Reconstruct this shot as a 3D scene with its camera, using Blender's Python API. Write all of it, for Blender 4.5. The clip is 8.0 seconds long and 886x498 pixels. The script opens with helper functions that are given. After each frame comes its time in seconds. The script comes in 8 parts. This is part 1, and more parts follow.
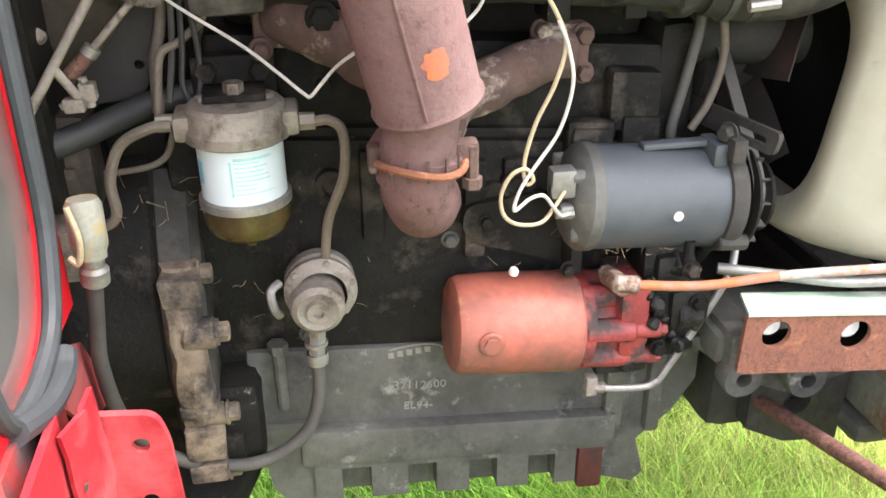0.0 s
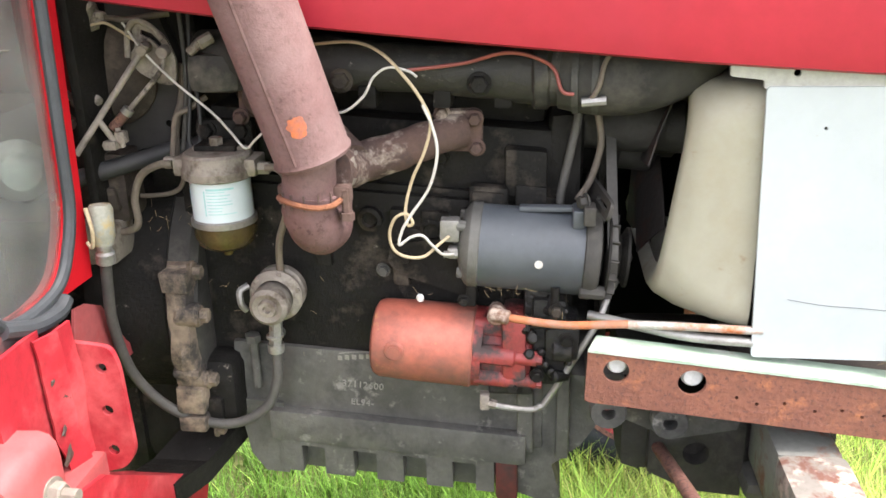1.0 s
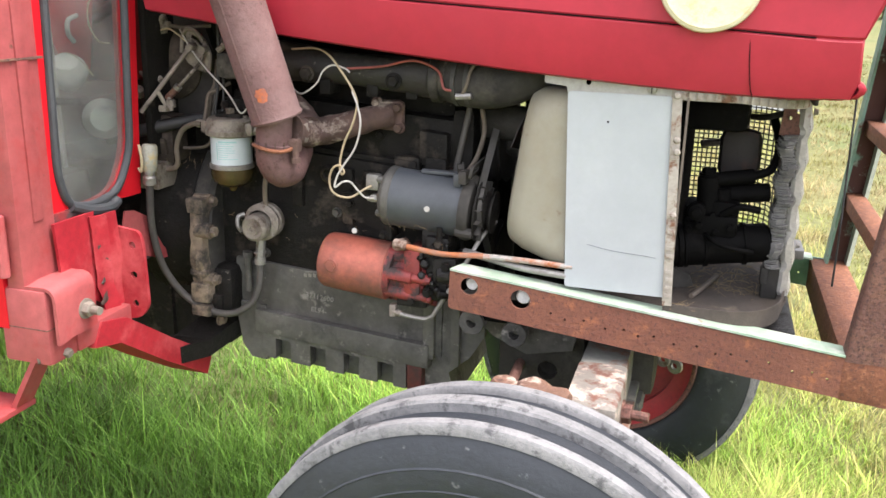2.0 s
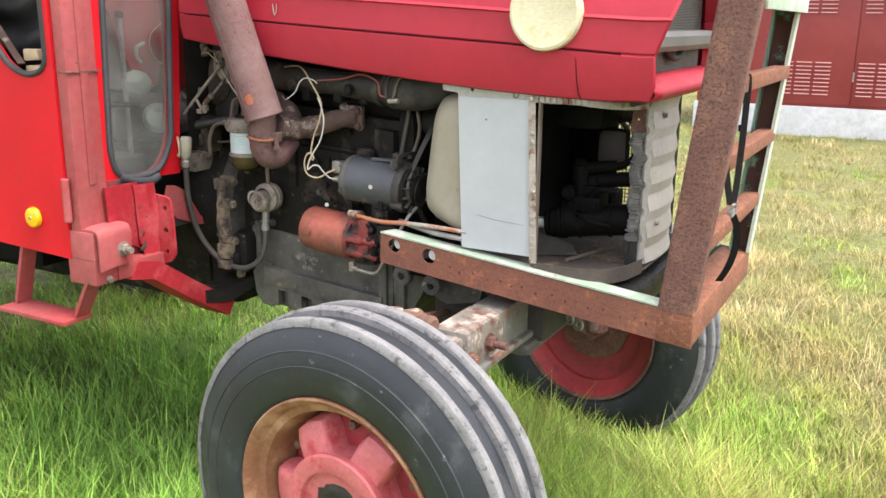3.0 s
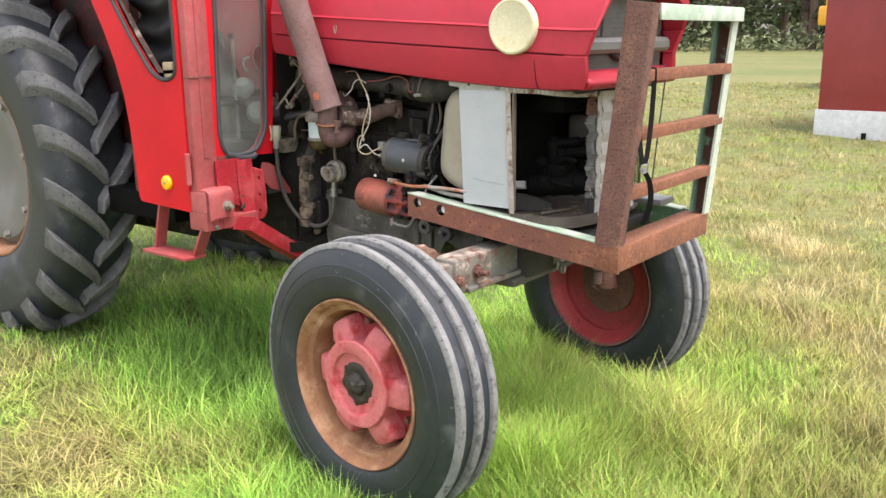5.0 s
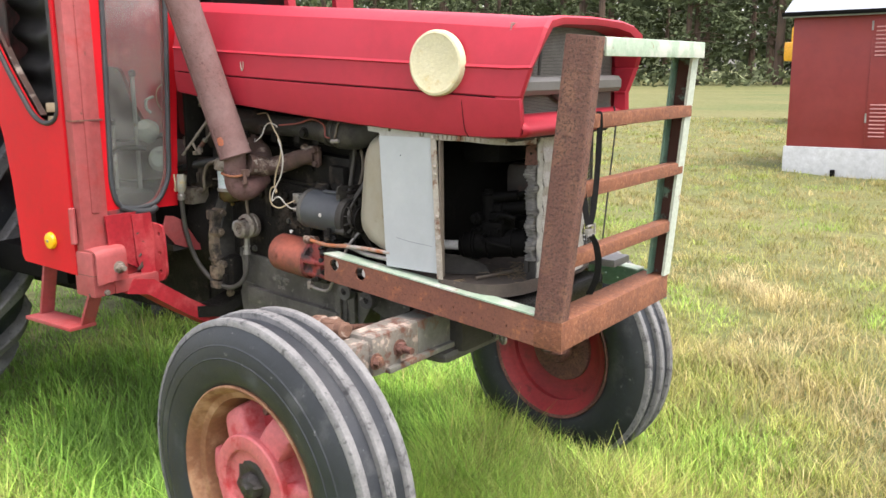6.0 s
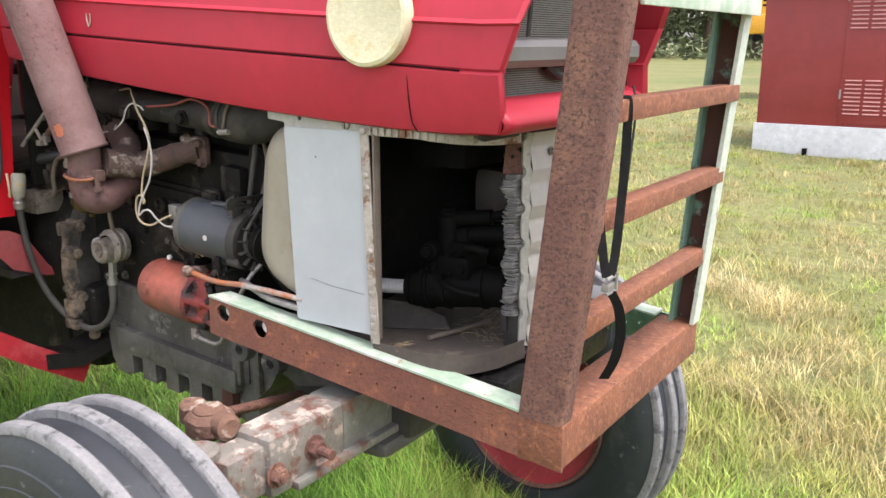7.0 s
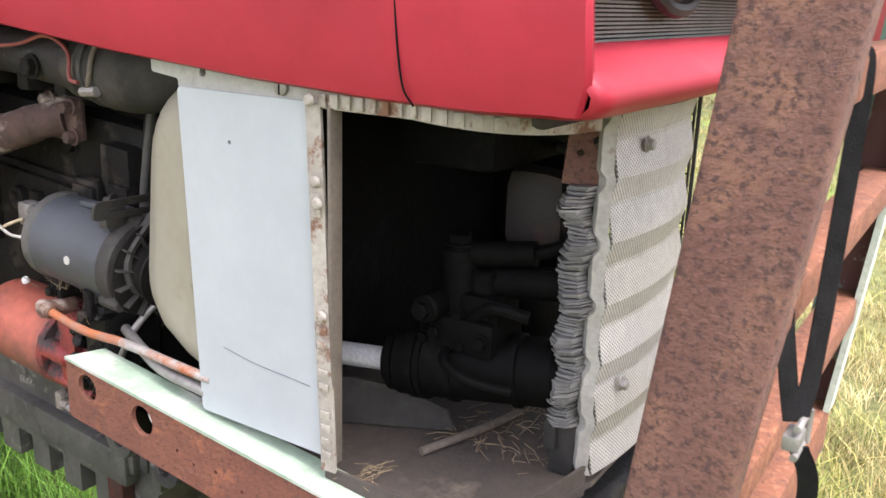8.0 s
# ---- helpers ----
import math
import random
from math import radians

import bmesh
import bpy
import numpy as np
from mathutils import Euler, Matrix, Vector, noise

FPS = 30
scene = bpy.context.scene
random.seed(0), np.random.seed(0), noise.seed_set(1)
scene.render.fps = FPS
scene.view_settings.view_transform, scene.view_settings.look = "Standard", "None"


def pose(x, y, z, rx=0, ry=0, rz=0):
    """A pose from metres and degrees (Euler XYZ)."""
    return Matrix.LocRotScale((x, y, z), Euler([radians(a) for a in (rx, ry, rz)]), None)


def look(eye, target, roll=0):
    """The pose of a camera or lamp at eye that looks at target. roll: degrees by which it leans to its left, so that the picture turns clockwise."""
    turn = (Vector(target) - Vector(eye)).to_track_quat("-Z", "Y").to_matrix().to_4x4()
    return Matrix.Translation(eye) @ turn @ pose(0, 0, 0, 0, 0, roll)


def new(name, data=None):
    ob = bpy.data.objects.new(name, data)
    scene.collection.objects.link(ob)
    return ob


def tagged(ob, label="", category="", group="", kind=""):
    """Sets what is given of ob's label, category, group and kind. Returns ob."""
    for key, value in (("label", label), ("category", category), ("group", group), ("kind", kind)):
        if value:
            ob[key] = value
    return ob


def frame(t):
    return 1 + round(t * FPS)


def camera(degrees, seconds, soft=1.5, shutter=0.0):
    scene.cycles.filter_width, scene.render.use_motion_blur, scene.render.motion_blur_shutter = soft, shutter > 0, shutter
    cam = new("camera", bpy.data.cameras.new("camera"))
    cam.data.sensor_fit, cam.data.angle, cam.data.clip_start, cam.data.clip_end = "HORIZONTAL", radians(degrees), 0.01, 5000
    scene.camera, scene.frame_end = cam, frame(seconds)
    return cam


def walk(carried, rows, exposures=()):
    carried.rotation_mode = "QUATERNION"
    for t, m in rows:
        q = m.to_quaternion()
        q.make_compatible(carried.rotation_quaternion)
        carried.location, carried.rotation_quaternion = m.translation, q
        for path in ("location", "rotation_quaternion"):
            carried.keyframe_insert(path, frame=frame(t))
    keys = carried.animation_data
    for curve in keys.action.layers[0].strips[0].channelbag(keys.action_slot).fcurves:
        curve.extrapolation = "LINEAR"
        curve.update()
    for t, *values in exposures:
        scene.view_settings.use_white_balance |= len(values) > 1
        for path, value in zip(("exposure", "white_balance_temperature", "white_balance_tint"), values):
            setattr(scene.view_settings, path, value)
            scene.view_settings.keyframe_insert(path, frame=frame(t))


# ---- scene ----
cam = camera(53.8, 8.0, shutter=0.12)
PATH = [
    (0, (-0.465, -1.03, 1.344), (-0.154, 0.723, 0.434), -0.6),
    (0.5, (-0.283, -1.118, 1.368), (-0.313, 0.714, 0.565), -1.0),
    (1, (-0.065, -1.334, 1.382), (-0.292, 0.524, 0.678), -1.4),
    (1.5, (0.121, -1.621, 1.369), (-0.224, 0.229, 0.693), -0.4),
    (2, (0.432, -1.793, 1.353), (-0.122, 0.043, 0.784), 1.4),
    (2.2, (0.565, -1.848, 1.358), (-0.084, -0.038, 0.808), 0.8),
    (3.3, (1.333, -2.143, 1.356), (0.313, -0.496, 0.863), 1.2),
    (3.5, (1.455, -2.201, 1.359), (0.369, -0.593, 0.872), 1.2),
    (4, (1.683, -2.392, 1.345), (0.513, -0.839, 0.876), -0.2),
    (4.2, (1.762, -2.465, 1.346), (0.571, -0.933, 0.861), 0.4),
    (5.3, (1.849, -2.439, 1.344), (0.65, -0.905, 0.886), -1.3),
    (5.5, (1.815, -2.39, 1.342), (0.643, -0.831, 0.902), -1.4),
    (6, (1.723, -2.056, 1.353), (0.554, -0.482, 0.958), -0.6),
    (6.5, (1.529, -1.746, 1.338), (0.407, -0.14, 0.936), 0.0),
    (7, (1.29, -1.416, 1.336), (0.212, 0.205, 0.876), 0.1),
    (7.5, (1.104, -1.098, 1.313), (0.006, 0.486, 0.777), 1.7),
    (8, (0.903, -0.879, 1.285), (-0.132, 0.741, 0.733), 1.9),
]
EXPOSURES = [(0.0, 3.05, 6700, 13), (0.5, 3.1, 6700, 13), (1.0, 2.8, 6700, 14), (2.0, 2.27, 6700, 16), (4.0, 1.95, 6800, 15), (6.0, 1.85, 6800, 16), (7.0, 1.95, 6600, 18), (8.0, 2.3, 6500, 19)]
walk(cam, [(t, look(eye, target, roll)) for t, eye, target, roll in PATH], EXPOSURES)

# ---- daylight: thin bright overcast, veiled sun high over the tractor's front ----
SUN_ELEV, SUN_AZ = 70.0, 95.0          # azimuth: degrees from +y towards +x
world = bpy.data.worlds.new("world")
scene.world = world
world.use_nodes = True
wn = world.node_tree.nodes
sky = wn.new("ShaderNodeTexSky")
sky.sky_type = "NISHITA"
sky.sun_disc = False
sky.sun_elevation = radians(SUN_ELEV)
sky.sun_rotation = radians(SUN_AZ)
sky.air_density, sky.dust_density, sky.ozone_density = 1.0, 3.0, 1.0
wn["Background"].inputs["Strength"].default_value = 0.15
veil = wn.new("ShaderNodeHueSaturation")            # cloud veil: the sky's colour, greyed
veil.inputs["Saturation"].default_value = 0.35
world.node_tree.links.new(sky.outputs["Color"], veil.inputs["Color"])
world.node_tree.links.new(veil.outputs["Color"], wn["Background"].inputs["Color"])
sun_data = bpy.data.lights.new("sun", "SUN")
sun_data.energy, sun_data.angle, sun_data.color = 1.0, radians(30.0), (1.0, 0.96, 0.90)
sun = new("sun", sun_data)
_d = Vector((math.sin(radians(SUN_AZ)) * math.cos(radians(SUN_ELEV)), math.cos(radians(SUN_AZ)) * math.cos(radians(SUN_ELEV)), math.sin(radians(SUN_ELEV))))
sun.matrix_world = look(_d * 50, (0, 0, 0))


# ---- materials ----
def surf(name, a, b, scale=10.0, rough=(0.45, 0.7), metal=0.0, bump=0.15, bscale=80.0, patch=None, pscale=4.0, pcut=0.58, psoft=0.06, prough=0.85,
         patch2=None, p2scale=14.0, p2cut=0.62, p2soft=0.04, island=0.0, stretch=None, spec=0.5, coat=0.0, grain=0.45):
    """Two noise scales of colour, up to two kinds of patches with a shape of their own, and fine relief."""
    m = bpy.data.materials.new(name)
    m.use_nodes = True
    n, l = m.node_tree.nodes, m.node_tree.links
    bsdf = n["Principled BSDF"]
    tc = n.new("ShaderNodeTexCoord")
    src = tc.outputs["Object"]
    if stretch:
        mp = n.new("ShaderNodeMapping")
        mp.inputs["Scale"].default_value = stretch
        l.new(src, mp.inputs["Vector"])
        src = mp.outputs["Vector"]

    def tex(sc, detail=6.0, rg=0.6):
        t = n.new("ShaderNodeTexNoise")
        t.inputs["Scale"].default_value, t.inputs["Detail"].default_value, t.inputs["Roughness"].default_value = sc, detail, rg
        l.new(src, t.inputs["Vector"])
        return t

    def ramp(fac, lo, hi, c0=(0, 0, 0, 1), c1=(1, 1, 1, 1)):
        r = n.new("ShaderNodeValToRGB")
        r.color_ramp.elements[0].position, r.color_ramp.elements[1].position = lo, hi
        r.color_ramp.elements[0].color, r.color_ramp.elements[1].color = c0, c1
        l.new(fac, r.inputs["Fac"])
        return r.outputs["Color"]

    def mix(fac, c0, c1):
        x = n.new("ShaderNodeMix")
        x.data_type = "RGBA"
        l.new(fac, x.inputs["Factor"])
        for sock, c in ((x.inputs["A"], c0), (x.inputs["B"], c1)):
            if isinstance(c, tuple):
                sock.default_value = (*c, 1)
            else:
                l.new(c, sock)
        return x.outputs["Result"]

    big = tex(scale)
    col = mix(ramp(big.outputs["Fac"], 0.35, 0.65), a, b)
    fine = tex(scale * 9, 8, 0.7)
    dark = n.new("ShaderNodeMix")
    dark.data_type, dark.blend_type = "RGBA", "MULTIPLY"
    dark.inputs["Factor"].default_value = grain
    l.new(col, dark.inputs["A"])
    l.new(ramp(fine.outputs["Fac"], 0.3, 0.7, (0.45, 0.45, 0.45, 1), (1.25, 1.25, 1.25, 1)), dark.inputs["B"])
    col = dark.outputs["Result"]
    rg = n.new("ShaderNodeMapRange")
    rg.inputs["To Min"].default_value, rg.inputs["To Max"].default_value = rough
    l.new(fine.outputs["Fac"], rg.inputs["Value"])
    rough_out = rg.outputs["Result"]
    height = fine.outputs["Fac"]
    for pc, ps, cut, soft in ((patch, pscale, pcut, psoft), (patch2, p2scale, p2cut, p2soft)):
        if pc:
            p = ramp(tex(ps, 9, 0.68).outputs["Fac"], cut - soft, cut + soft)
            col = mix(p, col, pc)
            mr = n.new("ShaderNodeMix")
            l.new(p, mr.inputs["Factor"])
            l.new(rough_out, mr.inputs["A"])
            mr.inputs["B"].default_value = prough
            rough_out = mr.outputs["Result"]
    if island:
        geo = n.new("ShaderNodeNewGeometry")
        hsv = n.new("ShaderNodeHueSaturation")
        mr = n.new("ShaderNodeMapRange")
        mr.inputs["To Min"].default_value, mr.inputs["To Max"].default_value = 1 - island, 1 + island
        l.new(geo.outputs["Random Per Island"], mr.inputs["Value"])
        l.new(mr.outputs["Result"], hsv.inputs["Value"])
        l.new(col, hsv.inputs["Color"])
        col = hsv.outputs["Color"]
    l.new(col, bsdf.inputs["Base Color"])
    l.new(rough_out, bsdf.inputs["Roughness"])
    bsdf.inputs["Metallic"].default_value = metal
    bsdf.inputs["Specular IOR Level"].default_value = spec
    bsdf.inputs["Coat Weight"].default_value = coat
    if bump:
        bp = n.new("ShaderNodeBump")
        bp.inputs["Strength"].default_value, bp.inputs["Distance"].default_value = bump, 0.004
        rel = tex(bscale, 6, 0.65)
        add = n.new("ShaderNodeMath")
        l.new(rel.outputs["Fac"], add.inputs[0])
        l.new(height, add.inputs[1])
        l.new(add.outputs[0], bp.inputs["Height"])
        l.new(bp.outputs["Normal"], bsdf.inputs["Normal"])
    return m


def glass(name, tint=(0.9, 0.95, 0.93), rough=0.02, clear=0.8):
    """A thin clear pane: mostly let through, with real gloss on it."""
    m = bpy.data.materials.new(name)
    m.use_nodes = True
    n, l = m.node_tree.nodes, m.node_tree.links
    n.remove(n["Principled BSDF"])
    tr, gl, fr, mx = n.new("ShaderNodeBsdfTransparent"), n.new("ShaderNodeBsdfGlossy"), n.new("ShaderNodeLayerWeight"), n.new("ShaderNodeMixShader")
    df, mx2, ns, rp, tc = n.new("ShaderNodeBsdfDiffuse"), n.new("ShaderNodeMixShader"), n.new("ShaderNodeTexNoise"), n.new("ShaderNodeMapRange"), n.new("ShaderNodeTexCoord")
    tr.inputs["Color"].default_value = (*tint, 1)
    gl.inputs["Roughness"].default_value = rough
    df.inputs["Color"].default_value = (0.62, 0.63, 0.60, 1)
    ns.inputs["Scale"].default_value, ns.inputs["Detail"].default_value = 7.0, 8.0
    l.new(tc.outputs["Object"], ns.inputs["Vector"])
    rp.inputs["From Min"].default_value, rp.inputs["From Max"].default_value = 0.35, 0.68
    rp.inputs["To Min"].default_value, rp.inputs["To Max"].default_value = 0.02, 1.0 - clear
    l.new(ns.outputs["Fac"], rp.inputs["Value"])
    l.new(rp.outputs["Result"], mx2.inputs["Fac"])
    l.new(tr.outputs[0], mx2.inputs[1])
    l.new(df.outputs[0], mx2.inputs[2])
    fr.inputs["Blend"].default_value = 0.22
    dim = n.new("ShaderNodeMath")
    dim.operation = "MULTIPLY_ADD"
    dim.inputs[1].default_value, dim.inputs[2].default_value = 0.75, 0.02
    l.new(fr.outputs["Facing"], dim.inputs[0])
    l.new(dim.outputs[0], mx.inputs["Fac"])
    l.new(mx2.outputs[0], mx.inputs[1])
    l.new(gl.outputs[0], mx.inputs[2])
    l.new(mx.outputs[0], n["Material Output"].inputs["Surface"])
    return m


RED = surf("red_paint", (0.395, 0.023, 0.041), (0.335, 0.019, 0.035), 3, (0.36, 0.55), bump=0.03, patch=(0.36, 0.026, 0.046), pscale=2.2, pcut=0.60, psoft=0.14, prough=0.6, spec=0.35, grain=0.22)
RED_DOOR = surf("door_red_paint", (0.58, 0.010, 0.018), (0.50, 0.009, 0.016), 3, (0.42, 0.6), spec=0.22, bump=0.03, patch=(0.35, 0.03, 0.02), pscale=5, pcut=0.7, psoft=0.05, prough=0.6, grain=0.18)
RED_OLD = surf("faded_red_paint", (0.37, 0.085, 0.085), (0.30, 0.055, 0.057), 5, (0.5, 0.75), bump=0.08, patch=(0.33, 0.03, 0.03), pscale=7, pcut=0.6, psoft=0.1, patch2=(0.13, 0.055, 0.04), p2scale=22, p2cut=0.68)
RED_DARK = surf("grimy_dark_red_paint", (0.27, 0.014, 0.016), (0.18, 0.012, 0.013), 6, (0.5, 0.8), bump=0.1, patch=(0.05, 0.03, 0.03), pscale=8, pcut=0.58)
RED_WORN = surf("worn_chipped_red_paint", (0.37, 0.022, 0.032), (0.30, 0.016, 0.025), 7, (0.45, 0.65), bump=0.12, patch=(0.50, 0.085, 0.09), pscale=9, pcut=0.60, psoft=0.1, patch2=(0.09, 0.045, 0.038), p2scale=34, p2cut=0.70, p2soft=0.02, spec=0.3)
PINK = surf("sun_bleached_red_paint", (0.58, 0.160, 0.168), (0.50, 0.110, 0.118), 9, (0.5, 0.7), bump=0.1, patch=(0.42, 0.045, 0.05), pscale=12, pcut=0.6, patch2=(0.10, 0.05, 0.04), p2scale=26, p2cut=0.7)
RUST = surf("orange_rust", (0.235, 0.088, 0.042), (0.165, 0.062, 0.033), 14, (0.75, 0.95), bump=0.5, bscale=160, patch=(0.29, 0.122, 0.062), pscale=80, pcut=0.58, patch2=(0.105, 0.042, 0.028), p2scale=130, p2cut=0.585)
RUST_DARK = surf("pitted_brown_rust", (0.165, 0.080, 0.060), (0.135, 0.058, 0.044), 10, (0.6, 0.85), bump=0.7, bscale=120, patch2=(0.072, 0.037, 0.032), p2scale=165, p2cut=0.555, p2soft=0.05, patch=(0.215, 0.108, 0.070), pscale=18, pcut=0.57, psoft=0.08)
RAIL = surf("rusty_red_oxide", (0.215, 0.083, 0.049), (0.160, 0.060, 0.040), 8, (0.65, 0.85), bump=0.6, bscale=140, patch=(0.33, 0.125, 0.058), pscale=24, pcut=0.61, patch2=(0.105, 0.044, 0.036), p2scale=150, p2cut=0.58, p2soft=0.05)
GREEN = surf("pale_green_paint", (0.31, 0.43, 0.315), (0.37, 0.465, 0.36), 6, (0.5, 0.7), bump=0.12, patch=(0.24, 0.085, 0.045), pscale=18, pcut=0.66, psoft=0.03, patch2=(0.47, 0.50, 0.44), p2scale=11, p2cut=0.56)
GREEN_TEAL = surf("teal_green_paint", (0.13, 0.25, 0.19), (0.17, 0.30, 0.23), 7, (0.45, 0.65), bump=0.12, patch=(0.10, 0.040, 0.030), pscale=6, pcut=0.60, psoft=0.02, patch2=(0.35, 0.42, 0.34), p2scale=22, p2cut=0.64)
EDGE_WHITE = surf("chalky_white_green_paint", (0.52, 0.58, 0.50), (0.45, 0.51, 0.43), 9, (0.5, 0.7), bump=0.12, patch=(0.24, 0.11, 0.06), pscale=20, pcut=0.67, psoft=0.03)
GREEN_DARK = surf("sea_green_paint", (0.13, 0.25, 0.19), (0.17, 0.30, 0.23), 7, (0.45, 0.65), bump=0.12, patch=(0.085, 0.036, 0.028), pscale=5, pcut=0.46, psoft=0.02, patch2=(0.35, 0.42, 0.34), p2scale=22, p2cut=0.66)
WHITE = surf("white_sheet_metal_paint", (0.405, 0.437, 0.452), (0.38, 0.412, 0.427), 3, (0.3, 0.45), bump=0.02, patch=(0.335, 0.365, 0.38), pscale=5, pcut=0.56, psoft=0.16, prough=0.5, patch2=(0.30, 0.16, 0.08), p2scale=24, p2cut=0.735, p2soft=0.03, grain=0.10)
CREAM_SHROUD = surf("aged_cream_fibreglass", (0.33, 0.32, 0.255), (0.28, 0.265, 0.205), 4, (0.4, 0.6), bump=0.05, patch=(0.25, 0.215, 0.145), pscale=5, pcut=0.57, psoft=0.14, patch2=(0.20, 0.13, 0.075), p2scale=16, p2cut=0.68, p2soft=0.06, grain=0.12)
CREAM = surf("flaking_cream_paint", (0.60, 0.56, 0.36), (0.64, 0.60, 0.42), 14, (0.5, 0.7), bump=0.3, bscale=50, patch=(0.54, 0.45, 0.24), pscale=26, pcut=0.62, grain=0.25)
STRIP = surf("rust_stained_white_strip", (0.42, 0.39, 0.34), (0.31, 0.28, 0.235), 12, (0.5, 0.7), bump=0.15, patch=(0.17, 0.085, 0.05), pscale=22, pcut=0.57, psoft=0.04, patch2=(0.16, 0.08, 0.05), p2scale=60, p2cut=0.62)
CAST = surf("oily_black_casting", (0.020, 0.0185, 0.0165), (0.0045, 0.0044, 0.0042), 8, (0.4, 0.75), bump=0.6, bscale=100, patch=(0.110, 0.092, 0.074), pscale=8, pcut=0.63, psoft=0.10, patch2=(0.20, 0.18, 0.15), p2scale=65, p2cut=0.70, p2soft=0.04, spec=0.14)
OIL_BLACK = surf("wet_oily_black", (0.006, 0.0058, 0.0056), (0.012, 0.0115, 0.011), 16, (0.25, 0.5), bump=0.6, bscale=110, patch=(0.040, 0.036, 0.030), pscale=22, pcut=0.60, spec=0.35)
CAST_DUSTY = surf("dusty_dark_casting", (0.055, 0.052, 0.047), (0.028, 0.027, 0.025), 8, (0.55, 0.8), bump=0.35, bscale=100, patch=(0.085, 0.078, 0.066), pscale=9, pcut=0.64, psoft=0.1, spec=0.25)
CAST_GREY = surf("grimy_grey_casting", (0.118, 0.115, 0.104), (0.056, 0.055, 0.050), 8, (0.5, 0.75), bump=0.35, bscale=100, patch=(0.026, 0.026, 0.025), pscale=7, pcut=0.60, psoft=0.08, patch2=(0.22, 0.212, 0.19), p2scale=24, p2cut=0.635, p2soft=0.05)
CAST_MUD = surf("mud_caked_casting", (0.33, 0.26, 0.185), (0.16, 0.12, 0.088), 9, (0.75, 0.95), bump=0.4, bscale=70, patch=(0.035, 0.030, 0.026), pscale=11, pcut=0.525, psoft=0.06, patch2=(0.40, 0.35, 0.27), p2scale=20, p2cut=0.66)
CAST_ALU = surf("dusty_die_cast_alloy", (0.30, 0.27, 0.23), (0.21, 0.18, 0.15), 14, (0.5, 0.75), metal=0.35, bump=0.25, patch=(0.11, 0.085, 0.065), pscale=18, pcut=0.57)
EXHAUST = surf("pink_brown_heat_rust", (0.142, 0.078, 0.073), (0.104, 0.052, 0.049), 6, (0.7, 0.9), bump=0.4, bscale=150, patch=(0.060, 0.030, 0.027), pscale=110, pcut=0.595, psoft=0.05, patch2=(0.180, 0.118, 0.112), p2scale=6, p2cut=0.55, p2soft=0.14, spec=0.25, grain=0.55)
MANIFOLD = surf("scaly_manifold_rust", (0.120, 0.071, 0.057), (0.072, 0.045, 0.038), 14, (0.8, 0.95), bump=0.6, bscale=90, patch=(0.34, 0.28, 0.235), pscale=18, pcut=0.60, psoft=0.05, patch2=(0.065, 0.042, 0.038), p2scale=24, p2cut=0.6)
ORANGE = surf("brick_orange_paint", (0.40, 0.112, 0.075), (0.33, 0.086, 0.058), 7, (0.42, 0.6), bump=0.1, patch=(0.10, 0.070, 0.055), pscale=7, pcut=0.575, psoft=0.14, patch2=(0.40, 0.20, 0.09), p2scale=26, p2cut=0.66)
ORANGE_SPOT = surf("bright_orange_paint_spot", (0.58, 0.150, 0.045), (0.50, 0.125, 0.045), 60, (0.6, 0.8), bump=0.3, bscale=150, patch=(0.20, 0.102, 0.094), pscale=75, pcut=0.54, psoft=0.16)
RED_CAST = surf("chipped_red_casting", (0.29, 0.042, 0.038), (0.20, 0.032, 0.030), 20, (0.35, 0.6), bump=0.3, patch=(0.05, 0.034, 0.032), pscale=24, pcut=0.54, patch2=(0.55, 0.50, 0.47), p2scale=38, p2cut=0.68, p2soft=0.02)
DYNAMO = surf("slate_blue_grey_paint", (0.068, 0.077, 0.087), (0.050, 0.057, 0.065), 8, (0.38, 0.55), bump=0.05, patch=(0.085, 0.095, 0.105), pscale=6, pcut=0.6, psoft=0.12, patch2=(0.33, 0.34, 0.34), p2scale=50, p2cut=0.73, grain=0.25)
STEEL_DULL = surf("dull_zinc_steel", (0.36, 0.35, 0.33), (0.25, 0.24, 0.225), 20, (0.4, 0.6), metal=0.6, bump=0.1, patch=(0.20, 0.11, 0.06), pscale=22, pcut=0.66)
PIPE_RUST = surf("rusting_zinc_pipe", (0.45, 0.43, 0.40), (0.36, 0.34, 0.31), 16, (0.45, 0.6), metal=0.4, bump=0.1, patch=(0.40, 0.13, 0.045), pscale=7, pcut=0.50, psoft=0.05)
PIPE_ORANGE = surf("orange_rusted_pipe", (0.42, 0.14, 0.055), (0.34, 0.12, 0.06), 14, (0.7, 0.9), bump=0.25, patch=(0.30, 0.16, 0.11), pscale=16, pcut=0.56)
PIPE_DUST = surf("dusty_brown_pipe", (0.17, 0.14, 0.11), (0.12, 0.10, 0.082), 22, (0.6, 0.8), metal=0.15, bump=0.12)
CHROME = surf("polished_rod_steel", (0.85, 0.85, 0.86), (0.75, 0.75, 0.76), 30, (0.25, 0.35), metal=0.35, bump=0.0)
RUBBER = surf("black_rubber", (0.020, 0.020, 0.021), (0.030, 0.030, 0.030), 20, (0.5, 0.7), bump=0.1)
RUBBER_GREY = surf("weathered_grey_rubber", (0.048, 0.054, 0.060), (0.032, 0.036, 0.040), 12, (0.5, 0.65), bump=0.1)
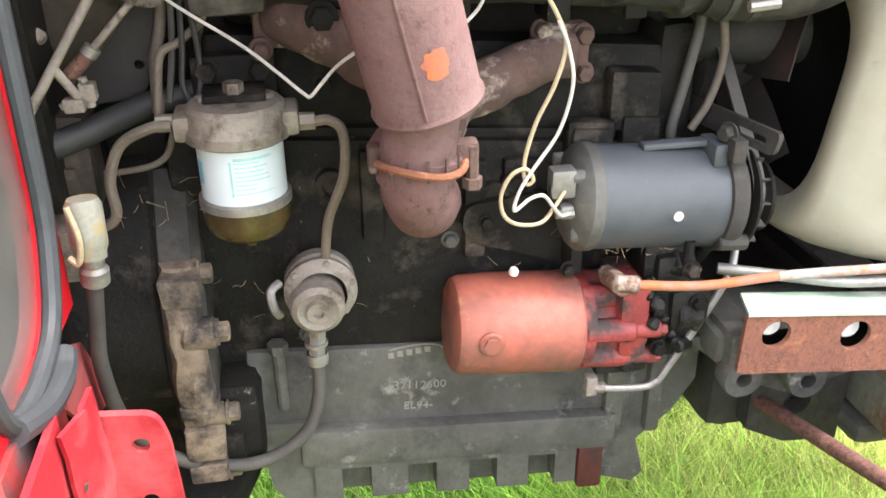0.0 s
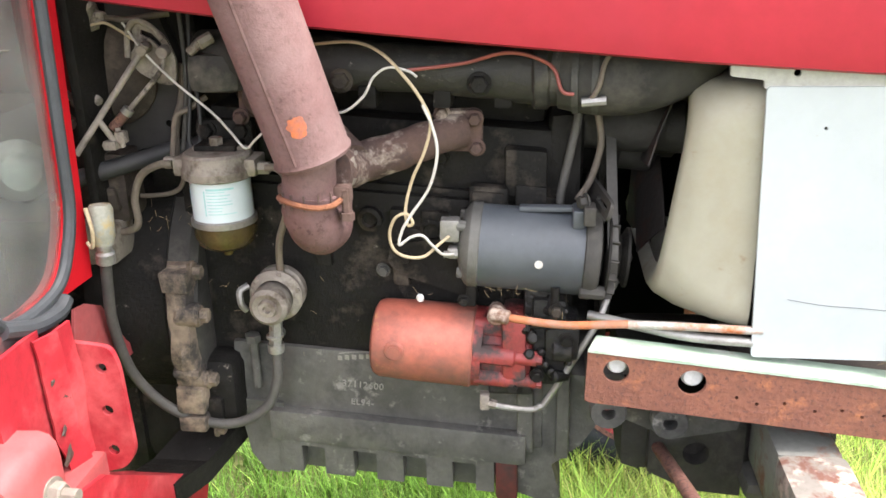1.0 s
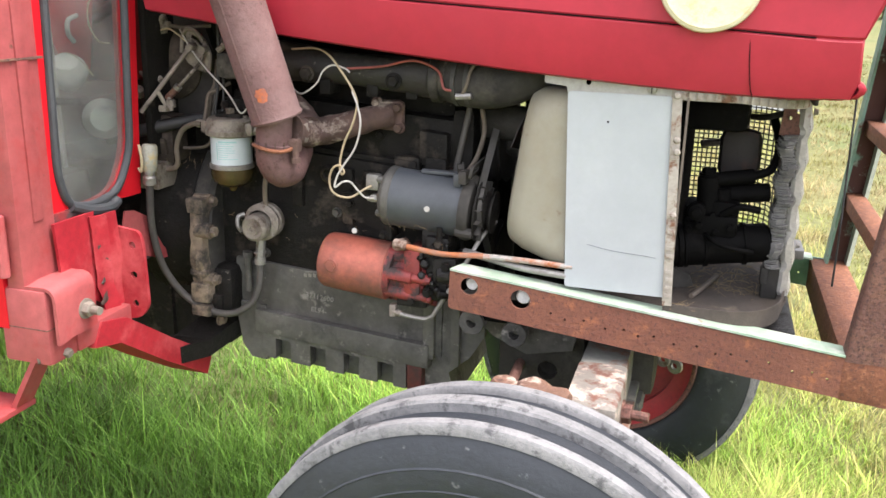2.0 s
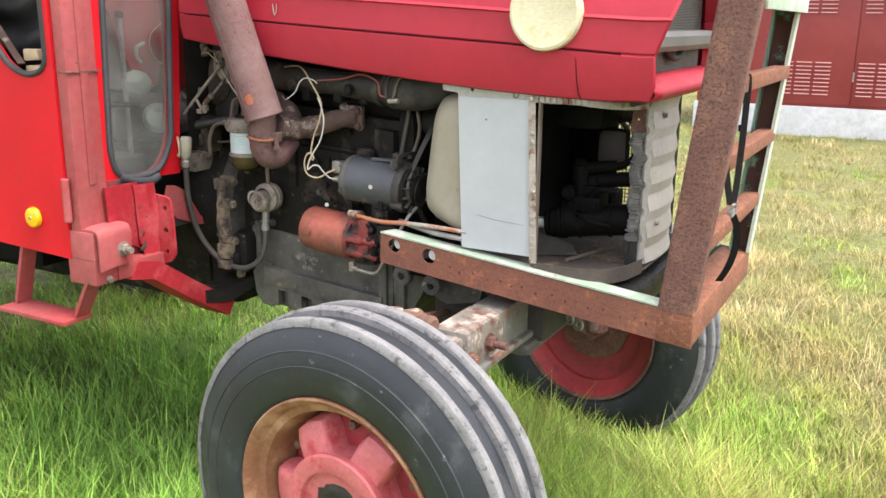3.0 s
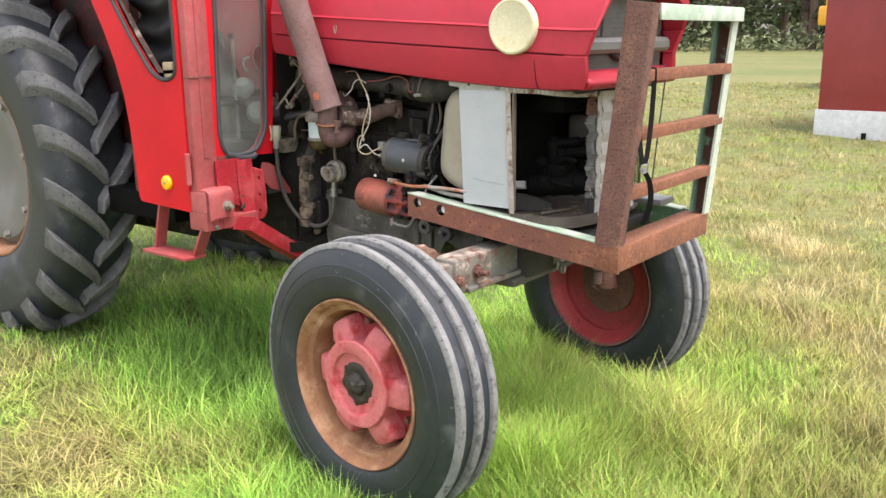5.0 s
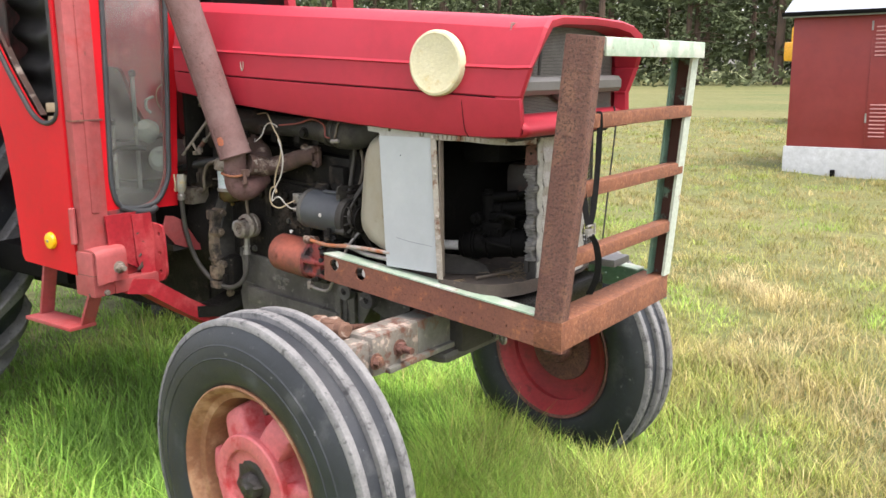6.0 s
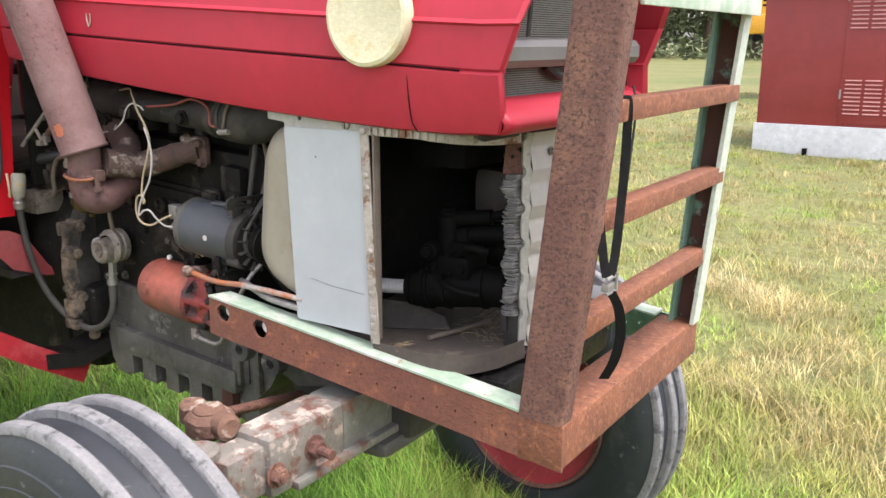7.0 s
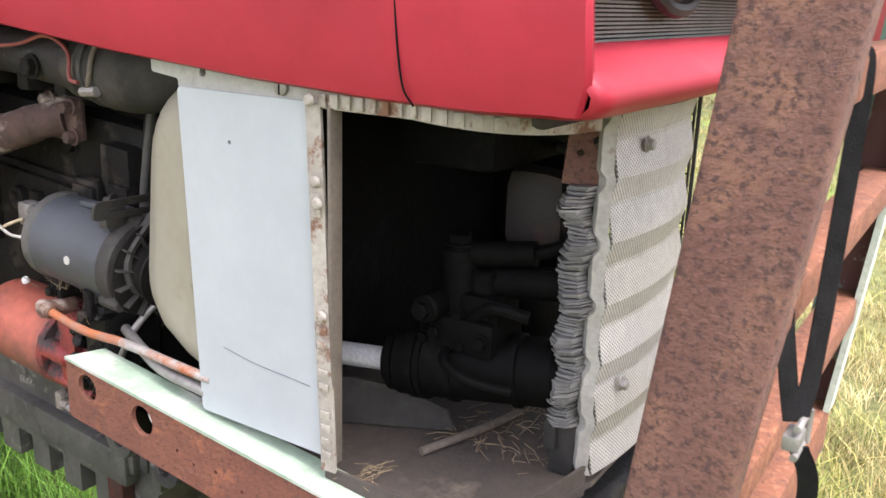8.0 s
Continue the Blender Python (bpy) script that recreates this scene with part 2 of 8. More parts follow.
HOSE = surf("dusty_rubber_hose", (0.085, 0.080, 0.072), (0.055, 0.052, 0.048), 18, (0.6, 0.8), bump=0.15)
TYRE = surf("tyre_rubber", (0.022, 0.027, 0.034), (0.014, 0.018, 0.023), 6, (0.36, 0.62), bump=0.2, bscale=90, patch=(0.085, 0.090, 0.094), pscale=7, pcut=0.655, psoft=0.1, patch2=(0.19, 0.195, 0.195), p2scale=34, p2cut=0.685, p2soft=0.05)
TYRE_WORN = surf("dusty_worn_tread", (0.200, 0.203, 0.205), (0.135, 0.138, 0.142), 16, (0.75, 0.95), bump=0.5, bscale=120, patch=(0.062, 0.064, 0.067), pscale=38, pcut=0.585, psoft=0.05)
LUG = surf("dusty_tyre_lug", (0.150, 0.153, 0.158), (0.085, 0.088, 0.092), 9, (0.7, 0.9), bump=0.3, bscale=120, patch=(0.052, 0.054, 0.057), pscale=55, pcut=0.60)
RIM_RUST = surf("tan_rust_rim", (0.30, 0.145, 0.072), (0.22, 0.095, 0.048), 9, (0.65, 0.85), bump=0.25, patch=(0.46, 0.28, 0.17), pscale=10, pcut=0.6, psoft=0.1, patch2=(0.15, 0.06, 0.035), p2scale=28, p2cut=0.66)
RIM_RED = surf("red_wheel_paint", (0.34, 0.030, 0.035), (0.25, 0.024, 0.028), 8, (0.5, 0.7), bump=0.1, patch=(0.13, 0.035, 0.032), pscale=10, pcut=0.62)
SILVER = surf("silver_wheel_paint", (0.17, 0.17, 0.165), (0.14, 0.14, 0.135), 6, (0.4, 0.55), metal=0.2, bump=0.05, patch=(0.30, 0.16, 0.09), pscale=14, pcut=0.7, grain=0.20)
AXLE_DULL = surf("dull_olive_grey_axle_paint", (0.180, 0.180, 0.160), (0.130, 0.132, 0.118), 9, (0.5, 0.7), bump=0.25, patch=(0.16, 0.075, 0.048), pscale=14, pcut=0.57, psoft=0.05, patch2=(0.27, 0.26, 0.22), p2scale=22, p2cut=0.64)
ARM_RUST = surf("tan_flaking_rust", (0.165, 0.088, 0.058), (0.110, 0.058, 0.040), 16, (0.7, 0.9), bump=0.6, bscale=110, patch=(0.36, 0.29, 0.24), pscale=24, pcut=0.565, psoft=0.05, patch2=(0.07, 0.034, 0.026), p2scale=30, p2cut=0.6)
AXLE = surf("flaking_grey_blue_axle_paint", (0.215, 0.198, 0.172), (0.150, 0.142, 0.126), 9, (0.5, 0.7), bump=0.35, patch=(0.135, 0.060, 0.042), pscale=22, pcut=0.56, psoft=0.05, patch2=(0.42, 0.34, 0.29), p2scale=30, p2cut=0.57)
GREASE = surf("black_grease", (0.018, 0.016, 0.015), (0.03, 0.026, 0.023), 30, (0.3, 0.6), bump=0.6, bscale=140)
BOWL = surf("oily_amber_bowl", (0.085, 0.060, 0.022), (0.050, 0.038, 0.018), 20, (0.15, 0.3), bump=0.1)
FILTER_WHITE = surf("white_filter_can", (0.62, 0.70, 0.73), (0.58, 0.66, 0.70), 6, (0.3, 0.4), bump=0.0, patch=(0.66, 0.70, 0.70), pscale=14, pcut=0.68, grain=0.10)
PRINT_BLUE = surf("pale_blue_print", (0.22, 0.52, 0.66), (0.26, 0.56, 0.68), 30, (0.4, 0.5), bump=0.0)
PRINT_TEAL = surf("teal_print", (0.32, 0.60, 0.60), (0.36, 0.62, 0.64), 30, (0.4, 0.5), bump=0.0)
YELLOW = surf("amber_plastic_reflector", (0.85, 0.50, 0.01), (0.80, 0.42, 0.01), 60, (0.2, 0.3), bump=0.1)
TAP = surf("grubby_pale_plastic", (0.30, 0.31, 0.27), (0.24, 0.23, 0.18), 20, (0.4, 0.6), bump=0.1, patch=(0.36, 0.28, 0.14), pscale=30, pcut=0.58)
WIRE_CREAM = surf("yellowed_wire", (0.50, 0.40, 0.26), (0.42, 0.34, 0.22), 30, (0.5, 0.6), bump=0.0)
WIRE_WHITE = surf("grubby_white_wire", (0.58, 0.56, 0.52), (0.45, 0.43, 0.40), 30, (0.5, 0.6), bump=0.0)
WIRE_RED = surf("faded_red_wire", (0.32, 0.08, 0.06), (0.25, 0.07, 0.06), 30, (0.5, 0.6), bump=0.0)
STRAP = surf("black_webbing", (0.010, 0.010, 0.010), (0.016, 0.016, 0.016), 60, (0.85, 0.95), bump=0.3, bscale=400, spec=0.08)
WIRE_BLACK = surf("black_wire", (0.02, 0.02, 0.02), (0.03, 0.03, 0.03), 30, (0.5, 0.6), bump=0.0)
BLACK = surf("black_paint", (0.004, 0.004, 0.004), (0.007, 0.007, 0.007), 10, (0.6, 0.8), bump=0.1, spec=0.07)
DASH = surf("dark_dusty_plastic", (0.035, 0.034, 0.033), (0.055, 0.052, 0.048), 8, (0.6, 0.8), bump=0.15)
LAMP_WHITE = surf("white_lamp_glass", (0.78, 0.79, 0.76), (0.70, 0.71, 0.68), 10, (0.25, 0.4), bump=0.0)
def perforated(name, sheet_col, hole_col, pitch):
    """Grey sheet pierced with a fine grid of holes."""
    m = surf(name, sheet_col, tuple(c * 0.85 for c in sheet_col), 8, (0.5, 0.65), bump=0.1, patch=(0.30, 0.22, 0.14), pscale=10, pcut=0.68, psoft=0.08)
    n, l = m.node_tree.nodes, m.node_tree.links
    bsdf = n["Principled BSDF"]
    old = bsdf.inputs["Base Color"].links[0].from_socket
    tc, v, mr, mx = n.new("ShaderNodeTexCoord"), n.new("ShaderNodeTexVoronoi"), n.new("ShaderNodeMapRange"), n.new("ShaderNodeMix")
    v.inputs["Scale"].default_value, v.inputs["Randomness"].default_value = 1.0 / pitch, 0.0
    sp, cb, mp = n.new("ShaderNodeSeparateXYZ"), n.new("ShaderNodeCombineXYZ"), n.new("ShaderNodeMapping")
    l.new(tc.outputs["Object"], sp.inputs["Vector"])
    l.new(sp.outputs["Y"], cb.inputs["X"])
    l.new(sp.outputs["Z"], cb.inputs["Y"])
    l.new(cb.outputs["Vector"], mp.inputs["Vector"])
    mp.inputs["Rotation"].default_value = (0, 0, math.pi / 4)
    v.voronoi_dimensions = "2D"
    l.new(mp.outputs["Vector"], v.inputs["Vector"])
    mr.inputs["From Min"].default_value, mr.inputs["From Max"].default_value = 0.30, 0.42
    l.new(v.outputs["Distance"], mr.inputs["Value"])
    mx.data_type = "RGBA"
    l.new(mr.outputs["Result"], mx.inputs["Factor"])
    mx.inputs["A"].default_value = (*hole_col, 1)
    l.new(old, mx.inputs["B"])
    l.new(mx.outputs["Result"], bsdf.inputs["Base Color"])
    return m


PERF = perforated("perforated_grille_sheet", (0.56, 0.55, 0.50), (0.20, 0.195, 0.175), 0.0033)
STRIP_CLEAN = surf("aged_white_strip", (0.40, 0.40, 0.365), (0.35, 0.35, 0.315), 9, (0.5, 0.7), bump=0.08, patch=(0.24, 0.17, 0.11), pscale=18, pcut=0.66, psoft=0.06)
NOSE_MESH = surf("grey_beige_nose_mesh", (0.24, 0.235, 0.21), (0.19, 0.185, 0.165), 12, (0.6, 0.8), bump=0.2)
MESH = surf("grey_wire_mesh", (0.085, 0.082, 0.075), (0.06, 0.058, 0.052), 20, (0.6, 0.8), bump=0.0)
PLEAT = surf("perished_grey_fins", (0.20, 0.196, 0.190), (0.13, 0.129, 0.125), 30, (0.6, 0.85), bump=0.2, island=0.45)
TRAY = surf("muddy_brown_tray", (0.085, 0.068, 0.055), (0.06, 0.05, 0.042), 9, (0.8, 0.95), bump=0.4, patch=(0.14, 0.115, 0.085), pscale=16, pcut=0.62)
LEATHER = surf("dark_red_brown_leather", (0.055, 0.035, 0.030), (0.075, 0.05, 0.042), 10, (0.5, 0.7), bump=0.2)
STRAW = surf("dry_straw", (0.30, 0.225, 0.125), (0.20, 0.15, 0.085), 10, (0.7, 0.9), bump=0.0, island=0.3)
BARN = surf("dark_red_sheet_cladding", (0.235, 0.026, 0.024), (0.205, 0.022, 0.022), 0.8, (0.4, 0.55), bump=0.03, bscale=20, patch=(0.27, 0.045, 0.04), pscale=1.3, pcut=0.62, psoft=0.15, grain=0.20)
LOUVRE = surf("pale_pink_louvre", (0.52, 0.25, 0.23), (0.45, 0.20, 0.19), 4, (0.4, 0.5), bump=0.0)
CONCRETE = surf("whitewashed_concrete", (0.56, 0.58, 0.59), (0.48, 0.50, 0.51), 1.6, (0.8, 0.95), bump=0.2, bscale=30, patch=(0.46, 0.48, 0.48), pscale=2.4, pcut=0.62, psoft=0.12)
ROOF = surf("pale_metal_roof", (0.30, 0.33, 0.37), (0.26, 0.29, 0.33), 1.5, (0.6, 0.75), bump=0.05)
MACHINE = surf("construction_yellow_paint", (0.72, 0.36, 0.02), (0.62, 0.30, 0.02), 2, (0.35, 0.5), bump=0.02)
BARK = surf("pine_bark", (0.13, 0.085, 0.06), (0.07, 0.05, 0.04), 3, (0.85, 0.95), bump=0.6, bscale=12, stretch=(1, 1, 0.25))
LEAVES = surf("conifer_foliage", (0.108, 0.135, 0.066), (0.066, 0.088, 0.046), 0.6, (0.7, 0.9), bump=0.0, island=0.55, spec=0.2)
LEAVES_PALE = surf("grey_green_foliage", (0.145, 0.170, 0.090), (0.100, 0.122, 0.062), 0.6, (0.7, 0.9), bump=0.0, island=0.5, spec=0.2)
CRIMP = surf("pale_zinc_sheet_edge", (0.50, 0.49, 0.46), (0.38, 0.37, 0.345), 14, (0.35, 0.55), metal=0.25, bump=0.15, patch=(0.20, 0.10, 0.06), pscale=16, pcut=0.60, psoft=0.04)
# near-black colour that carries the shade inside the nose opening
DIM = surf("nose_shade_metal", (0.0055, 0.0053, 0.0052), (0.0035, 0.0035, 0.0035), 14, (0.45, 0.75), bump=0.3, patch=(0.018, 0.016, 0.015), pscale=14, pcut=0.64, psoft=0.1, spec=0.05)
LINK = surf("dusty_brown_linkage", (0.300, 0.262, 0.222), (0.175, 0.150, 0.126), 24, (0.6, 0.85), bump=0.3, patch=(0.045, 0.036, 0.030), pscale=30, pcut=0.60, psoft=0.06, patch2=(0.33, 0.29, 0.25), p2scale=45, p2cut=0.64)
SOOT_BROWN = surf("sooty_brown_casting", (0.078, 0.062, 0.050), (0.034, 0.028, 0.024), 12, (0.7, 0.9), bump=0.5, bscale=80, patch=(0.12, 0.095, 0.075), pscale=16, pcut=0.62, psoft=0.08, spec=0.2)
SMOKED = surf("dull_dark_grey_plate", (0.048, 0.045, 0.043), (0.036, 0.033, 0.032), 6, (0.6, 0.8), bump=0.08, patch=(0.060, 0.054, 0.048), pscale=7, pcut=0.62, psoft=0.12, spec=0.2)
LAMP_DULL = surf("grubby_lamp_shell", (0.40, 0.41, 0.39), (0.30, 0.31, 0.295), 14, (0.5, 0.7), bump=0.1, patch=(0.20, 0.20, 0.19), pscale=18, pcut=0.62)
CAST_EDGE = surf("worn_cast_lettering", (0.25, 0.24, 0.215), (0.20, 0.19, 0.17), 20, (0.6, 0.8), bump=0.1)
GLASS = glass("dusty_cab_glass", clear=0.865, rough=0.32)
# dark red of the oily sump end; on the wing plates it stands for shade
SUMP_RED = surf("oily_and_shaded_red_paint", (0.11, 0.020, 0.018), (0.06, 0.014, 0.013), 12, (0.5, 0.8), bump=0.3, patch=(0.03, 0.024, 0.022), pscale=14, pcut=0.52, psoft=0.08)
INTAKE = surf("oily_dusty_intake_casting", (0.030, 0.028, 0.025), (0.010, 0.0095, 0.009), 9, (0.45, 0.75), bump=0.45, bscale=90, patch=(0.15, 0.138, 0.115), pscale=9, pcut=0.60, psoft=0.10, patch2=(0.26, 0.24, 0.21), p2scale=60, p2cut=0.68)
FAN = surf("grimy_black_fan_paint", (0.030, 0.024, 0.021), (0.016, 0.014, 0.013), 12, (0.5, 0.8), bump=0.3, patch=(0.085, 0.042, 0.030), pscale=12, pcut=0.60, psoft=0.08)


# ---- building tools ----
ORIGIN = {}


def thing(name, at, label, category, group=""):
    ob = new(name)
    ob.empty_display_size = 0.05
    ob.location = at
    ORIGIN[ob.name] = Vector(at)
    return tagged(ob, label, category, group)


def part(name, bm, material, parent=None, label="", sharp=35, kind="", category=""):
    """Links a bmesh, in world metres, as one mesh object under a thing or a part."""
    o = ORIGIN.get(parent.name, Vector()) if parent else Vector()
    if o.length:
        bmesh.ops.translate(bm, vec=-o, verts=bm.verts)
    me = bpy.data.meshes.new(name)
    bm.normal_update()
    bm.to_mesh(me)
    bm.free()
    me.materials.append(material)
    me.shade_smooth()
    me.set_sharp_from_angle(angle=radians(sharp))
    ob = new(name, me)
    if parent:
        ob.parent = parent
    ORIGIN[ob.name] = o
    return tagged(ob, label, category, "", kind)


def B():
    return bmesh.new()


def add(bm, other, m=None):
    """Joins another bmesh into bm."""
    if m:
        bmesh.ops.transform(other, matrix=m, verts=other.verts)
    vs = [bm.verts.new(v.co) for v in other.verts]
    other.verts.index_update()
    for f in other.faces:
        bm.faces.new([vs[v.index] for v in f.verts])
    other.free()
    return bm


def box(bm, lo, hi, bev=0.003, m=None):
    b = B()
    bmesh.ops.create_cube(b, size=1)
    for v in b.verts:
        v.co = Vector([lo[i] if v.co[i] < 0 else hi[i] for i in range(3)])
    if bev:
        bmesh.ops.bevel(b, geom=b.edges[:], offset=bev, segments=2, affect="EDGES", profile=0.6)
    return add(bm, b, m)


def frame_to(axis):
    return Vector(axis).normalized().to_track_quat("Z", "Y").to_matrix().to_4x4()


def lathe(bm, prof, at=(0, 0, 0), axis=(0, 0, 1), seg=32, wob=None, close=False):
    """Turns (radius, height) pairs round an axis."""
    m = Matrix.Translation(at) @ frame_to(axis)
    rings = []
    for r, h in prof:
        if r < 1e-5:
            rings.append([bm.verts.new(m @ Vector((0, 0, h)))])
        else:
            ring = []
            for i in range(seg):
                a = 2 * math.pi * i / seg
                k = r * (wob(a, h) if wob else 1)
                ring.append(bm.verts.new(m @ Vector((k * math.cos(a), k * math.sin(a), h))))
            rings.append(ring)
    pairs = list(zip(rings, rings[1:]))
    if close:
        pairs.append((rings[-1], rings[0]))
    for p, q in pairs:
        if len(p) == 1 and len(q) == 1:
            continue
        for i in range(seg):
            j = (i + 1) % seg
            if len(p) == 1:
                bm.faces.new((p[0], q[j], q[i]))
            elif len(q) == 1:
                bm.faces.new((p[i], p[j], q[0]))
            else:
                bm.faces.new((p[i], p[j], q[j], q[i]))
    return bm


def rod(bm, a, b, r, seg=16, bev=0.0, r2=None):
    a, b = Vector(a), Vector(b)
    h = (b - a).length
    r2 = r if r2 is None else r2
    prof = [(0, 0), (r, 0), (r2, h), (0, h)] if not bev else [(0, 0), (r - bev, 0), (r, bev), (r2, h - bev), (r2 - bev, h), (0, h)]
    return lathe(bm, prof, a, b - a, seg)


def spline(pts, n=8):
    P = [Vector(p) for p in pts]
    P = [2 * P[0] - P[1]] + P + [2 * P[-1] - P[-2]]
    out = []
    for i in range(1, len(P) - 2):
        p0, p1, p2, p3 = P[i - 1:i + 3]
        for k in range(n):
            t = k / n
            out.append(0.5 * (2 * p1 + (p2 - p0) * t + (2 * p0 - 5 * p1 + 4 * p2 - p3) * t * t + (3 * p1 - p0 - 3 * p2 + p3) * t ** 3))
    out.append(P[-2])
    return out


def tube(bm, pts, r, seg=10, n=8, smooth=True):
    """A round bar swept along a line; r may be a number or a function of 0..1."""
    P = spline(pts, n) if smooth else [Vector(p) for p in pts]
    tang = [(P[min(i + 1, len(P) - 1)] - P[max(i - 1, 0)]).normalized() for i in range(len(P))]
    up = Vector((0, 0, 1)) if abs(tang[0].z) < 0.9 else Vector((1, 0, 0))
    nrm = tang[0].cross(up).normalized()
    rings = []
    for i, (p, t) in enumerate(zip(P, tang)):
        nrm = (nrm - t * nrm.dot(t)).normalized()
        bn = t.cross(nrm)
        k = r(i / (len(P) - 1)) if callable(r) else r
        rings.append([bm.verts.new(p + k * (math.cos(a) * nrm + math.sin(a) * bn)) for a in (2 * math.pi * j / seg for j in range(seg))])
    for p, q in zip(rings, rings[1:]):
        for i in range(seg):
            j = (i + 1) % seg
            bm.faces.new((p[i], p[j], q[j], q[i]))
    bm.faces.new(rings[0][::-1])
    bm.faces.new(rings[-1])
    return bm


def sheet(bm, outer, holes, place, thick, bev=0.0):
    """A flat plate from a 2D outline with holes; place maps (u, v) to space, thick is the way of its thickness."""
    b = B()
    edges = []
    for loop in (outer, *holes):
        vs = [b.verts.new(place(u, v)) for u, v in loop]
        edges += [b.edges.new((vs[i], vs[(i + 1) % len(vs)])) for i in range(len(vs))]
    bmesh.ops.triangle_fill(b, use_beauty=True, edges=edges)
    top = bmesh.ops.extrude_face_region(b, geom=b.faces[:])
    bmesh.ops.translate(b, vec=Vector(thick), verts=[g for g in top["geom"] if isinstance(g, bmesh.types.BMVert)])
    bmesh.ops.recalc_face_normals(b, faces=b.faces[:])
    return add(bm, b)


def circle(u, v, r, n=16):
    return [(u + r * math.cos(2 * math.pi * i / n), v + r * math.sin(2 * math.pi * i / n)) for i in range(n)]


def rounded(pts, r, n=5):
    """A polygon with rounded corners."""
    out = []
    for i, p in enumerate(pts):
        a, p, c = Vector(pts[i - 1]), Vector(p), Vector(pts[(i + 1) % len(pts)])
        k = min(r, (a - p).length * 0.49, (c - p).length * 0.49)
        s, e = p + (a - p).normalized() * k, p + (c - p).normalized() * k
        for j in range(n + 1):
            t = j / n
            q = s * (1 - t) ** 2 + p * (2 * t * (1 - t)) + e * t * t
            out.append((q.x, q.y))
    return out


def hexbolt(bm, at, axis, r, h, washer=True):
    a = Vector(axis).normalized()
    if washer:
        rod(bm, Vector(at), Vector(at) + a * h * 0.25, r * 1.35, 16)
    lathe(bm, [(0, 0), (r, 0), (r, h * 0.85), (r * 0.85, h), (0, h)], Vector(at) + a * h * 0.2, a, 6)
    return bm


def loft(bm, rings, cap=True):
    R = [[bm.verts.new(p) for p in ring] for ring in rings]
    for p, q in zip(R, R[1:]):
        for i in range(len(p)):
            j = (i + 1) % len(p)
            bm.faces.new((p[i], p[j], q[j], q[i]))
    if cap:
        bm.faces.new(R[0][::-1])
        bm.faces.new(R[-1])
    return bm


def strips(bm, rows):
    """A skin through rows of points, open."""
    R = [[bm.verts.new(p) for p in row] for row in rows]
    for p, q in zip(R, R[1:]):
        for i in range(len(p) - 1):
            bm.faces.new((p[i], p[i + 1], q[i + 1], q[i]))
    return bm


def thicken(bm, d):
    bmesh.ops.recalc_face_normals(bm, faces=bm.faces[:])
    bmesh.ops.solidify(bm, geom=bm.faces[:], thickness=d)
    return bm


def split(name, bm, material, parent=None, label="", sharp=35):
    """Links every separate piece of a bmesh as a part of its own; pieces that touch stay together."""
    bm.verts.index_update()
    group = list(range(len(bm.verts)))

    def root(i):
        while group[i] != i:
            group[i] = group[group[i]]
            i = group[i]
        return i

    for e in bm.edges:
        group[root(e.verts[0].index)] = root(e.verts[1].index)
    boxes = {}
    for v in bm.verts:
        r = root(v.index)
        lo, hi = boxes.setdefault(r, (v.co.copy(), v.co.copy()))
        for k in range(3):
            lo[k], hi[k] = min(lo[k], v.co[k]), max(hi[k], v.co[k])
    keys = list(boxes)
    for i, a in enumerate(keys):
        for b in keys[:i]:
            if all(boxes[a][0][k] < boxes[b][1][k] and boxes[b][0][k] < boxes[a][1][k] for k in range(3)):
                group[root(a)] = root(b)
    made = {}
    for f in bm.faces:
        r = root(f.verts[0].index)
        b, vs = made.setdefault(r, (B(), {}))
        for v in f.verts:
            if v.index not in vs:
                vs[v.index] = b.verts.new(v.co)
        b.faces.new([vs[v.index] for v in f.verts])
    bm.free()
    return [part(name, b, material, parent, label, sharp) for b, vs in made.values()]


def rough_up(bm, amp, scale):
    for v in bm.verts:
        v.co += noise.noise_vector(v.co * scale) * amp
    return bm


# ---- the field and what stands on it ----
def ground_z(x, y):
    """The field: level round the tractor, dipping towards the building and rising again to the wood."""
    d = max(0.0, y - 2.0)
    dip = -0.010 * min(d, 9.0) + 0.0068 * max(0.0, d - 11.0)
    t = min(1.0, max(0.0, (-x - 0.9) / 1.1))
    return -0.012 + 0.05 * t * t * (3 - 2 * t) + dip + 0.018 * noise.noise(Vector((x * 0.6, y * 0.6, 3.0))) * min(1.0, 0.4 + 0.05 * d)


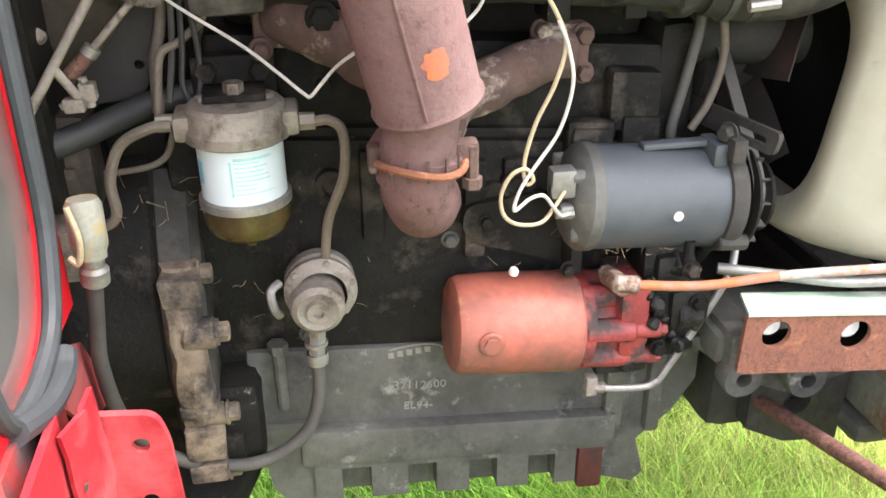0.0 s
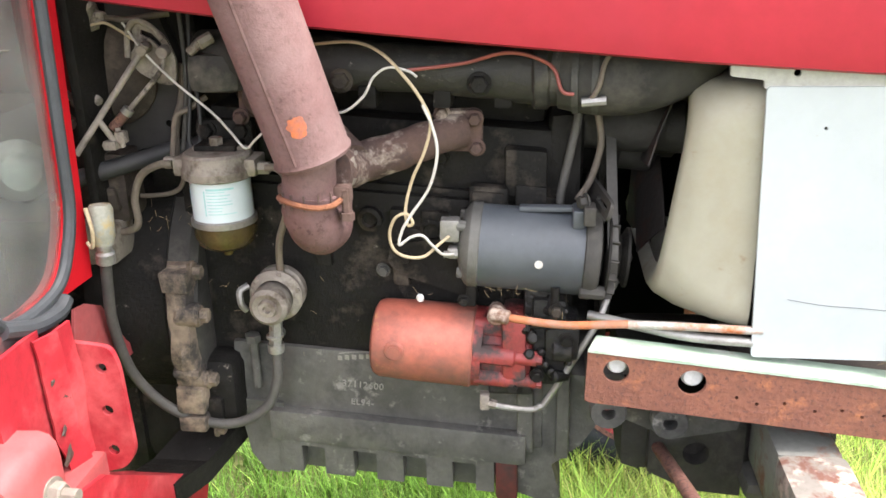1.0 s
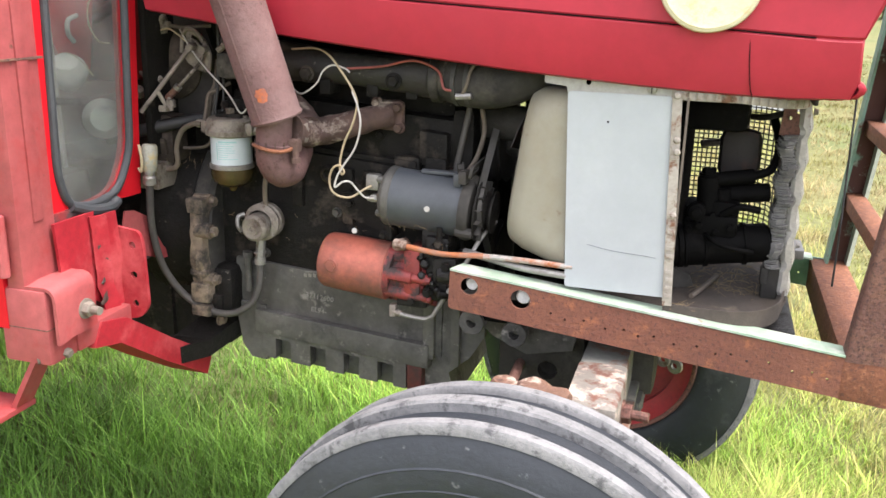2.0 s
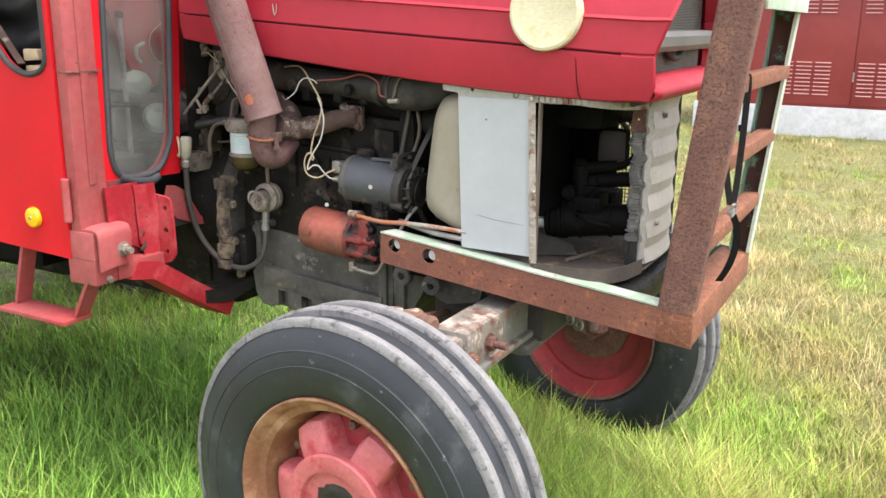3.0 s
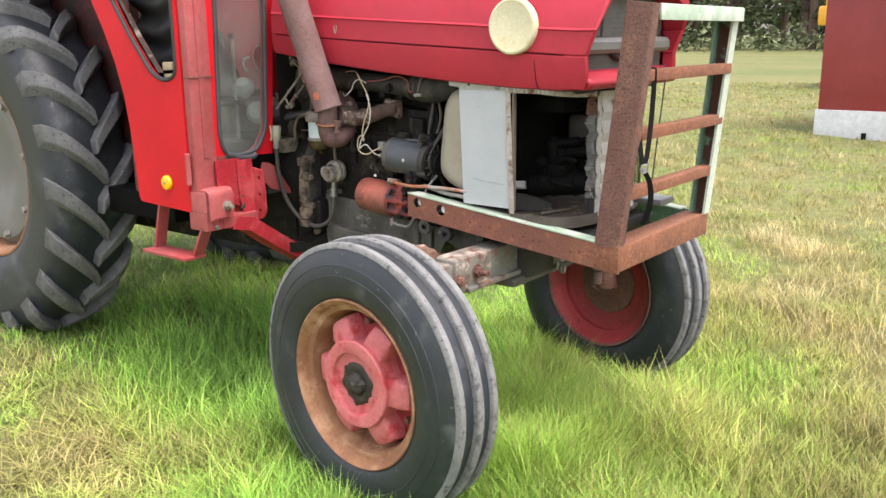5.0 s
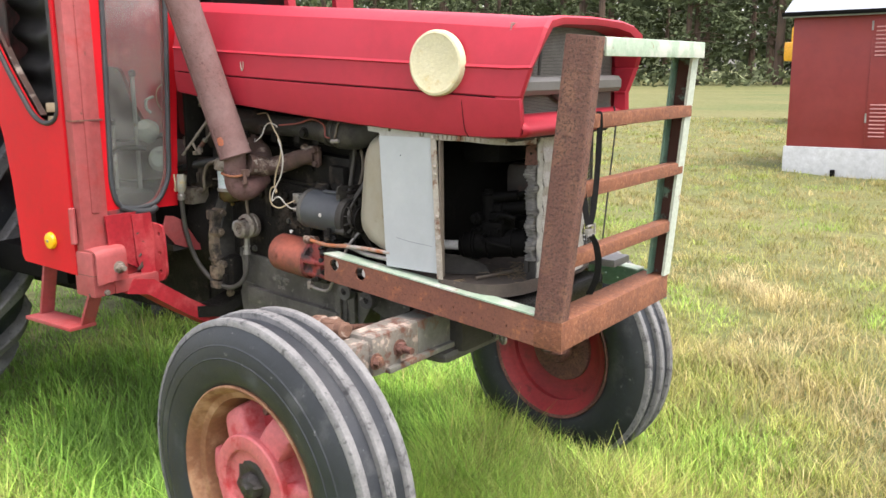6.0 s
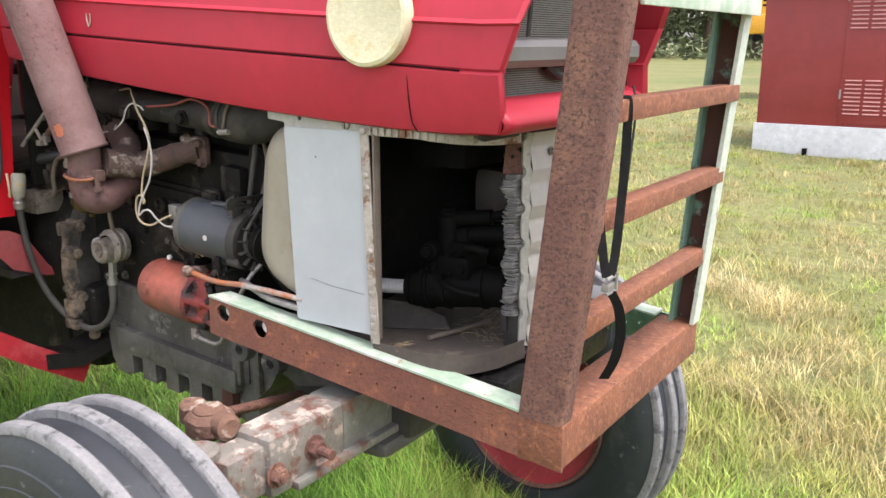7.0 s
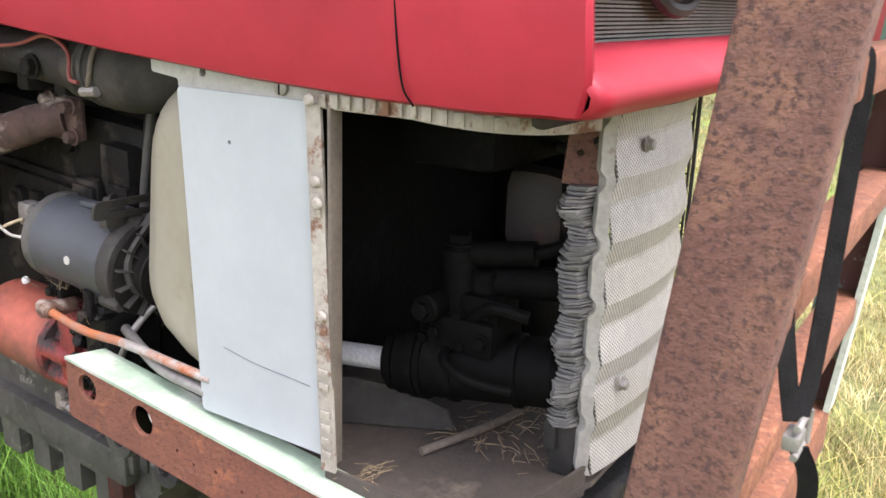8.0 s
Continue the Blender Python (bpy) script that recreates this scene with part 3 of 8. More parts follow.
def make_ground_material():
    m = bpy.data.materials.new("meadow_ground")
    m.use_nodes = True
    n, l = m.node_tree.nodes, m.node_tree.links
    bsdf, tc = n["Principled BSDF"], n.new("ShaderNodeTexCoord")

    def tex(sc, det=6):
        t = n.new("ShaderNodeTexNoise")
        t.inputs["Scale"].default_value, t.inputs["Detail"].default_value = sc, det
        l.new(tc.outputs["Object"], t.inputs["Vector"])
        return t.outputs["Fac"]

    def ramp(f, lo, hi, c0, c1):
        r = n.new("ShaderNodeValToRGB")
        r.color_ramp.elements[0].position, r.color_ramp.elements[1].position = lo, hi
        r.color_ramp.elements[0].color, r.color_ramp.elements[1].color = (*c0, 1), (*c1, 1)
        l.new(f, r.inputs["Fac"])
        return r.outputs["Color"]

    mp = n.new("ShaderNodeMapping")
    mp.inputs["Scale"].default_value = (0.16, 0.55, 1.0)
    l.new(tc.outputs["Object"], mp.inputs["Vector"])
    band = n.new("ShaderNodeTexNoise")
    band.inputs["Scale"].default_value, band.inputs["Detail"].default_value = 0.5, 4.0
    l.new(mp.outputs["Vector"], band.inputs["Vector"])
    mixed = n.new("ShaderNodeMath")
    mixed.operation = "ADD"
    half = n.new("ShaderNodeMath")
    half.operation = "MULTIPLY_ADD"
    half.inputs[1].default_value, half.inputs[2].default_value = 0.45, -0.2
    l.new(tex(0.8), half.inputs[0])
    l.new(half.outputs[0], mixed.inputs[0])
    l.new(band.outputs["Fac"], mixed.inputs[1])
    a = ramp(mixed.outputs[0], 0.38, 0.64, (0.100, 0.124, 0.036), (0.150, 0.150, 0.054))
    b = ramp(tex(14, 9), 0.3, 0.7, (0.55, 0.53, 0.48), (1.25, 1.25, 1.2))
    mx = n.new("ShaderNodeMix")
    mx.data_type, mx.blend_type = "RGBA", "MULTIPLY"
    mx.inputs["Factor"].default_value = 0.8
    l.new(a, mx.inputs["A"])
    l.new(b, mx.inputs["B"])
    l.new(mx.outputs["Result"], bsdf.inputs["Base Color"])
    bsdf.inputs["Roughness"].default_value = 0.95
    bp = n.new("ShaderNodeBump")
    bp.inputs["Strength"].default_value, bp.inputs["Distance"].default_value = 0.8, 0.05
    l.new(tex(20, 9), bp.inputs["Height"])
    l.new(bp.outputs["Normal"], bsdf.inputs["Normal"])
    return m


MEADOW = make_ground_material()


def make_ground():
    bm = B()
    xs = [-900, -400, -150, -60, -30, -18] + [-12 + 0.4 * i for i in range(51)] + [12, 18, 30, 60, 150, 400, 900]
    ys = [-900, -300, -80, -20, -8] + [-5 + 0.4 * i for i in range(63)] + [24, 30, 45, 70, 100, 160, 300, 900]
    rows = [[(x, y, ground_z(x, min(y, 120))) for x in xs] for y in ys]
    strips(bm, rows)
    ob = part("ground", bm, MEADOW, kind="structure", label="grassy meadow ground with dry yellow patches", category="ground")
    return ob


make_ground()


def make_building():
    """A small red utility building on a white plinth, with vent louvres in its doors."""
    x0, x1, y0, y1, zb = -1.755, 1.6, 10.78, 13.4, -0.104
    th = thing("utility_building", (x0, y0, zb), "small dark red sheet-clad utility building on whitewashed plinth", "building")
    bm = box(B(), (x0 - 0.03, y0 - 0.03, zb - 0.5), (x1 + 0.03, y1 + 0.03, zb + 0.40), 0.01)
    part("plinth", bm, CONCRETE, th, "whitewashed concrete plinth")
    bm = box(B(), (x0, y0, zb + 0.40), (x1, y1, zb + 2.19), 0.01)
    wall = part("wall", bm, BARN, th)
    bm = B()
    prof = [(y0 - 0.12, zb + 2.19), ((y0 + y1) / 2, zb + 2.92), (y1 + 0.12, zb + 2.19)]
    strips(bm, [[(x, y, z) for y, z in prof] for x in (x0 - 0.12, x1 + 0.12)])
    thicken(bm, 0.05)
    part("roof", bm, ROOF, th, "pale metal pitched roof")
    bm = box(B(), (x0 - 0.13, y0 - 0.15, zb + 2.165), (x1 + 0.13, y0 - 0.10, zb + 2.22), 0.005)
    part("eaves_board", bm, BLACK, th, "dark eaves edge")
    for gx in (x0 + 0.01, x1 - 0.01):
        bm = B()
        f = [bm.verts.new((gx, y, z)) for y, z in ((y0, zb + 2.18), ((y0 + y1) / 2, zb + 2.90), (y1, zb + 2.18))]
        bm.faces.new(f)
        part("gable", bm, BARN, th)
    dx = x0 + 1.01
    for k in range(2):
        a = dx + k * 1.0
        bm = box(B(), (a, y0 - 0.018, zb + 0.44), (a + 0.985, y0 + 0.002, zb + 2.09), 0.006)
        d = part("door", bm, BARN, th)
        for z0 in (0.562, 1.622):
            for col in range(3):
                for r in range(8 + (z0 < 1)):
                    bm = B()
                    cx, z = a + 0.045 + col * 0.235, zb + z0 + r * 0.052
                    strips(bm, [[(cx + u, y0 - 0.020 - dy, z + dz) for dy, dz in ((0, 0.016), (0.012, 0.008), (0.014, 0.0), (0, -0.002))] for u in (0, 0.03, 0.165, 0.195)])
                    part("louvre", bm, LOUVRE, d)
        for z in (0.75, 1.95):
            part("hinge", rod(B(), (a - 0.004, y0 - 0.02, zb + z), (a - 0.004, y0 - 0.02, zb + z + 0.12), 0.012, 8), STEEL_DULL, d)
    part("drain_outlet", box(B(), (x0 + 0.62, y0 - 0.06, zb - 0.02), (x0 + 0.68, y0 - 0.02, zb + 0.10), 0.004), BLACK, th, "dark drain pipe end")


def make_machine():
    """The tail of a yellow machine that stands behind the building."""
    o = Vector((-4.56, 21.0, 0.2))
    th = thing("yellow_machine", o, "yellow construction machine parked behind the red building", "machine")
    bm = B()
    sheet(bm, [(0, 1.55), (0.0, 2.35), (0.35, 2.75), (2.4, 2.75), (2.4, 1.55)], [], lambda u, v: Vector((o.x + u, o.y, v)), (0, 1.8, 0))
    part("engine_cover", bm, MACHINE, th)
    part("counterweight", box(B(), (o.x - 0.16, o.y - 0.05, 1.55), (o.x + 2.0, o.y + 1.85, 2.02), 0.06), MACHINE, th)
    for k in range(3):
        part("vent_slot", box(B(), (o.x + 0.18, o.y - 0.012, 2.2 + k * 0.12), (o.x + 0.6, o.y + 0.02, 2.25 + k * 0.12), 0.004), BLACK, th)
    part("chassis", box(B(), (o.x + 0.7, o.y + 0.1, 0.75), (o.x + 2.3, o.y + 1.7, 1.54), 0.03), BLACK, th)
    for x in (1.5, 2.8):
        part("wheel", lathe(B(), [(0, -0.25), (0.3, -0.25), (0.5, -0.22), (0.52, 0), (0.5, 0.22), (0.3, 0.25), (0, 0.25)], (o.x + x, o.y + 0.25, 0.78), (0, 1, 0), 28), RUBBER, th)
    part("hitch", rod(B(), (o.x + 0.1, o.y - 0.1, 1.46), (o.x + 0.1, o.y + 0.1, 1.46), 0.09, 10), BLACK, th)


make_building()
make_machine()


def make_tree(rng, x, y, h, pale):
    """A pine: tapered trunk, drooping limbs and a crown of many small needle clumps."""
    z0 = ground_z(x, min(y, 120)) - 0.1
    th = thing("pine_tree" if not pale else "birch_tree", (x, y, z0), "tall dark green pine at the edge of the field" if not pale else "grey-green broadleaf tree at the edge of the field", "tree", "trees behind the field")
    bend = [(x, y, z0), (x + rng.uniform(-.2, .2), y, z0 + h * 0.35), (x + rng.uniform(-.4, .4), y, z0 + h * 0.7), (x + rng.uniform(-.4, .4), y, z0 + h)]
    bm = tube(B(), bend, lambda t: 0.02 * h * (1 - 0.92 * t), 8, 4)
    trunk = part("trunk", bm, BARK, th)
    P = spline(bend, 8)
    base = rng.uniform(0.06, 0.3)
    vs, fs = [], []
    for i in range(rng.randint(26, 34)):
        t = base + (1 - base) * (i / 30.0)
        if t > 0.98:
            break
        p = P[int(t * (len(P) - 1))]
        a = rng.uniform(0, 2 * math.pi)
        ln = h * (0.24 if not pale else 0.28) * (1.05 - t) ** 0.7 * rng.uniform(0.55, 1.15) + 0.5
        for k in range(16):
            s = rng.uniform(0.15, 1.0)
            c = p + Vector((math.cos(a), math.sin(a), -0.22 * s + 0.1)) * ln * s + Vector((rng.gauss(0, .32), rng.gauss(0, .32), rng.gauss(0, .22)))
            for q in range(4):
                d1 = Vector((rng.gauss(0, 1), rng.gauss(0, 1), rng.gauss(0, .6))).normalized() * rng.uniform(.18, .42)
                d2 = Vector((rng.gauss(0, 1), rng.gauss(0, 1), rng.gauss(0, .6))).normalized() * rng.uniform(.12, .30)
                n0 = len(vs)
                vs += [c, c + d1, c + d1 * 0.7 + d2, c + d2]
                fs.append((n0, n0 + 1, n0 + 2, n0 + 3))
    me = bpy.data.meshes.new("crown")
    me.from_pydata([v - Vector((x, y, z0)) for v in vs], [], fs)
    me.materials.append(LEAVES_PALE if pale else LEAVES)
    cr = new("crown", me)
    cr.parent = th
    limbs = B()
    for i in range(9):
        t = rng.uniform(0.15, 0.8)
        p = P[int(t * (len(P) - 1))]
        a = rng.uniform(0, 2 * math.pi)
        tube(limbs, [p, p + Vector((math.cos(a), math.sin(a), 0.1)) * h * 0.08, p + Vector((math.cos(a), math.sin(a), -0.05)) * h * 0.18], lambda s: 0.05 * (1 - .8 * s), 5, 3)
    split("limb", limbs, BARK, th)


def make_woods():
    rng = random.Random(7)
    for i in range(64):
        y = rng.uniform(58, 84)
        x = -62 + i * 1.25 + rng.uniform(-1.2, 1.2)
        make_tree(rng, x, y, rng.uniform(13, 20), rng.random() < 0.22)
    # undergrowth along the wood's edge
    vs, fs = [], []
    for i in range(9000):
        x, y = rng.uniform(-70, 30), rng.uniform(54, 60) + abs(rng.gauss(0, 6))
        z = ground_z(x, y) + abs(rng.gauss(0, 0.9)) + rng.random() * 0.3
        if noise.noise(Vector((x * .3, y * .3, 9))) + 0.25 < z * 0.18 - 0.15:
            continue
        c = Vector((x, y, z))
        d1 = Vector((rng.gauss(0, 1), rng.gauss(0, .6), rng.gauss(0, .8))).normalized() * rng.uniform(.15, .5)
        d2 = Vector((rng.gauss(0, 1), rng.gauss(0, .6), rng.gauss(0, .8))).normalized() * rng.uniform(.1, .35)
        n0 = len(vs)
        vs += [c, c + d1, c + d1 * .7 + d2, c + d2]
        fs.append((n0, n0 + 1, n0 + 2, n0 + 3))
    me = bpy.data.meshes.new("undergrowth")
    me.from_pydata(vs, [], fs)
    me.materials.append(LEAVES_PALE)
    tagged(new("undergrowth", me), "low scrub along the edge of the wood", "undergrowth", "", "stuff")
    # the wood goes on behind
    vs, fs = [], []
    for i in range(30000):
        x, y = rng.uniform(-110, 60), rng.uniform(86, 100)
        top = 13 + 5 * noise.noise(Vector((x * .25, 1, 2))) + 3 * noise.noise(Vector((x * .9, 4, 2)))
        z = 0.8 + rng.random() ** 0.8 * top
        c = Vector((x, y, z))
        d1 = Vector((rng.gauss(0, 1), rng.gauss(0, .4), rng.gauss(0, 1))).normalized() * rng.uniform(.5, 1.3)
        d2 = Vector((rng.gauss(0, 1), rng.gauss(0, .4), rng.gauss(0, 1))).normalized() * rng.uniform(.4, 1.0)
        n0 = len(vs)
        vs += [c, c + d1, c + d1 * .7 + d2, c + d2]
        fs.append((n0, n0 + 1, n0 + 2, n0 + 3))
    me = bpy.data.meshes.new("far_wood")
    me.from_pydata(vs, [], fs)
    me.materials.append(LEAVES)
    tagged(new("far_wood", me), "dark conifer wood beyond the first trees", "wood", "", "stuff")


make_woods()


# ---- the tractor ----
T = thing("tractor", (-0.4, 0.0, 0.0), "old red farm tractor with cab and rusty front guard", "tractor")
EL = -0.075       # the engine's line falls towards the front


def ez(x, z):
    return z + EL * (x + 0.33)


def lean(bm):
    for v in bm.verts:
        v.co.z += EL * (v.co.x + 0.33)
    return bm


def make_engine():
    yf = -0.145
    bm = B()
    box(bm, (-0.60, yf, 0.625), (-0.02, 0.145, 1.02), 0.012)
    eng = part("engine_block", lean(bm), CAST, T, "oily black cast engine block")
    bm = B()                                                     # lower crankcase skirt, greyer
    box(bm, (-0.492, -0.172, 0.598), (-0.085, yf + 0.02, 0.652), 0.006)
    box(bm, (-0.545, yf - 0.008, 0.62), (-0.06, yf + 0.02, 0.760), 0.008)
    rod(bm, (-0.506, -0.165, 0.690), (-0.506, -0.165, 0.775), 0.007, 10)
    rod(bm, (-0.506, -0.165, 0.768), (-0.506, -0.165, 0.780), 0.012, 6)
    part("crankcase_skirt", lean(bm), CAST_GREY, eng, "grey grimy lower casting")
    bm = B()                                                     # cylinder head
    box(bm, (-0.55, -0.125, 1.02), (-0.045, 0.13, 1.125), 0.01)
    box(bm, (-0.555, -0.135, 1.012), (-0.04, 0.14, 1.03), 0.003)
    box(bm, (-0.12, -0.15, 1.03), (-0.06, -0.10, 1.10), 0.008)
    for x in (-0.52, -0.43, -0.3, -0.21, -0.08):
        hexbolt(bm, (x, -0.125, 1.075), (0, -1, 0), 0.009, 0.01)
    part("cylinder_head", lean(bm), CAST, eng)
    part("rocker_cover", lean(box(B(), (-0.53, -0.09, 1.12), (-0.06, 0.09, 1.185), 0.025)), CAST, eng)
    # relief of the block side
    bm = B()
    box(bm, (-0.17, yf - 0.014, 0.97), (-0.115, yf + 0.01, 1.045), 0.006)
    box(bm, (-0.165, yf - 0.020, 0.978), (-0.12, yf + 0.01, 1.038), 0.004)
    box(bm, (-0.105, yf - 0.01, 0.86), (-0.06, yf + 0.01, 1.05), 0.006)
    box(bm, (-0.24, yf - 0.01, 0.9), (-0.20, yf + 0.01, 1.0), 0.006)
    box(bm, (-0.40, yf - 0.012, 0.9), (-0.375, yf + 0.01, 1.01), 0.006)
    box(bm, (-0.285, yf - 0.012, 0.88), (-0.26, yf + 0.01, 1.0), 0.006)
    for x, z in ((-0.25, 0.955), (-0.315, 0.98), (-0.43, 0.97), (-0.225, 0.97)):
        lathe(bm, [(0, 0), (0.018, 0), (0.018, 0.012), (0.012, 0.014), (0.010, 0.006), (0, 0.006)], (x, yf, z), (0, -1, 0), 18)
    split("block_rib", lean(bm), CAST, eng)
    bm = B()
    for x, z in ((-0.20, 0.845), (-0.09, 0.80), (-0.47, 0.78), (-0.30, 0.90)):
        hexbolt(bm, (x, yf - 0.002, z), (0, -1, 0), 0.008, 0.008)
    split("block_bolt", lean(bm), CAST_GREY, eng)
    # raised casting marks
    for txt, x, z, size in (("37112600", -0.374, 0.699, 0.0155), ("EL94-", -0.362, 0.668, 0.0150)):
        cu = bpy.data.curves.new("casting_number", "FONT")
        cu.body, cu.size, cu.extrude, cu.space_character = txt, size, 0.0018, 1.08
        tmp = new("casting_number", cu)
        dg = bpy.context.evaluated_depsgraph_get()
        me = bpy.data.meshes.new_from_object(tmp.evaluated_get(dg))
        bpy.data.objects.remove(tmp)
        me.materials.clear()
        me.materials.append(CAST_EDGE)
        ob = new("casting_number", me)
        ob.parent = eng
        ob.matrix_basis = Matrix.Translation(Vector((x, yf - 0.0085, ez(x, z))) - ORIGIN[eng.name]) @ pose(0, 0, 0, 90, 4.3, 0)
    bm = B()                                                     # maker's mark, worn smooth, in an oval
    ring = [(-0.352 + 0.041 * math.cos(radians(a)), yf - 0.0065, 0.749 + 0.0105 * math.sin(radians(a)) + 0.006 * math.cos(radians(a))) for a in range(0, 361, 20)]
    tube(bm, ring, 0.0011, 6, 2)
    part("cast_oval", lean(bm), CAST_EDGE, eng, "worn raised oval on the casting")
    bm = B()
    for k in range(5):
        box(bm, (-0.378 + k * 0.0112, yf - 0.0088, 0.7435 + 0.0018 * k), (-0.371 + k * 0.0112, yf - 0.006, 0.7515 + 0.0018 * k), 0.0008)
    split("worn_cast_mark", lean(bm), CAST_EDGE, eng)
    # sump with square notches along its foot
    bm = B()
    out = [(-0.478, 0.600), (-0.478, 0.548), (-0.472, 0.541)]
    for x in (-0.444, -0.360, -0.280, -0.201):
        out += [(x, 0.541), (x, 0.590), (x + 0.037, 0.590), (x + 0.037, 0.541)]
    out += [(-0.135, 0.541), (-0.135, 0.600)]
    sheet(bm, out, [], lambda u, v: Vector((u, -0.167, v)), (0, 0.030, 0))
    box(bm, (-0.52, -0.137, 0.528), (-0.136, 0.13, 0.617), 0.01)
    sheet(bm, [(-0.545, 0.66), (-0.53, 0.56), (-0.508, 0.53), (-0.47, 0.53), (-0.47, 0.66)], [], lambda u, v: Vector((u, -0.160, v)), (0, 0.02, 0))
    part("sump", lean(bm), CAST_GREY, eng, "ribbed grey cast sump with square notches")
    bm = B()
    box(bm, (-0.133, -0.170, 0.530), (-0.098, 0.12, 0.65), 0.006)
    part("red_painted_sump_end", lean(bm), SUMP_RED, eng, "dark red painted sump end plate")
    bm = B()                                                     # front support casting
    out = [(-0.098, 0.515), (-0.045, 0.495), (-0.03, 0.51), (-0.045, 0.57), (0.0, 0.61), (0.03, 0.66), (0.03, 0.75), (-0.098, 0.75)]
    sheet(bm, out, [], lambda u, v: Vector((u, -0.148, v)), (0, 0.28, 0))
    box(bm, (-0.10, -0.165, 0.60), (-0.075, -0.14, 0.76), 0.005)
    box(bm, (-0.04, -0.162, 0.59), (-0.02, -0.14, 0.74), 0.005)
    part("timing_case", bm, CAST_GREY, eng, "grimy grey timing case casting")
    # flywheel housing: dark drum with a muddy bolted rim
    bm = lathe(B(), [(0.1, -0.09), (0.21, -0.085), (0.216, -0.06), (0.205, -0.03), (0.205, 0.035), (0.19, 0.05), (0.1, 0.05)], (-0.66, 0.0, 0.83), (1, 0, 0), 48)
    hsg = part("flywheel_housing", bm, CAST, T, "black round flywheel housing")
    bm = B()
    ring = []
    for i in range(25):                                          # the rim under the mud
        z = 0.58 + 0.42 * i / 24
        q = (z - 0.80) / 0.235
        y = -0.212 * math.sqrt(max(0.03, 1 - q * q * 0.9)) if abs(q) < 1.05 else -0.05
        ring.append([(-0.624, y + 0.012, z), (-0.616, y, z), (-0.584, y, z), (-0.574, y + 0.012, z), (-0.574, y + 0.08, z), (-0.624, y + 0.08, z)])
    part("housing_flange", loft(bm, ring), CAST_DUSTY, hsg, "dark housing flange", 40)
    bm = B()
    ring = []
    for i in range(25):                                          # rim band, curving in at top and bottom
        z = 0.655 + 0.265 * i / 24
        q = (z - 0.80) / 0.235
        y = -0.222 * math.sqrt(max(0.05, 1 - q * q * 0.8))
        k = 0.006 * noise.noise(Vector((1, 2, z * 30)))
        ring.append([(-0.618 + k, y + 0.012, z), (-0.612 + k, y - 0.002, z), (-0.596, y - 0.006 + k, z), (-0.582 + k, y - 0.002, z), (-0.578, y + 0.012, z), (-0.578, y + 0.06, z), (-0.618, y + 0.06, z)])
    loft(bm, ring)
    rod(bm, (-0.60, -0.212, 0.845), (-0.566, -0.212, 0.845), 0.018, 16, 0.003)
    rod(bm, (-0.60, -0.205, 0.735), (-0.568, -0.205, 0.735), 0.014, 14, 0.003)
    for z, h in ((0.752, 0.006), (0.705, 0.022), (0.665, 0.012), (0.90, 0.016)):
        box(bm, (-0.616, -0.226, z - h), (-0.574, -0.19, z + h), 0.005)
    rough_up(bm, 0.003, 40)
    part("housing_rim", bm, CAST_MUD, hsg, "mud-caked bolted rim")
    bm = B()
    for p in ((-0.566, -0.212, 0.845), (-0.568, -0.205, 0.735), (-0.578, -0.175, 0.63), (-0.578, -0.19, 0.905)):
        hexbolt(bm, p, (1, 0, 0), 0.011, 0.012)
    split("rim_bolt", bm, CAST_MUD, hsg)
    bm = B()
    box(bm, (-0.60, -0.195, 0.64), (-0.53, -0.10, 0.76), 0.02)
    box(bm, (-0.585, -0.205, 0.66), (-0.55, -0.16, 0.70), 0.01)
    part("starter_flange", rough_up(bm, 0.004, 40), CAST, hsg)
    bm = B()
    box(bm, (-1.35, -0.17, 0.50), (-0.70, 0.17, 0.98), 0.05)
    box(bm, (-0.95, -0.15, 0.545), (-0.575, 0.15, 0.72), 0.03)
    box(bm, (-0.95, -0.13, 0.505), (-0.63, 0.13, 0.56), 0.03)
    box(bm, (-2.3, -0.2, 0.50), (-1.3, 0.2, 1.02), 0.05)
    part("gearbox", bm, CAST, T, "black gearbox housing")
    part("rear_axle_tube", rod(B(), (-2.34, -0.45, 0.80), (-2.34, 0.90, 0.80), 0.10, 24), CAST, T)


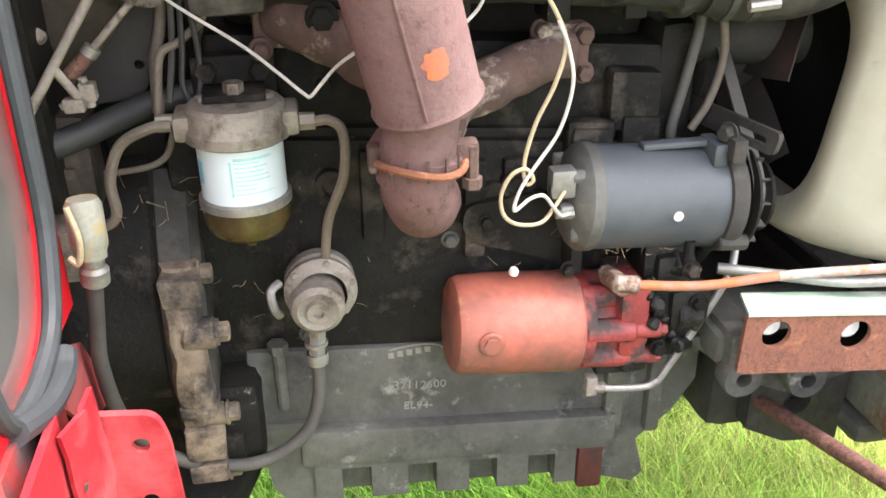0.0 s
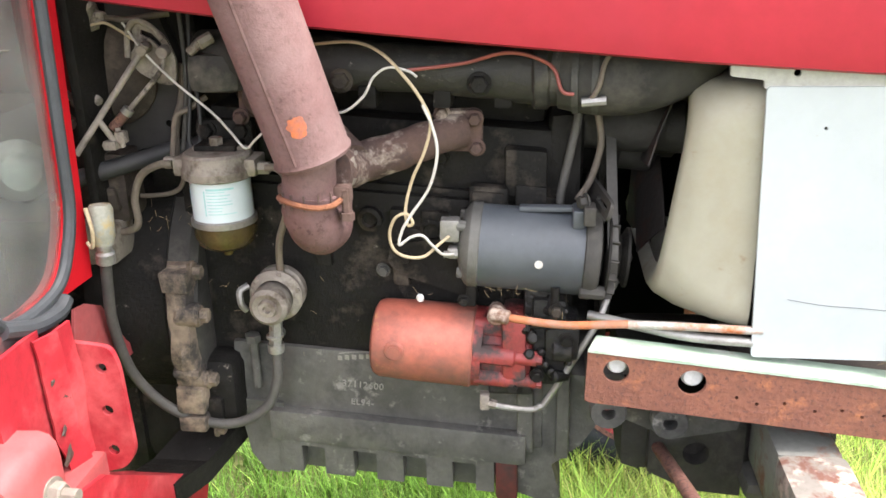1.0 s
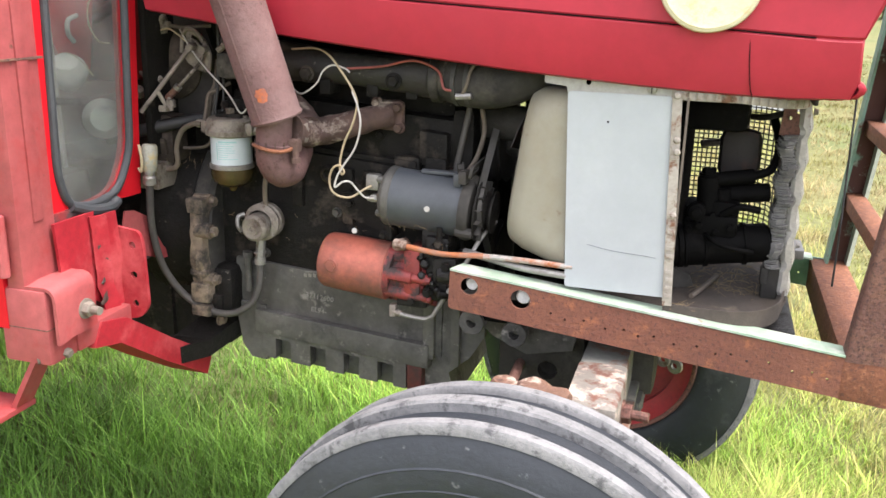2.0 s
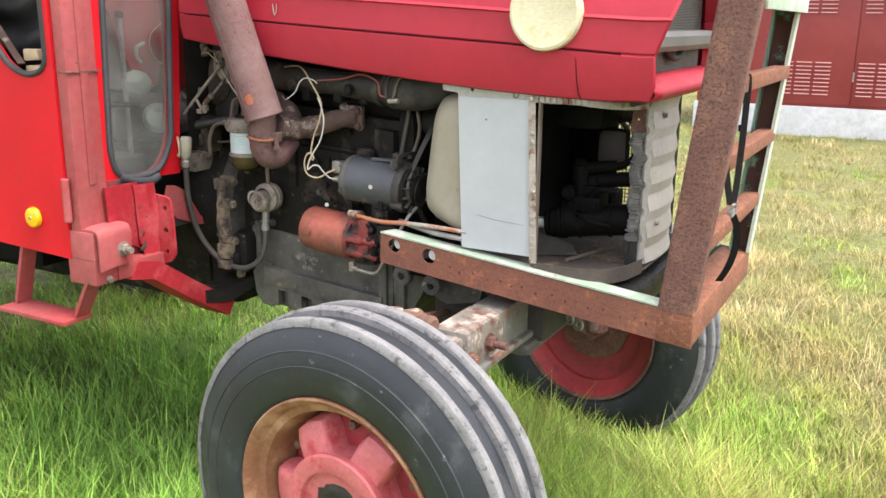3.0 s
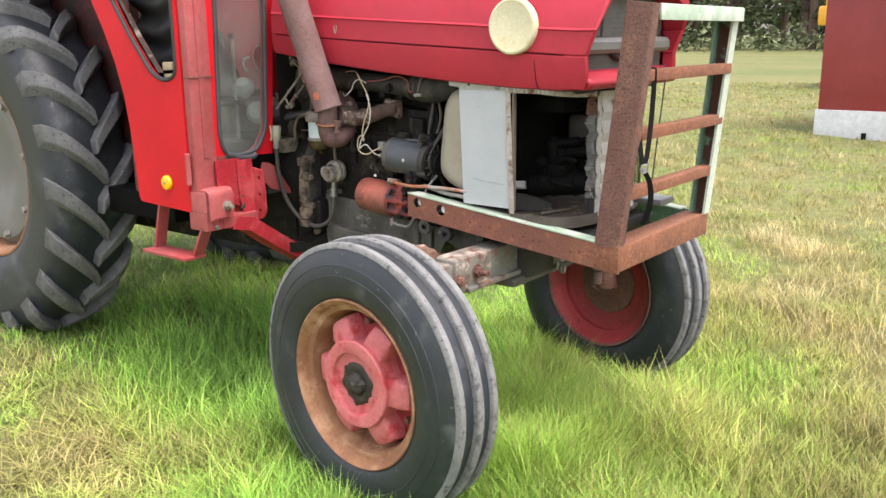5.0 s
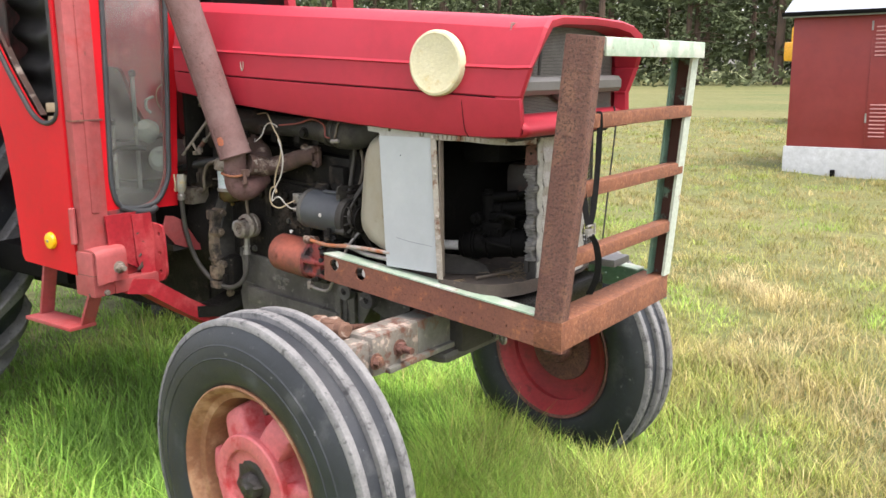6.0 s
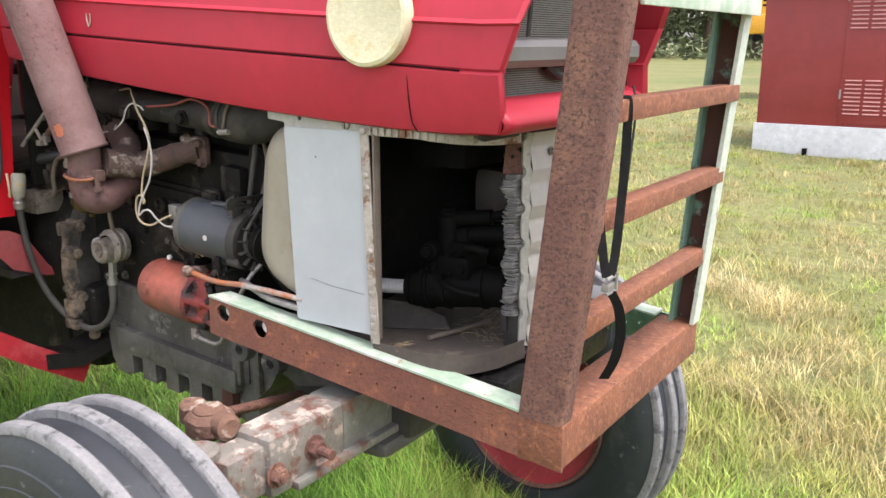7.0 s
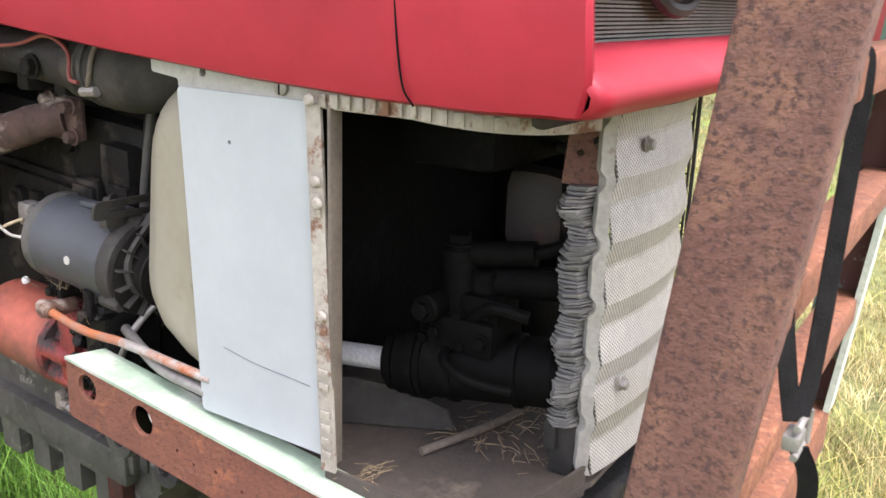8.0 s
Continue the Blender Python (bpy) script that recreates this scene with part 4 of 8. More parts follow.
def make_filter():
    c = Vector((-0.519, -0.190, 0))
    bm = B()
    lathe(bm, [(0, 1.090), (0.044, 1.090), (0.048, 1.086), (0.049, 1.070), (0.052, 1.066), (0.052, 1.056), (0.047, 1.053), (0, 1.053)], c, (0, 0, 1), 40)
    box(bm, (c.x - 0.060, c.y - 0.02, 1.056), (c.x + 0.060, c.y + 0.03, 1.082), 0.006)
    rod(bm, (c.x + 0.055, c.y - 0.005, 1.066), (c.x + 0.075, c.y - 0.005, 1.066), 0.009, 6)
    rod(bm, (c.x - 0.075, c.y - 0.005, 1.073), (c.x - 0.055, c.y - 0.005, 1.073), 0.009, 6)
    for dx in (-0.03, 0.03):
        hexbolt(bm, (c.x + dx, c.y + 0.005, 1.085), (0, 0, 1), 0.008, 0.008)
    rod(bm, (c.x, c.y, 1.085), (c.x, c.y, 1.108), 0.010, 6)
    fil = part("fuel_filter", bm, CAST_ALU, T, "fuel filter with dusty alloy head and white can")
    bm = lathe(B(), [(0.0, 1.056), (0.0425, 1.056), (0.0425, 0.986), (0.0, 0.986)], c, (0, 0, 1), 48)
    can = part("filter_can", bm, FILTER_WHITE, fil, "white printed can")
    bm = lathe(B(), [(0.042, 0.996), (0.0465, 0.994), (0.0465, 0.986), (0.042, 0.984)], c, (0, 0, 1), 48, close=True)
    part("clamp_ring", bm, STEEL_DULL, fil)
    bm = lathe(B(), [(0, 0.986), (0.044, 0.986), (0.0445, 0.970), (0.040, 0.957), (0.030, 0.949), (0.010, 0.943), (0.006, 0.935), (0, 0.935)], c, (0, 0, 1), 44)
    part("sediment_bowl", bm, BOWL, fil, "oily amber glass bowl")

    def wrap(bm, a0, a1, z0, z1):
        r, n = 0.0429, max(2, int(abs(a1 - a0) / 5))
        strips(bm, [[c + Vector((r * math.sin(radians(a)), -r * math.cos(radians(a)), z)) for a in (a0 + (a1 - a0) * i / n for i in range(n + 1))] for z in (z0, z1)])

    bm = B()
    wrap(bm, -74, -58, 1.014, 1.038)
    part("printed_block", bm, PRINT_BLUE, fil)
    rng = random.Random(3)
    bm = B()
    wrap(bm, -14, -11, 1.006, 1.042)
    for k in range(8):
        wrap(bm, -8, 18 + rng.random() * 34, 1.0395 - k * 0.0045, 1.0408 - k * 0.0045)
    wrap(bm, -8, 44, 1.0425, 1.0455)
    part("printed_text", bm, PRINT_TEAL, fil)
    bm = B()                                                     # bracket to the head
    box(bm, (c.x - 0.042, -0.155, 1.075), (c.x + 0.042, -0.135, 1.125), 0.006)
    box(bm, (c.x - 0.03, -0.20, 1.088), (c.x + 0.03, -0.14, 1.098), 0.003)
    for dx in (-0.026, 0.026):
        hexbolt(bm, (c.x + dx, -0.155, 1.11), (0, -1, 0), 0.011, 0.010)
    part("filter_bracket", bm, CAST, T)


def make_lift_pump():
    c = Vector((-0.452, -0.168, 0.873))
    k = 0.78
    bm = lathe(B(), [(0, 0.0), (0.05 * k, 0.0), (0.05 * k, 0.012), (0.046 * k, 0.015), (0.046 * k, 0.020), (0.051 * k, 0.023), (0.051 * k, 0.029), (0.036 * k, 0.038)], c, (0, -1, 0), 40)
    lathe(bm, [(0.030, 0.02), (0.0295, 0.048), (0.028, 0.054), (0.022, 0.059), (0.014, 0.056), (0.012, 0.062), (0.006, 0.062), (0.005, 0.057), (0, 0.057)], c + Vector((-0.005, 0, -0.008)), (0, -1, 0), 36)
    p = part("lift_pump", bm, CAST_ALU, T, "round dusty alloy fuel lift pump")
    bm = B()
    for k in range(6):
        a = k * math.pi / 3 + 0.3
        hexbolt(bm, c + Vector((0.0350 * math.cos(a), -0.028, 0.0350 * math.sin(a))), (0, -1, 0), 0.0042, 0.005, False)
    split("pump_screw", bm, CAST_ALU, p)
    bm = B()
    rod(bm, (-0.458, -0.19, 0.835), (-0.462, -0.19, 0.790), 0.010, 6)
    lathe(bm, [(0.012, 0), (0.0125, 0.004), (0.0125, 0.010), (0.012, 0.014)], (-0.462, -0.19, 0.778), (0, 0, 1), 18, close=True)
    rod(bm, (-0.462, -0.19, 0.802), (-0.462, -0.19, 0.806), 0.013, 14)
    part("pump_union", bm, STEEL_DULL, p, "pale zinc union with hose clip")
    bm = tube(B(), [(-0.495, -0.19, 0.885), (-0.505, -0.20, 0.88), (-0.503, -0.205, 0.862), (-0.498, -0.20, 0.85)], 0.005, 8)
    part("priming_lever", bm, STEEL_DULL, p, "bright bent priming lever")
    hose = [(-0.462, -0.19, 0.785), (-0.464, -0.192, 0.735), (-0.482, -0.198, 0.688), (-0.530, -0.205, 0.660), (-0.585, -0.21, 0.664), (-0.635, -0.225, 0.70), (-0.667, -0.245, 0.765), (-0.673, -0.265, 0.85), (-0.663, -0.280, 0.92), (-0.656, -0.286, 0.965)]
    part("fuel_hose", tube(B(), hose, 0.0078, 12), HOSE, T, "thick dusty rubber fuel hose")
    bm = lathe(B(), [(0.011, 0), (0.013, 0.002), (0.013, 0.016), (0.010, 0.02), (0.010, 0.03), (0, 0.03)], (-0.656, -0.286, 0.955), (0.1, -0.1, 1), 14)
    part("hose_union", bm, STEEL_DULL, T, "small bright hose union")
    bm = lathe(B(), [(0.0, 0), (0.013, 0.0), (0.0135, 0.006), (0.016, 0.012), (0.0165, 0.05), (0.013, 0.056), (0, 0.056)], (-0.654, -0.287, 0.982), (0.0, 0.1, 1), 18)
    part("fuel_tap", bm, TAP, T, "grubby pale plastic fuel tap")
    part("yellow_wire", tube(B(), [(-0.662, -0.305, 1.04), (-0.657, -0.306, 1.01), (-0.662, -0.303, 0.985), (-0.67, -0.30, 0.99)], 0.0028, 8), WIRE_CREAM, T)
    part("fuel_pipe", tube(B(), [(-0.445, -0.21, 1.070), (-0.430, -0.21, 1.070), (-0.418, -0.21, 1.055), (-0.420, -0.208, 1.01), (-0.438, -0.2, 0.96), (-0.445, -0.19, 0.905)], 0.0052, 10), PIPE_DUST, T, "bent brown fuel pipe")
    part("fuel_pipe", tube(B(), [(-0.58, -0.205, 1.073), (-0.60, -0.205, 1.072), (-0.63, -0.20, 1.055), (-0.645, -0.2, 1.02), (-0.645, -0.2, 0.985), (-0.66, -0.2, 0.972), (-0.70, -0.2, 0.968)], 0.0055, 10), PIPE_DUST, T, "bent brown fuel pipe")
    part("fuel_pipe", tube(B(), [(-0.72, -0.15, 1.01), (-0.64, -0.15, 1.01), (-0.60, -0.15, 1.02), (-0.585, -0.15, 1.05)], 0.0035, 8), PIPE_DUST, T)
    part("fuel_pipe", tube(B(), [(-0.578, -0.128, 1.20), (-0.586, -0.13, 1.15), (-0.594, -0.14, 1.12), (-0.596, -0.156, 1.071)], 0.006, 12), PIPE_DUST, T)
    part("heater_hose", tube(B(), [(-0.56, -0.135, 1.085), (-0.61, -0.145, 1.076), (-0.68, -0.20, 1.062), (-0.80, -0.22, 1.03)], 0.013, 20), RUBBER, T, "black rubber hose")


def make_oil_side():
    c = Vector((-0.30, -0.185, ez(-0.25, 0.812)))
    ax = Vector((1, 0, EL)).normalized()
    bm = lathe(B(), [(0, 0.0), (0.046, 0.0), (0.054, 0.004), (0.058, 0.012), (0.0595, 0.05), (0.060, 0.13), (0.061, 0.145), (0.058, 0.148), (0, 0.148)], c - ax * 0.01, ax, 48)
    of = part("oil_filter", bm, ORANGE, T, "brick-orange painted oil filter bowl")
    bm = B()
    rod(bm, (-0.272, -0.24, 0.812), (-0.272, -0.2465, 0.812), 0.015, 20, 0.002)
    rod(bm, (-0.272, -0.244, 0.812), (-0.272, -0.249, 0.812), 0.010, 6)
    part("filter_plug", bm, ORANGE, of)
    bm = B()
    x0 = -0.158
    rod(bm, c + ax * 0.136, c + ax * 0.15, 0.058, 40)
    rod(bm, c + ax * 0.145, c + ax * 0.222, 0.045, 24, 0.006)
    box(bm, (-0.12, -0.235, 0.765), (-0.085, -0.15, 0.86), 0.008)
    pm = part("oil_pump_body", rough_up(bm, 0.0015, 60), RED_CAST, T, "chipped red pump casting with bolt bosses")
    for k in range(7):
        a = k * 2 * math.pi / 7 + 0.2
        p = c + Vector((0, 0.046 * math.cos(a), 0.046 * math.sin(a)))
        bm = rod(B(), p + ax * 0.138, p + ax * 0.20, 0.014, 12, 0.003)
        rod(bm, p + ax * 0.185, p + ax * 0.232, 0.011, 12, 0.003)
        part("bolt_boss", rough_up(bm, 0.0015, 60), RED_CAST, pm)
    bm = B()
    for k in range(7):
        a = k * 2 * math.pi / 7 + 0.2
        hexbolt(bm, c + Vector((0, 0.050 * math.cos(a), 0.050 * math.sin(a))) + ax * 0.228, ax, 0.007, 0.008, False)
    split("pump_bolt", bm, RED_CAST, pm)
    bm = B()
    box(bm, (-0.078, -0.225, 0.755), (-0.03, -0.13, 0.89), 0.01)
    box(bm, (-0.06, -0.235, 0.80), (-0.012, -0.15, 0.85), 0.008)
    box(bm, (-0.09, -0.215, 0.85), (-0.04, -0.14, 0.905), 0.008)
    rod(bm, (-0.05, -0.225, 0.815), (-0.02, -0.225, 0.815), 0.018, 14, 0.003)
    box(bm, (-0.14, -0.22, 0.735), (-0.075, -0.15, 0.765), 0.006)
    rod(bm, (-0.055, -0.205, 0.865), (-0.055, -0.205, 0.91), 0.010, 10)
    part("pump_rear", rough_up(bm, 0.002, 50), OIL_BLACK, T, "oily black pump rear casting")
    rng = random.Random(17)
    for k in range(16):
        p = Vector((rng.uniform(-0.088, -0.02), -0.232 + rng.uniform(-0.004, 0.008), rng.uniform(0.765, 0.885)))
        r = rng.uniform(0.004, 0.009)
        d = Vector((rng.gauss(0, 0.5), -1, rng.gauss(0, 0.5))).normalized()
        bm = rod(B(), p - d * 0.02, p + d * rng.uniform(0.004, 0.012), r, 10, 0.003)
        part("pump_boss", rough_up(bm, 0.0025, 60), OIL_BLACK, T, "greasy cast boss")
    bm = B()
    for p in ((-0.045, -0.238, 0.88), (-0.03, -0.236, 0.835), (-0.07, -0.23, 0.775), (-0.105, -0.223, 0.752)):
        hexbolt(bm, p, (0, -1, 0), 0.008, 0.009)
    rod(bm, (-0.047, -0.232, 0.885), (-0.047, -0.232, 0.912), 0.006, 10)
    split("pump_nut", bm, CAST, T)
    part("breather_bead", lathe(B(), [(0, 0), (0.005, 0.002), (0.0058, 0.006), (0.004, 0.010), (0, 0.011)], (-0.238, -0.20, 0.872), (0, -0.2, 1), 14), LAMP_WHITE, T, "small white plastic cap")
    # pipes to the cooler
    bm = rod(B(), (-0.136, -0.242, 0.874), (-0.108, -0.246, 0.871), 0.0105, 12, 0.003)
    rod(bm, (-0.127, -0.20, 0.862), (-0.127, -0.250, 0.872), 0.012, 12, 0.002)
    part("pipe_union", rough_up(bm, 0.002, 70), ARM_RUST, T, "dusty tan pipe union")
    part("cooler_pipe", tube(B(), [(-0.110, -0.246, 0.871), (-0.06, -0.250, 0.866), (-0.02, -0.254, 0.866), (0.03, -0.258, 0.871), (0.05, -0.259, 0.872)], 0.0056, 12), PIPE_ORANGE, T, "orange-rusted cooler pipe")
    part("cooler_pipe", tube(B(), [(0.05, -0.259, 0.872), (0.1, -0.264, 0.874), (0.16, -0.270, 0.875), (0.22, -0.272, 0.874)], 0.0056, 12), PIPE_RUST, T, "zinc cooler pipe with rust patches")
    part("cooler_pipe", tube(B(), [(0.0, -0.215, 0.864), (0.06, -0.240, 0.862), (0.13, -0.264, 0.859), (0.21, -0.270, 0.856)], 0.0068, 12), STEEL_DULL, T, "zinc cooler pipe")
    part("pressure_pipe", tube(B(), [(-0.142, -0.222, 0.722), (-0.115, -0.225, 0.718), (-0.080, -0.226, 0.716), (-0.066, -0.226, 0.721), (-0.053, -0.225, 0.736), (0.008, -0.222, 0.847), (0.028, -0.20, 0.890), (0.05, -0.17, 0.92)], 0.0046, 10), STEEL_DULL, T, "bent steel pressure pipe")
    bm = box(B(), (-0.152, -0.228, 0.712), (-0.138, -0.212, 0.738), 0.003)
    rod(bm, (-0.140, -0.222, 0.722), (-0.128, -0.223, 0.720), 0.0068, 6)
    part("pipe_elbow", bm, LINK, T)


def make_dynamo():
    c = Vector((-0.165, -0.185, ez(-0.165, 0.968)))
    ax = Vector((1, 0.0, EL)).normalized()
    bm = lathe(B(), [(0, 0.0), (0.054, 0.0), (0.0585, 0.004), (0.0585, 0.155), (0.056, 0.158), (0, 0.158)], c, ax, 56)
    dy = part("dynamo", bm, DYNAMO, T, "slate-grey painted dynamo with cast end brackets")
    bm = lathe(B(), [(0, -0.024), (0.016, -0.024), (0.020, -0.018), (0.046, -0.012), (0.056, -0.006), (0.0605, 0.0), (0.0605, 0.012), (0.058, 0.014)], c, ax, 48)
    for k in range(4):
        a = k * math.pi / 2 + 0.7
        p = c + Vector((0, 0.047 * math.cos(a), 0.047 * math.sin(a)))
        rod(bm, p - ax * 0.018, p, 0.008, 10, 0.002)
    part("end_bracket", bm, CAST_GREY, dy, "dark alloy end bracket")
    bm = B()
    box(bm, (-0.205, -0.222, 0.970), (-0.178, -0.20, 1.002), 0.004)
    box(bm, (-0.195, -0.225, 0.947), (-0.18, -0.205, 0.962), 0.003)
    rod(bm, (-0.205, -0.215, 0.979), (-0.185, -0.215, 0.979), 0.006, 8)
    rod(bm, (-0.200, -0.222, 0.953), (-0.180, -0.222, 0.953), 0.005, 8)
    part("terminal", bm, STEEL_DULL, dy, "bright wire terminals")
    bm = lathe(B(), [(0.056, 0.154), (0.0625, 0.156), (0.064, 0.168), (0.060, 0.176), (0.03, 0.182), (0, 0.182)], c, ax, 48)
    for k in range(3):
        a = k * 2.1 - 0.4
        p = c + Vector((0, 0.06 * math.cos(a), 0.06 * math.sin(a)))
        rod(bm, p + ax * 0.150, p + ax * 0.185, 0.010, 10, 0.002)
    part("drive_bracket", bm, CAST_DUSTY, dy, "grimy cast drive-end bracket")
    bm = box(B(), (-0.098, -0.200, c.z + 0.0525), (-0.022, -0.184, c.z + 0.0600), 0.003)
    box(bm, (-0.026, -0.222, c.z + 0.036), (-0.010, -0.180, c.z + 0.062), 0.004)
    part("dynamo_lug", bm, DYNAMO, dy, "raised mounting lug along the top")
    part("paint_dot", rod(B(), (-0.070, -0.2400, 0.949), (-0.070, -0.2445, 0.949), 0.0056, 18), WIRE_WHITE, dy, "white paint dot")
    bm = lathe(B(), [(0.012, 0.182), (0.04, 0.184), (0.062, 0.186), (0.062, 0.189), (0.04, 0.192), (0.04, 0.200), (0.030, 0.206), (0.042, 0.213), (0.042, 0.217), (0.015, 0.218), (0, 0.225)], c, ax, 48)
    part("dynamo_pulley", bm, CAST, dy, "black fan pulley")
    bm = B()
    for k in range(14):
        a = k * 2 * math.pi / 14
        box(bm, (-0.001, 0.036, 0.186), (0.001, 0.060, 0.200), 0.0, Matrix.Translation(c) @ frame_to(ax) @ Matrix.Rotation(a, 4, "Z"))
    split("fan_vane", bm, CAST_DUSTY, dy)
    # slotted adjusting arm, running in towards the engine
    bm = B()
    q0, q1 = Vector((0.016, -0.252, 1.028)), Vector((-0.004, -0.07, 1.018))
    dq = (q1 - q0).normalized()
    sheet(bm, rounded([(-0.012, -0.011), (0.185, -0.013), (0.185, 0.013), (-0.012, 0.013)], 0.009), [rounded([(0.006, -0.004), (0.075, -0.004), (0.075, 0.004), (0.006, 0.004)], 0.0035)],
          lambda u, v: q0 + dq * u + Vector((0.25 * v, 0, v)), (0.005, 0, 0))
    hexbolt(bm, (-0.008, -0.213, 1.028), (-1, -0.4, 0), 0.009, 0.010)
    box(bm, (-0.012, -0.235, 1.0), (0.004, -0.205, 1.026), 0.003)
    part("adjusting_arm", bm, CAST_DUSTY, dy, "slotted steel belt adjusting arm")
    bm = B()
    sheet(bm, rounded([(-0.285, 0.945), (-0.20, 0.955), (-0.165, 0.93), (-0.155, 0.87), (-0.175, 0.865), (-0.265, 0.895), (-0.29, 0.915)], 0.012), [circle(-0.262, 0.925, 0.006)], lambda u, v: Vector((u, -0.165, v)), (0, 0.012, 0))
    box(bm, (-0.172, -0.20, 0.865), (-0.158, -0.15, 0.92), 0.003)
    for p in ((-0.262, -0.165, 0.925), (-0.175, -0.20, 0.875)):
        hexbolt(bm, p, (0, -1, 0), 0.007, 0.008)
    part("dynamo_bracket", bm, CAST, dy, "black mounting bracket")


def make_front_drive():
    c = Vector((0.012, 0.0, 1.06))
    # water pump, fan pulley, belt and fan
    bm = rod(B(), (-0.02, 0, 1.06), (0.03, 0, 1.06), 0.05, 24)
    box(bm, (-0.06, -0.13, 0.95), (-0.01, 0.13, 1.13), 0.02)
    wp = part("water_pump", bm, CAST, T)
    bm = lathe(B(), [(0, 0), (0.085, 0.0), (0.095, 0.003), (0.082, 0.012), (0.095, 0.021), (0.085, 0.024), (0.03, 0.026), (0, 0.04)], c, (1, 0, 0), 40)
    part("fan_pulley", bm, CAST_DUSTY, wp)
    bm = lathe(B(), [(0.0, 0), (0.068, 0), (0.078, 0.004), (0.064, 0.012), (0.078, 0.02), (0, 0.024)], (0.012, 0.0, 0.80), (1, 0, 0), 36)
    part("crank_pulley", bm, CAST, wp)
    pts = []
    for cy, cz, r, a0, a1 in ((0.0, 1.06, 0.095, 20, 150), (-0.185, 0.951, 0.043, 130, 275), (0.0, 0.80, 0.078, 230, 360)):
        for i in range(9):
            a = radians(a0 + (a1 - a0) * i / 8)
            pts.append(Vector((0.028, cy + r * math.cos(a), cz + r * math.sin(a))))
    pts.append(pts[0])
    rings = []
    for i, p in enumerate(pts):
        q = pts[(i + 1) % (len(pts) - 1)] if i < len(pts) - 1 else pts[1]
        t = (q - p).normalized() if (q - p).length > 1e-6 else Vector((0, 0, 1))
        nn = t.cross(Vector((1, 0, 0)))
        rings.append([p + nn * 0.004 + Vector((-0.007, 0, 0)), p + nn * 0.004 + Vector((0.007, 0, 0)), p - nn * 0.004 + Vector((0.004, 0, 0)), p - nn * 0.004 + Vector((-0.004, 0, 0))])
    part("fan_belt", loft(B(), rings, False), HOSE, T, "worn grey fan belt", 60)
    part("pump_nose", rod(rod(B(), (0.040, -0.035, 1.072), (0.098, -0.035, 1.066), 0.044, 28, 0.006), (0.095, -0.035, 1.066), (0.125, -0.03, 1.064), 0.022, 16, 0.003), CAST_DUSTY, T, "dusty dark water pump nose")
    fan = part("fan_hub", rod(B(), (0.055, 0, 1.06), (0.085, 0, 1.06), 0.04, 20), RUST_DARK, T, "rusty cooling fan hub")
    for k in range(6):
        b = B()
        rows = [[(0.0, -0.035 * w, r), (0.012, 0, r), (0.03, 0.04 * w, r)] for r, w in ((0.035, 0.6), (0.10, 1.0), (0.17, 1.15))]
        strips(b, rows)
        thicken(b, 0.002)
        bm = add(B(), b, Matrix.Translation((0.075, 0, 1.06)) @ Matrix.Rotation(k * math.pi / 3 + 0.25, 4, "X"))
        part("fan_blade", bm, FAN, fan, "grimy rust-spotted fan blade")
    bm = tube(B(), [(-0.02, -0.05, 1.10), (0.06, -0.08, 1.10), (0.13, -0.09, 1.10)], 0.036, 20)
    part("lower_hose", bm, CAST_DUSTY, T)
    part("hose_pipe", tube(B(), [(-0.022, -0.14, 1.16), (-0.020, -0.14, 1.128), (-0.030, -0.142, 1.075), (-0.042, -0.142, 1.010), (-0.036, -0.14, 0.99)], 0.006, 12), HOSE, T)
    part("hose_pipe", tube(B(), [(0.005, -0.14, 1.14), (0.012, -0.14, 1.09), (0.0, -0.142, 1.04), (-0.018, -0.142, 1.008)], 0.0048, 12), PIPE_DUST, T)


def make_bay():
    # black boxes added to block see-through gaps that should read dark
    part("bonnet_gap_blocker", box(B(), (-0.64, 0.02, 1.19), (0.18, 0.22, 1.33), 0.01), BLACK, T)
    part("far_gap_blocker", box(B(), (-0.05, 0.19, 0.64), (0.20, 0.205, 1.00), 0.004), BLACK, T)


make_bay()
make_engine()
make_filter()
make_lift_pump()
make_oil_side()
make_dynamo()
make_front_drive()


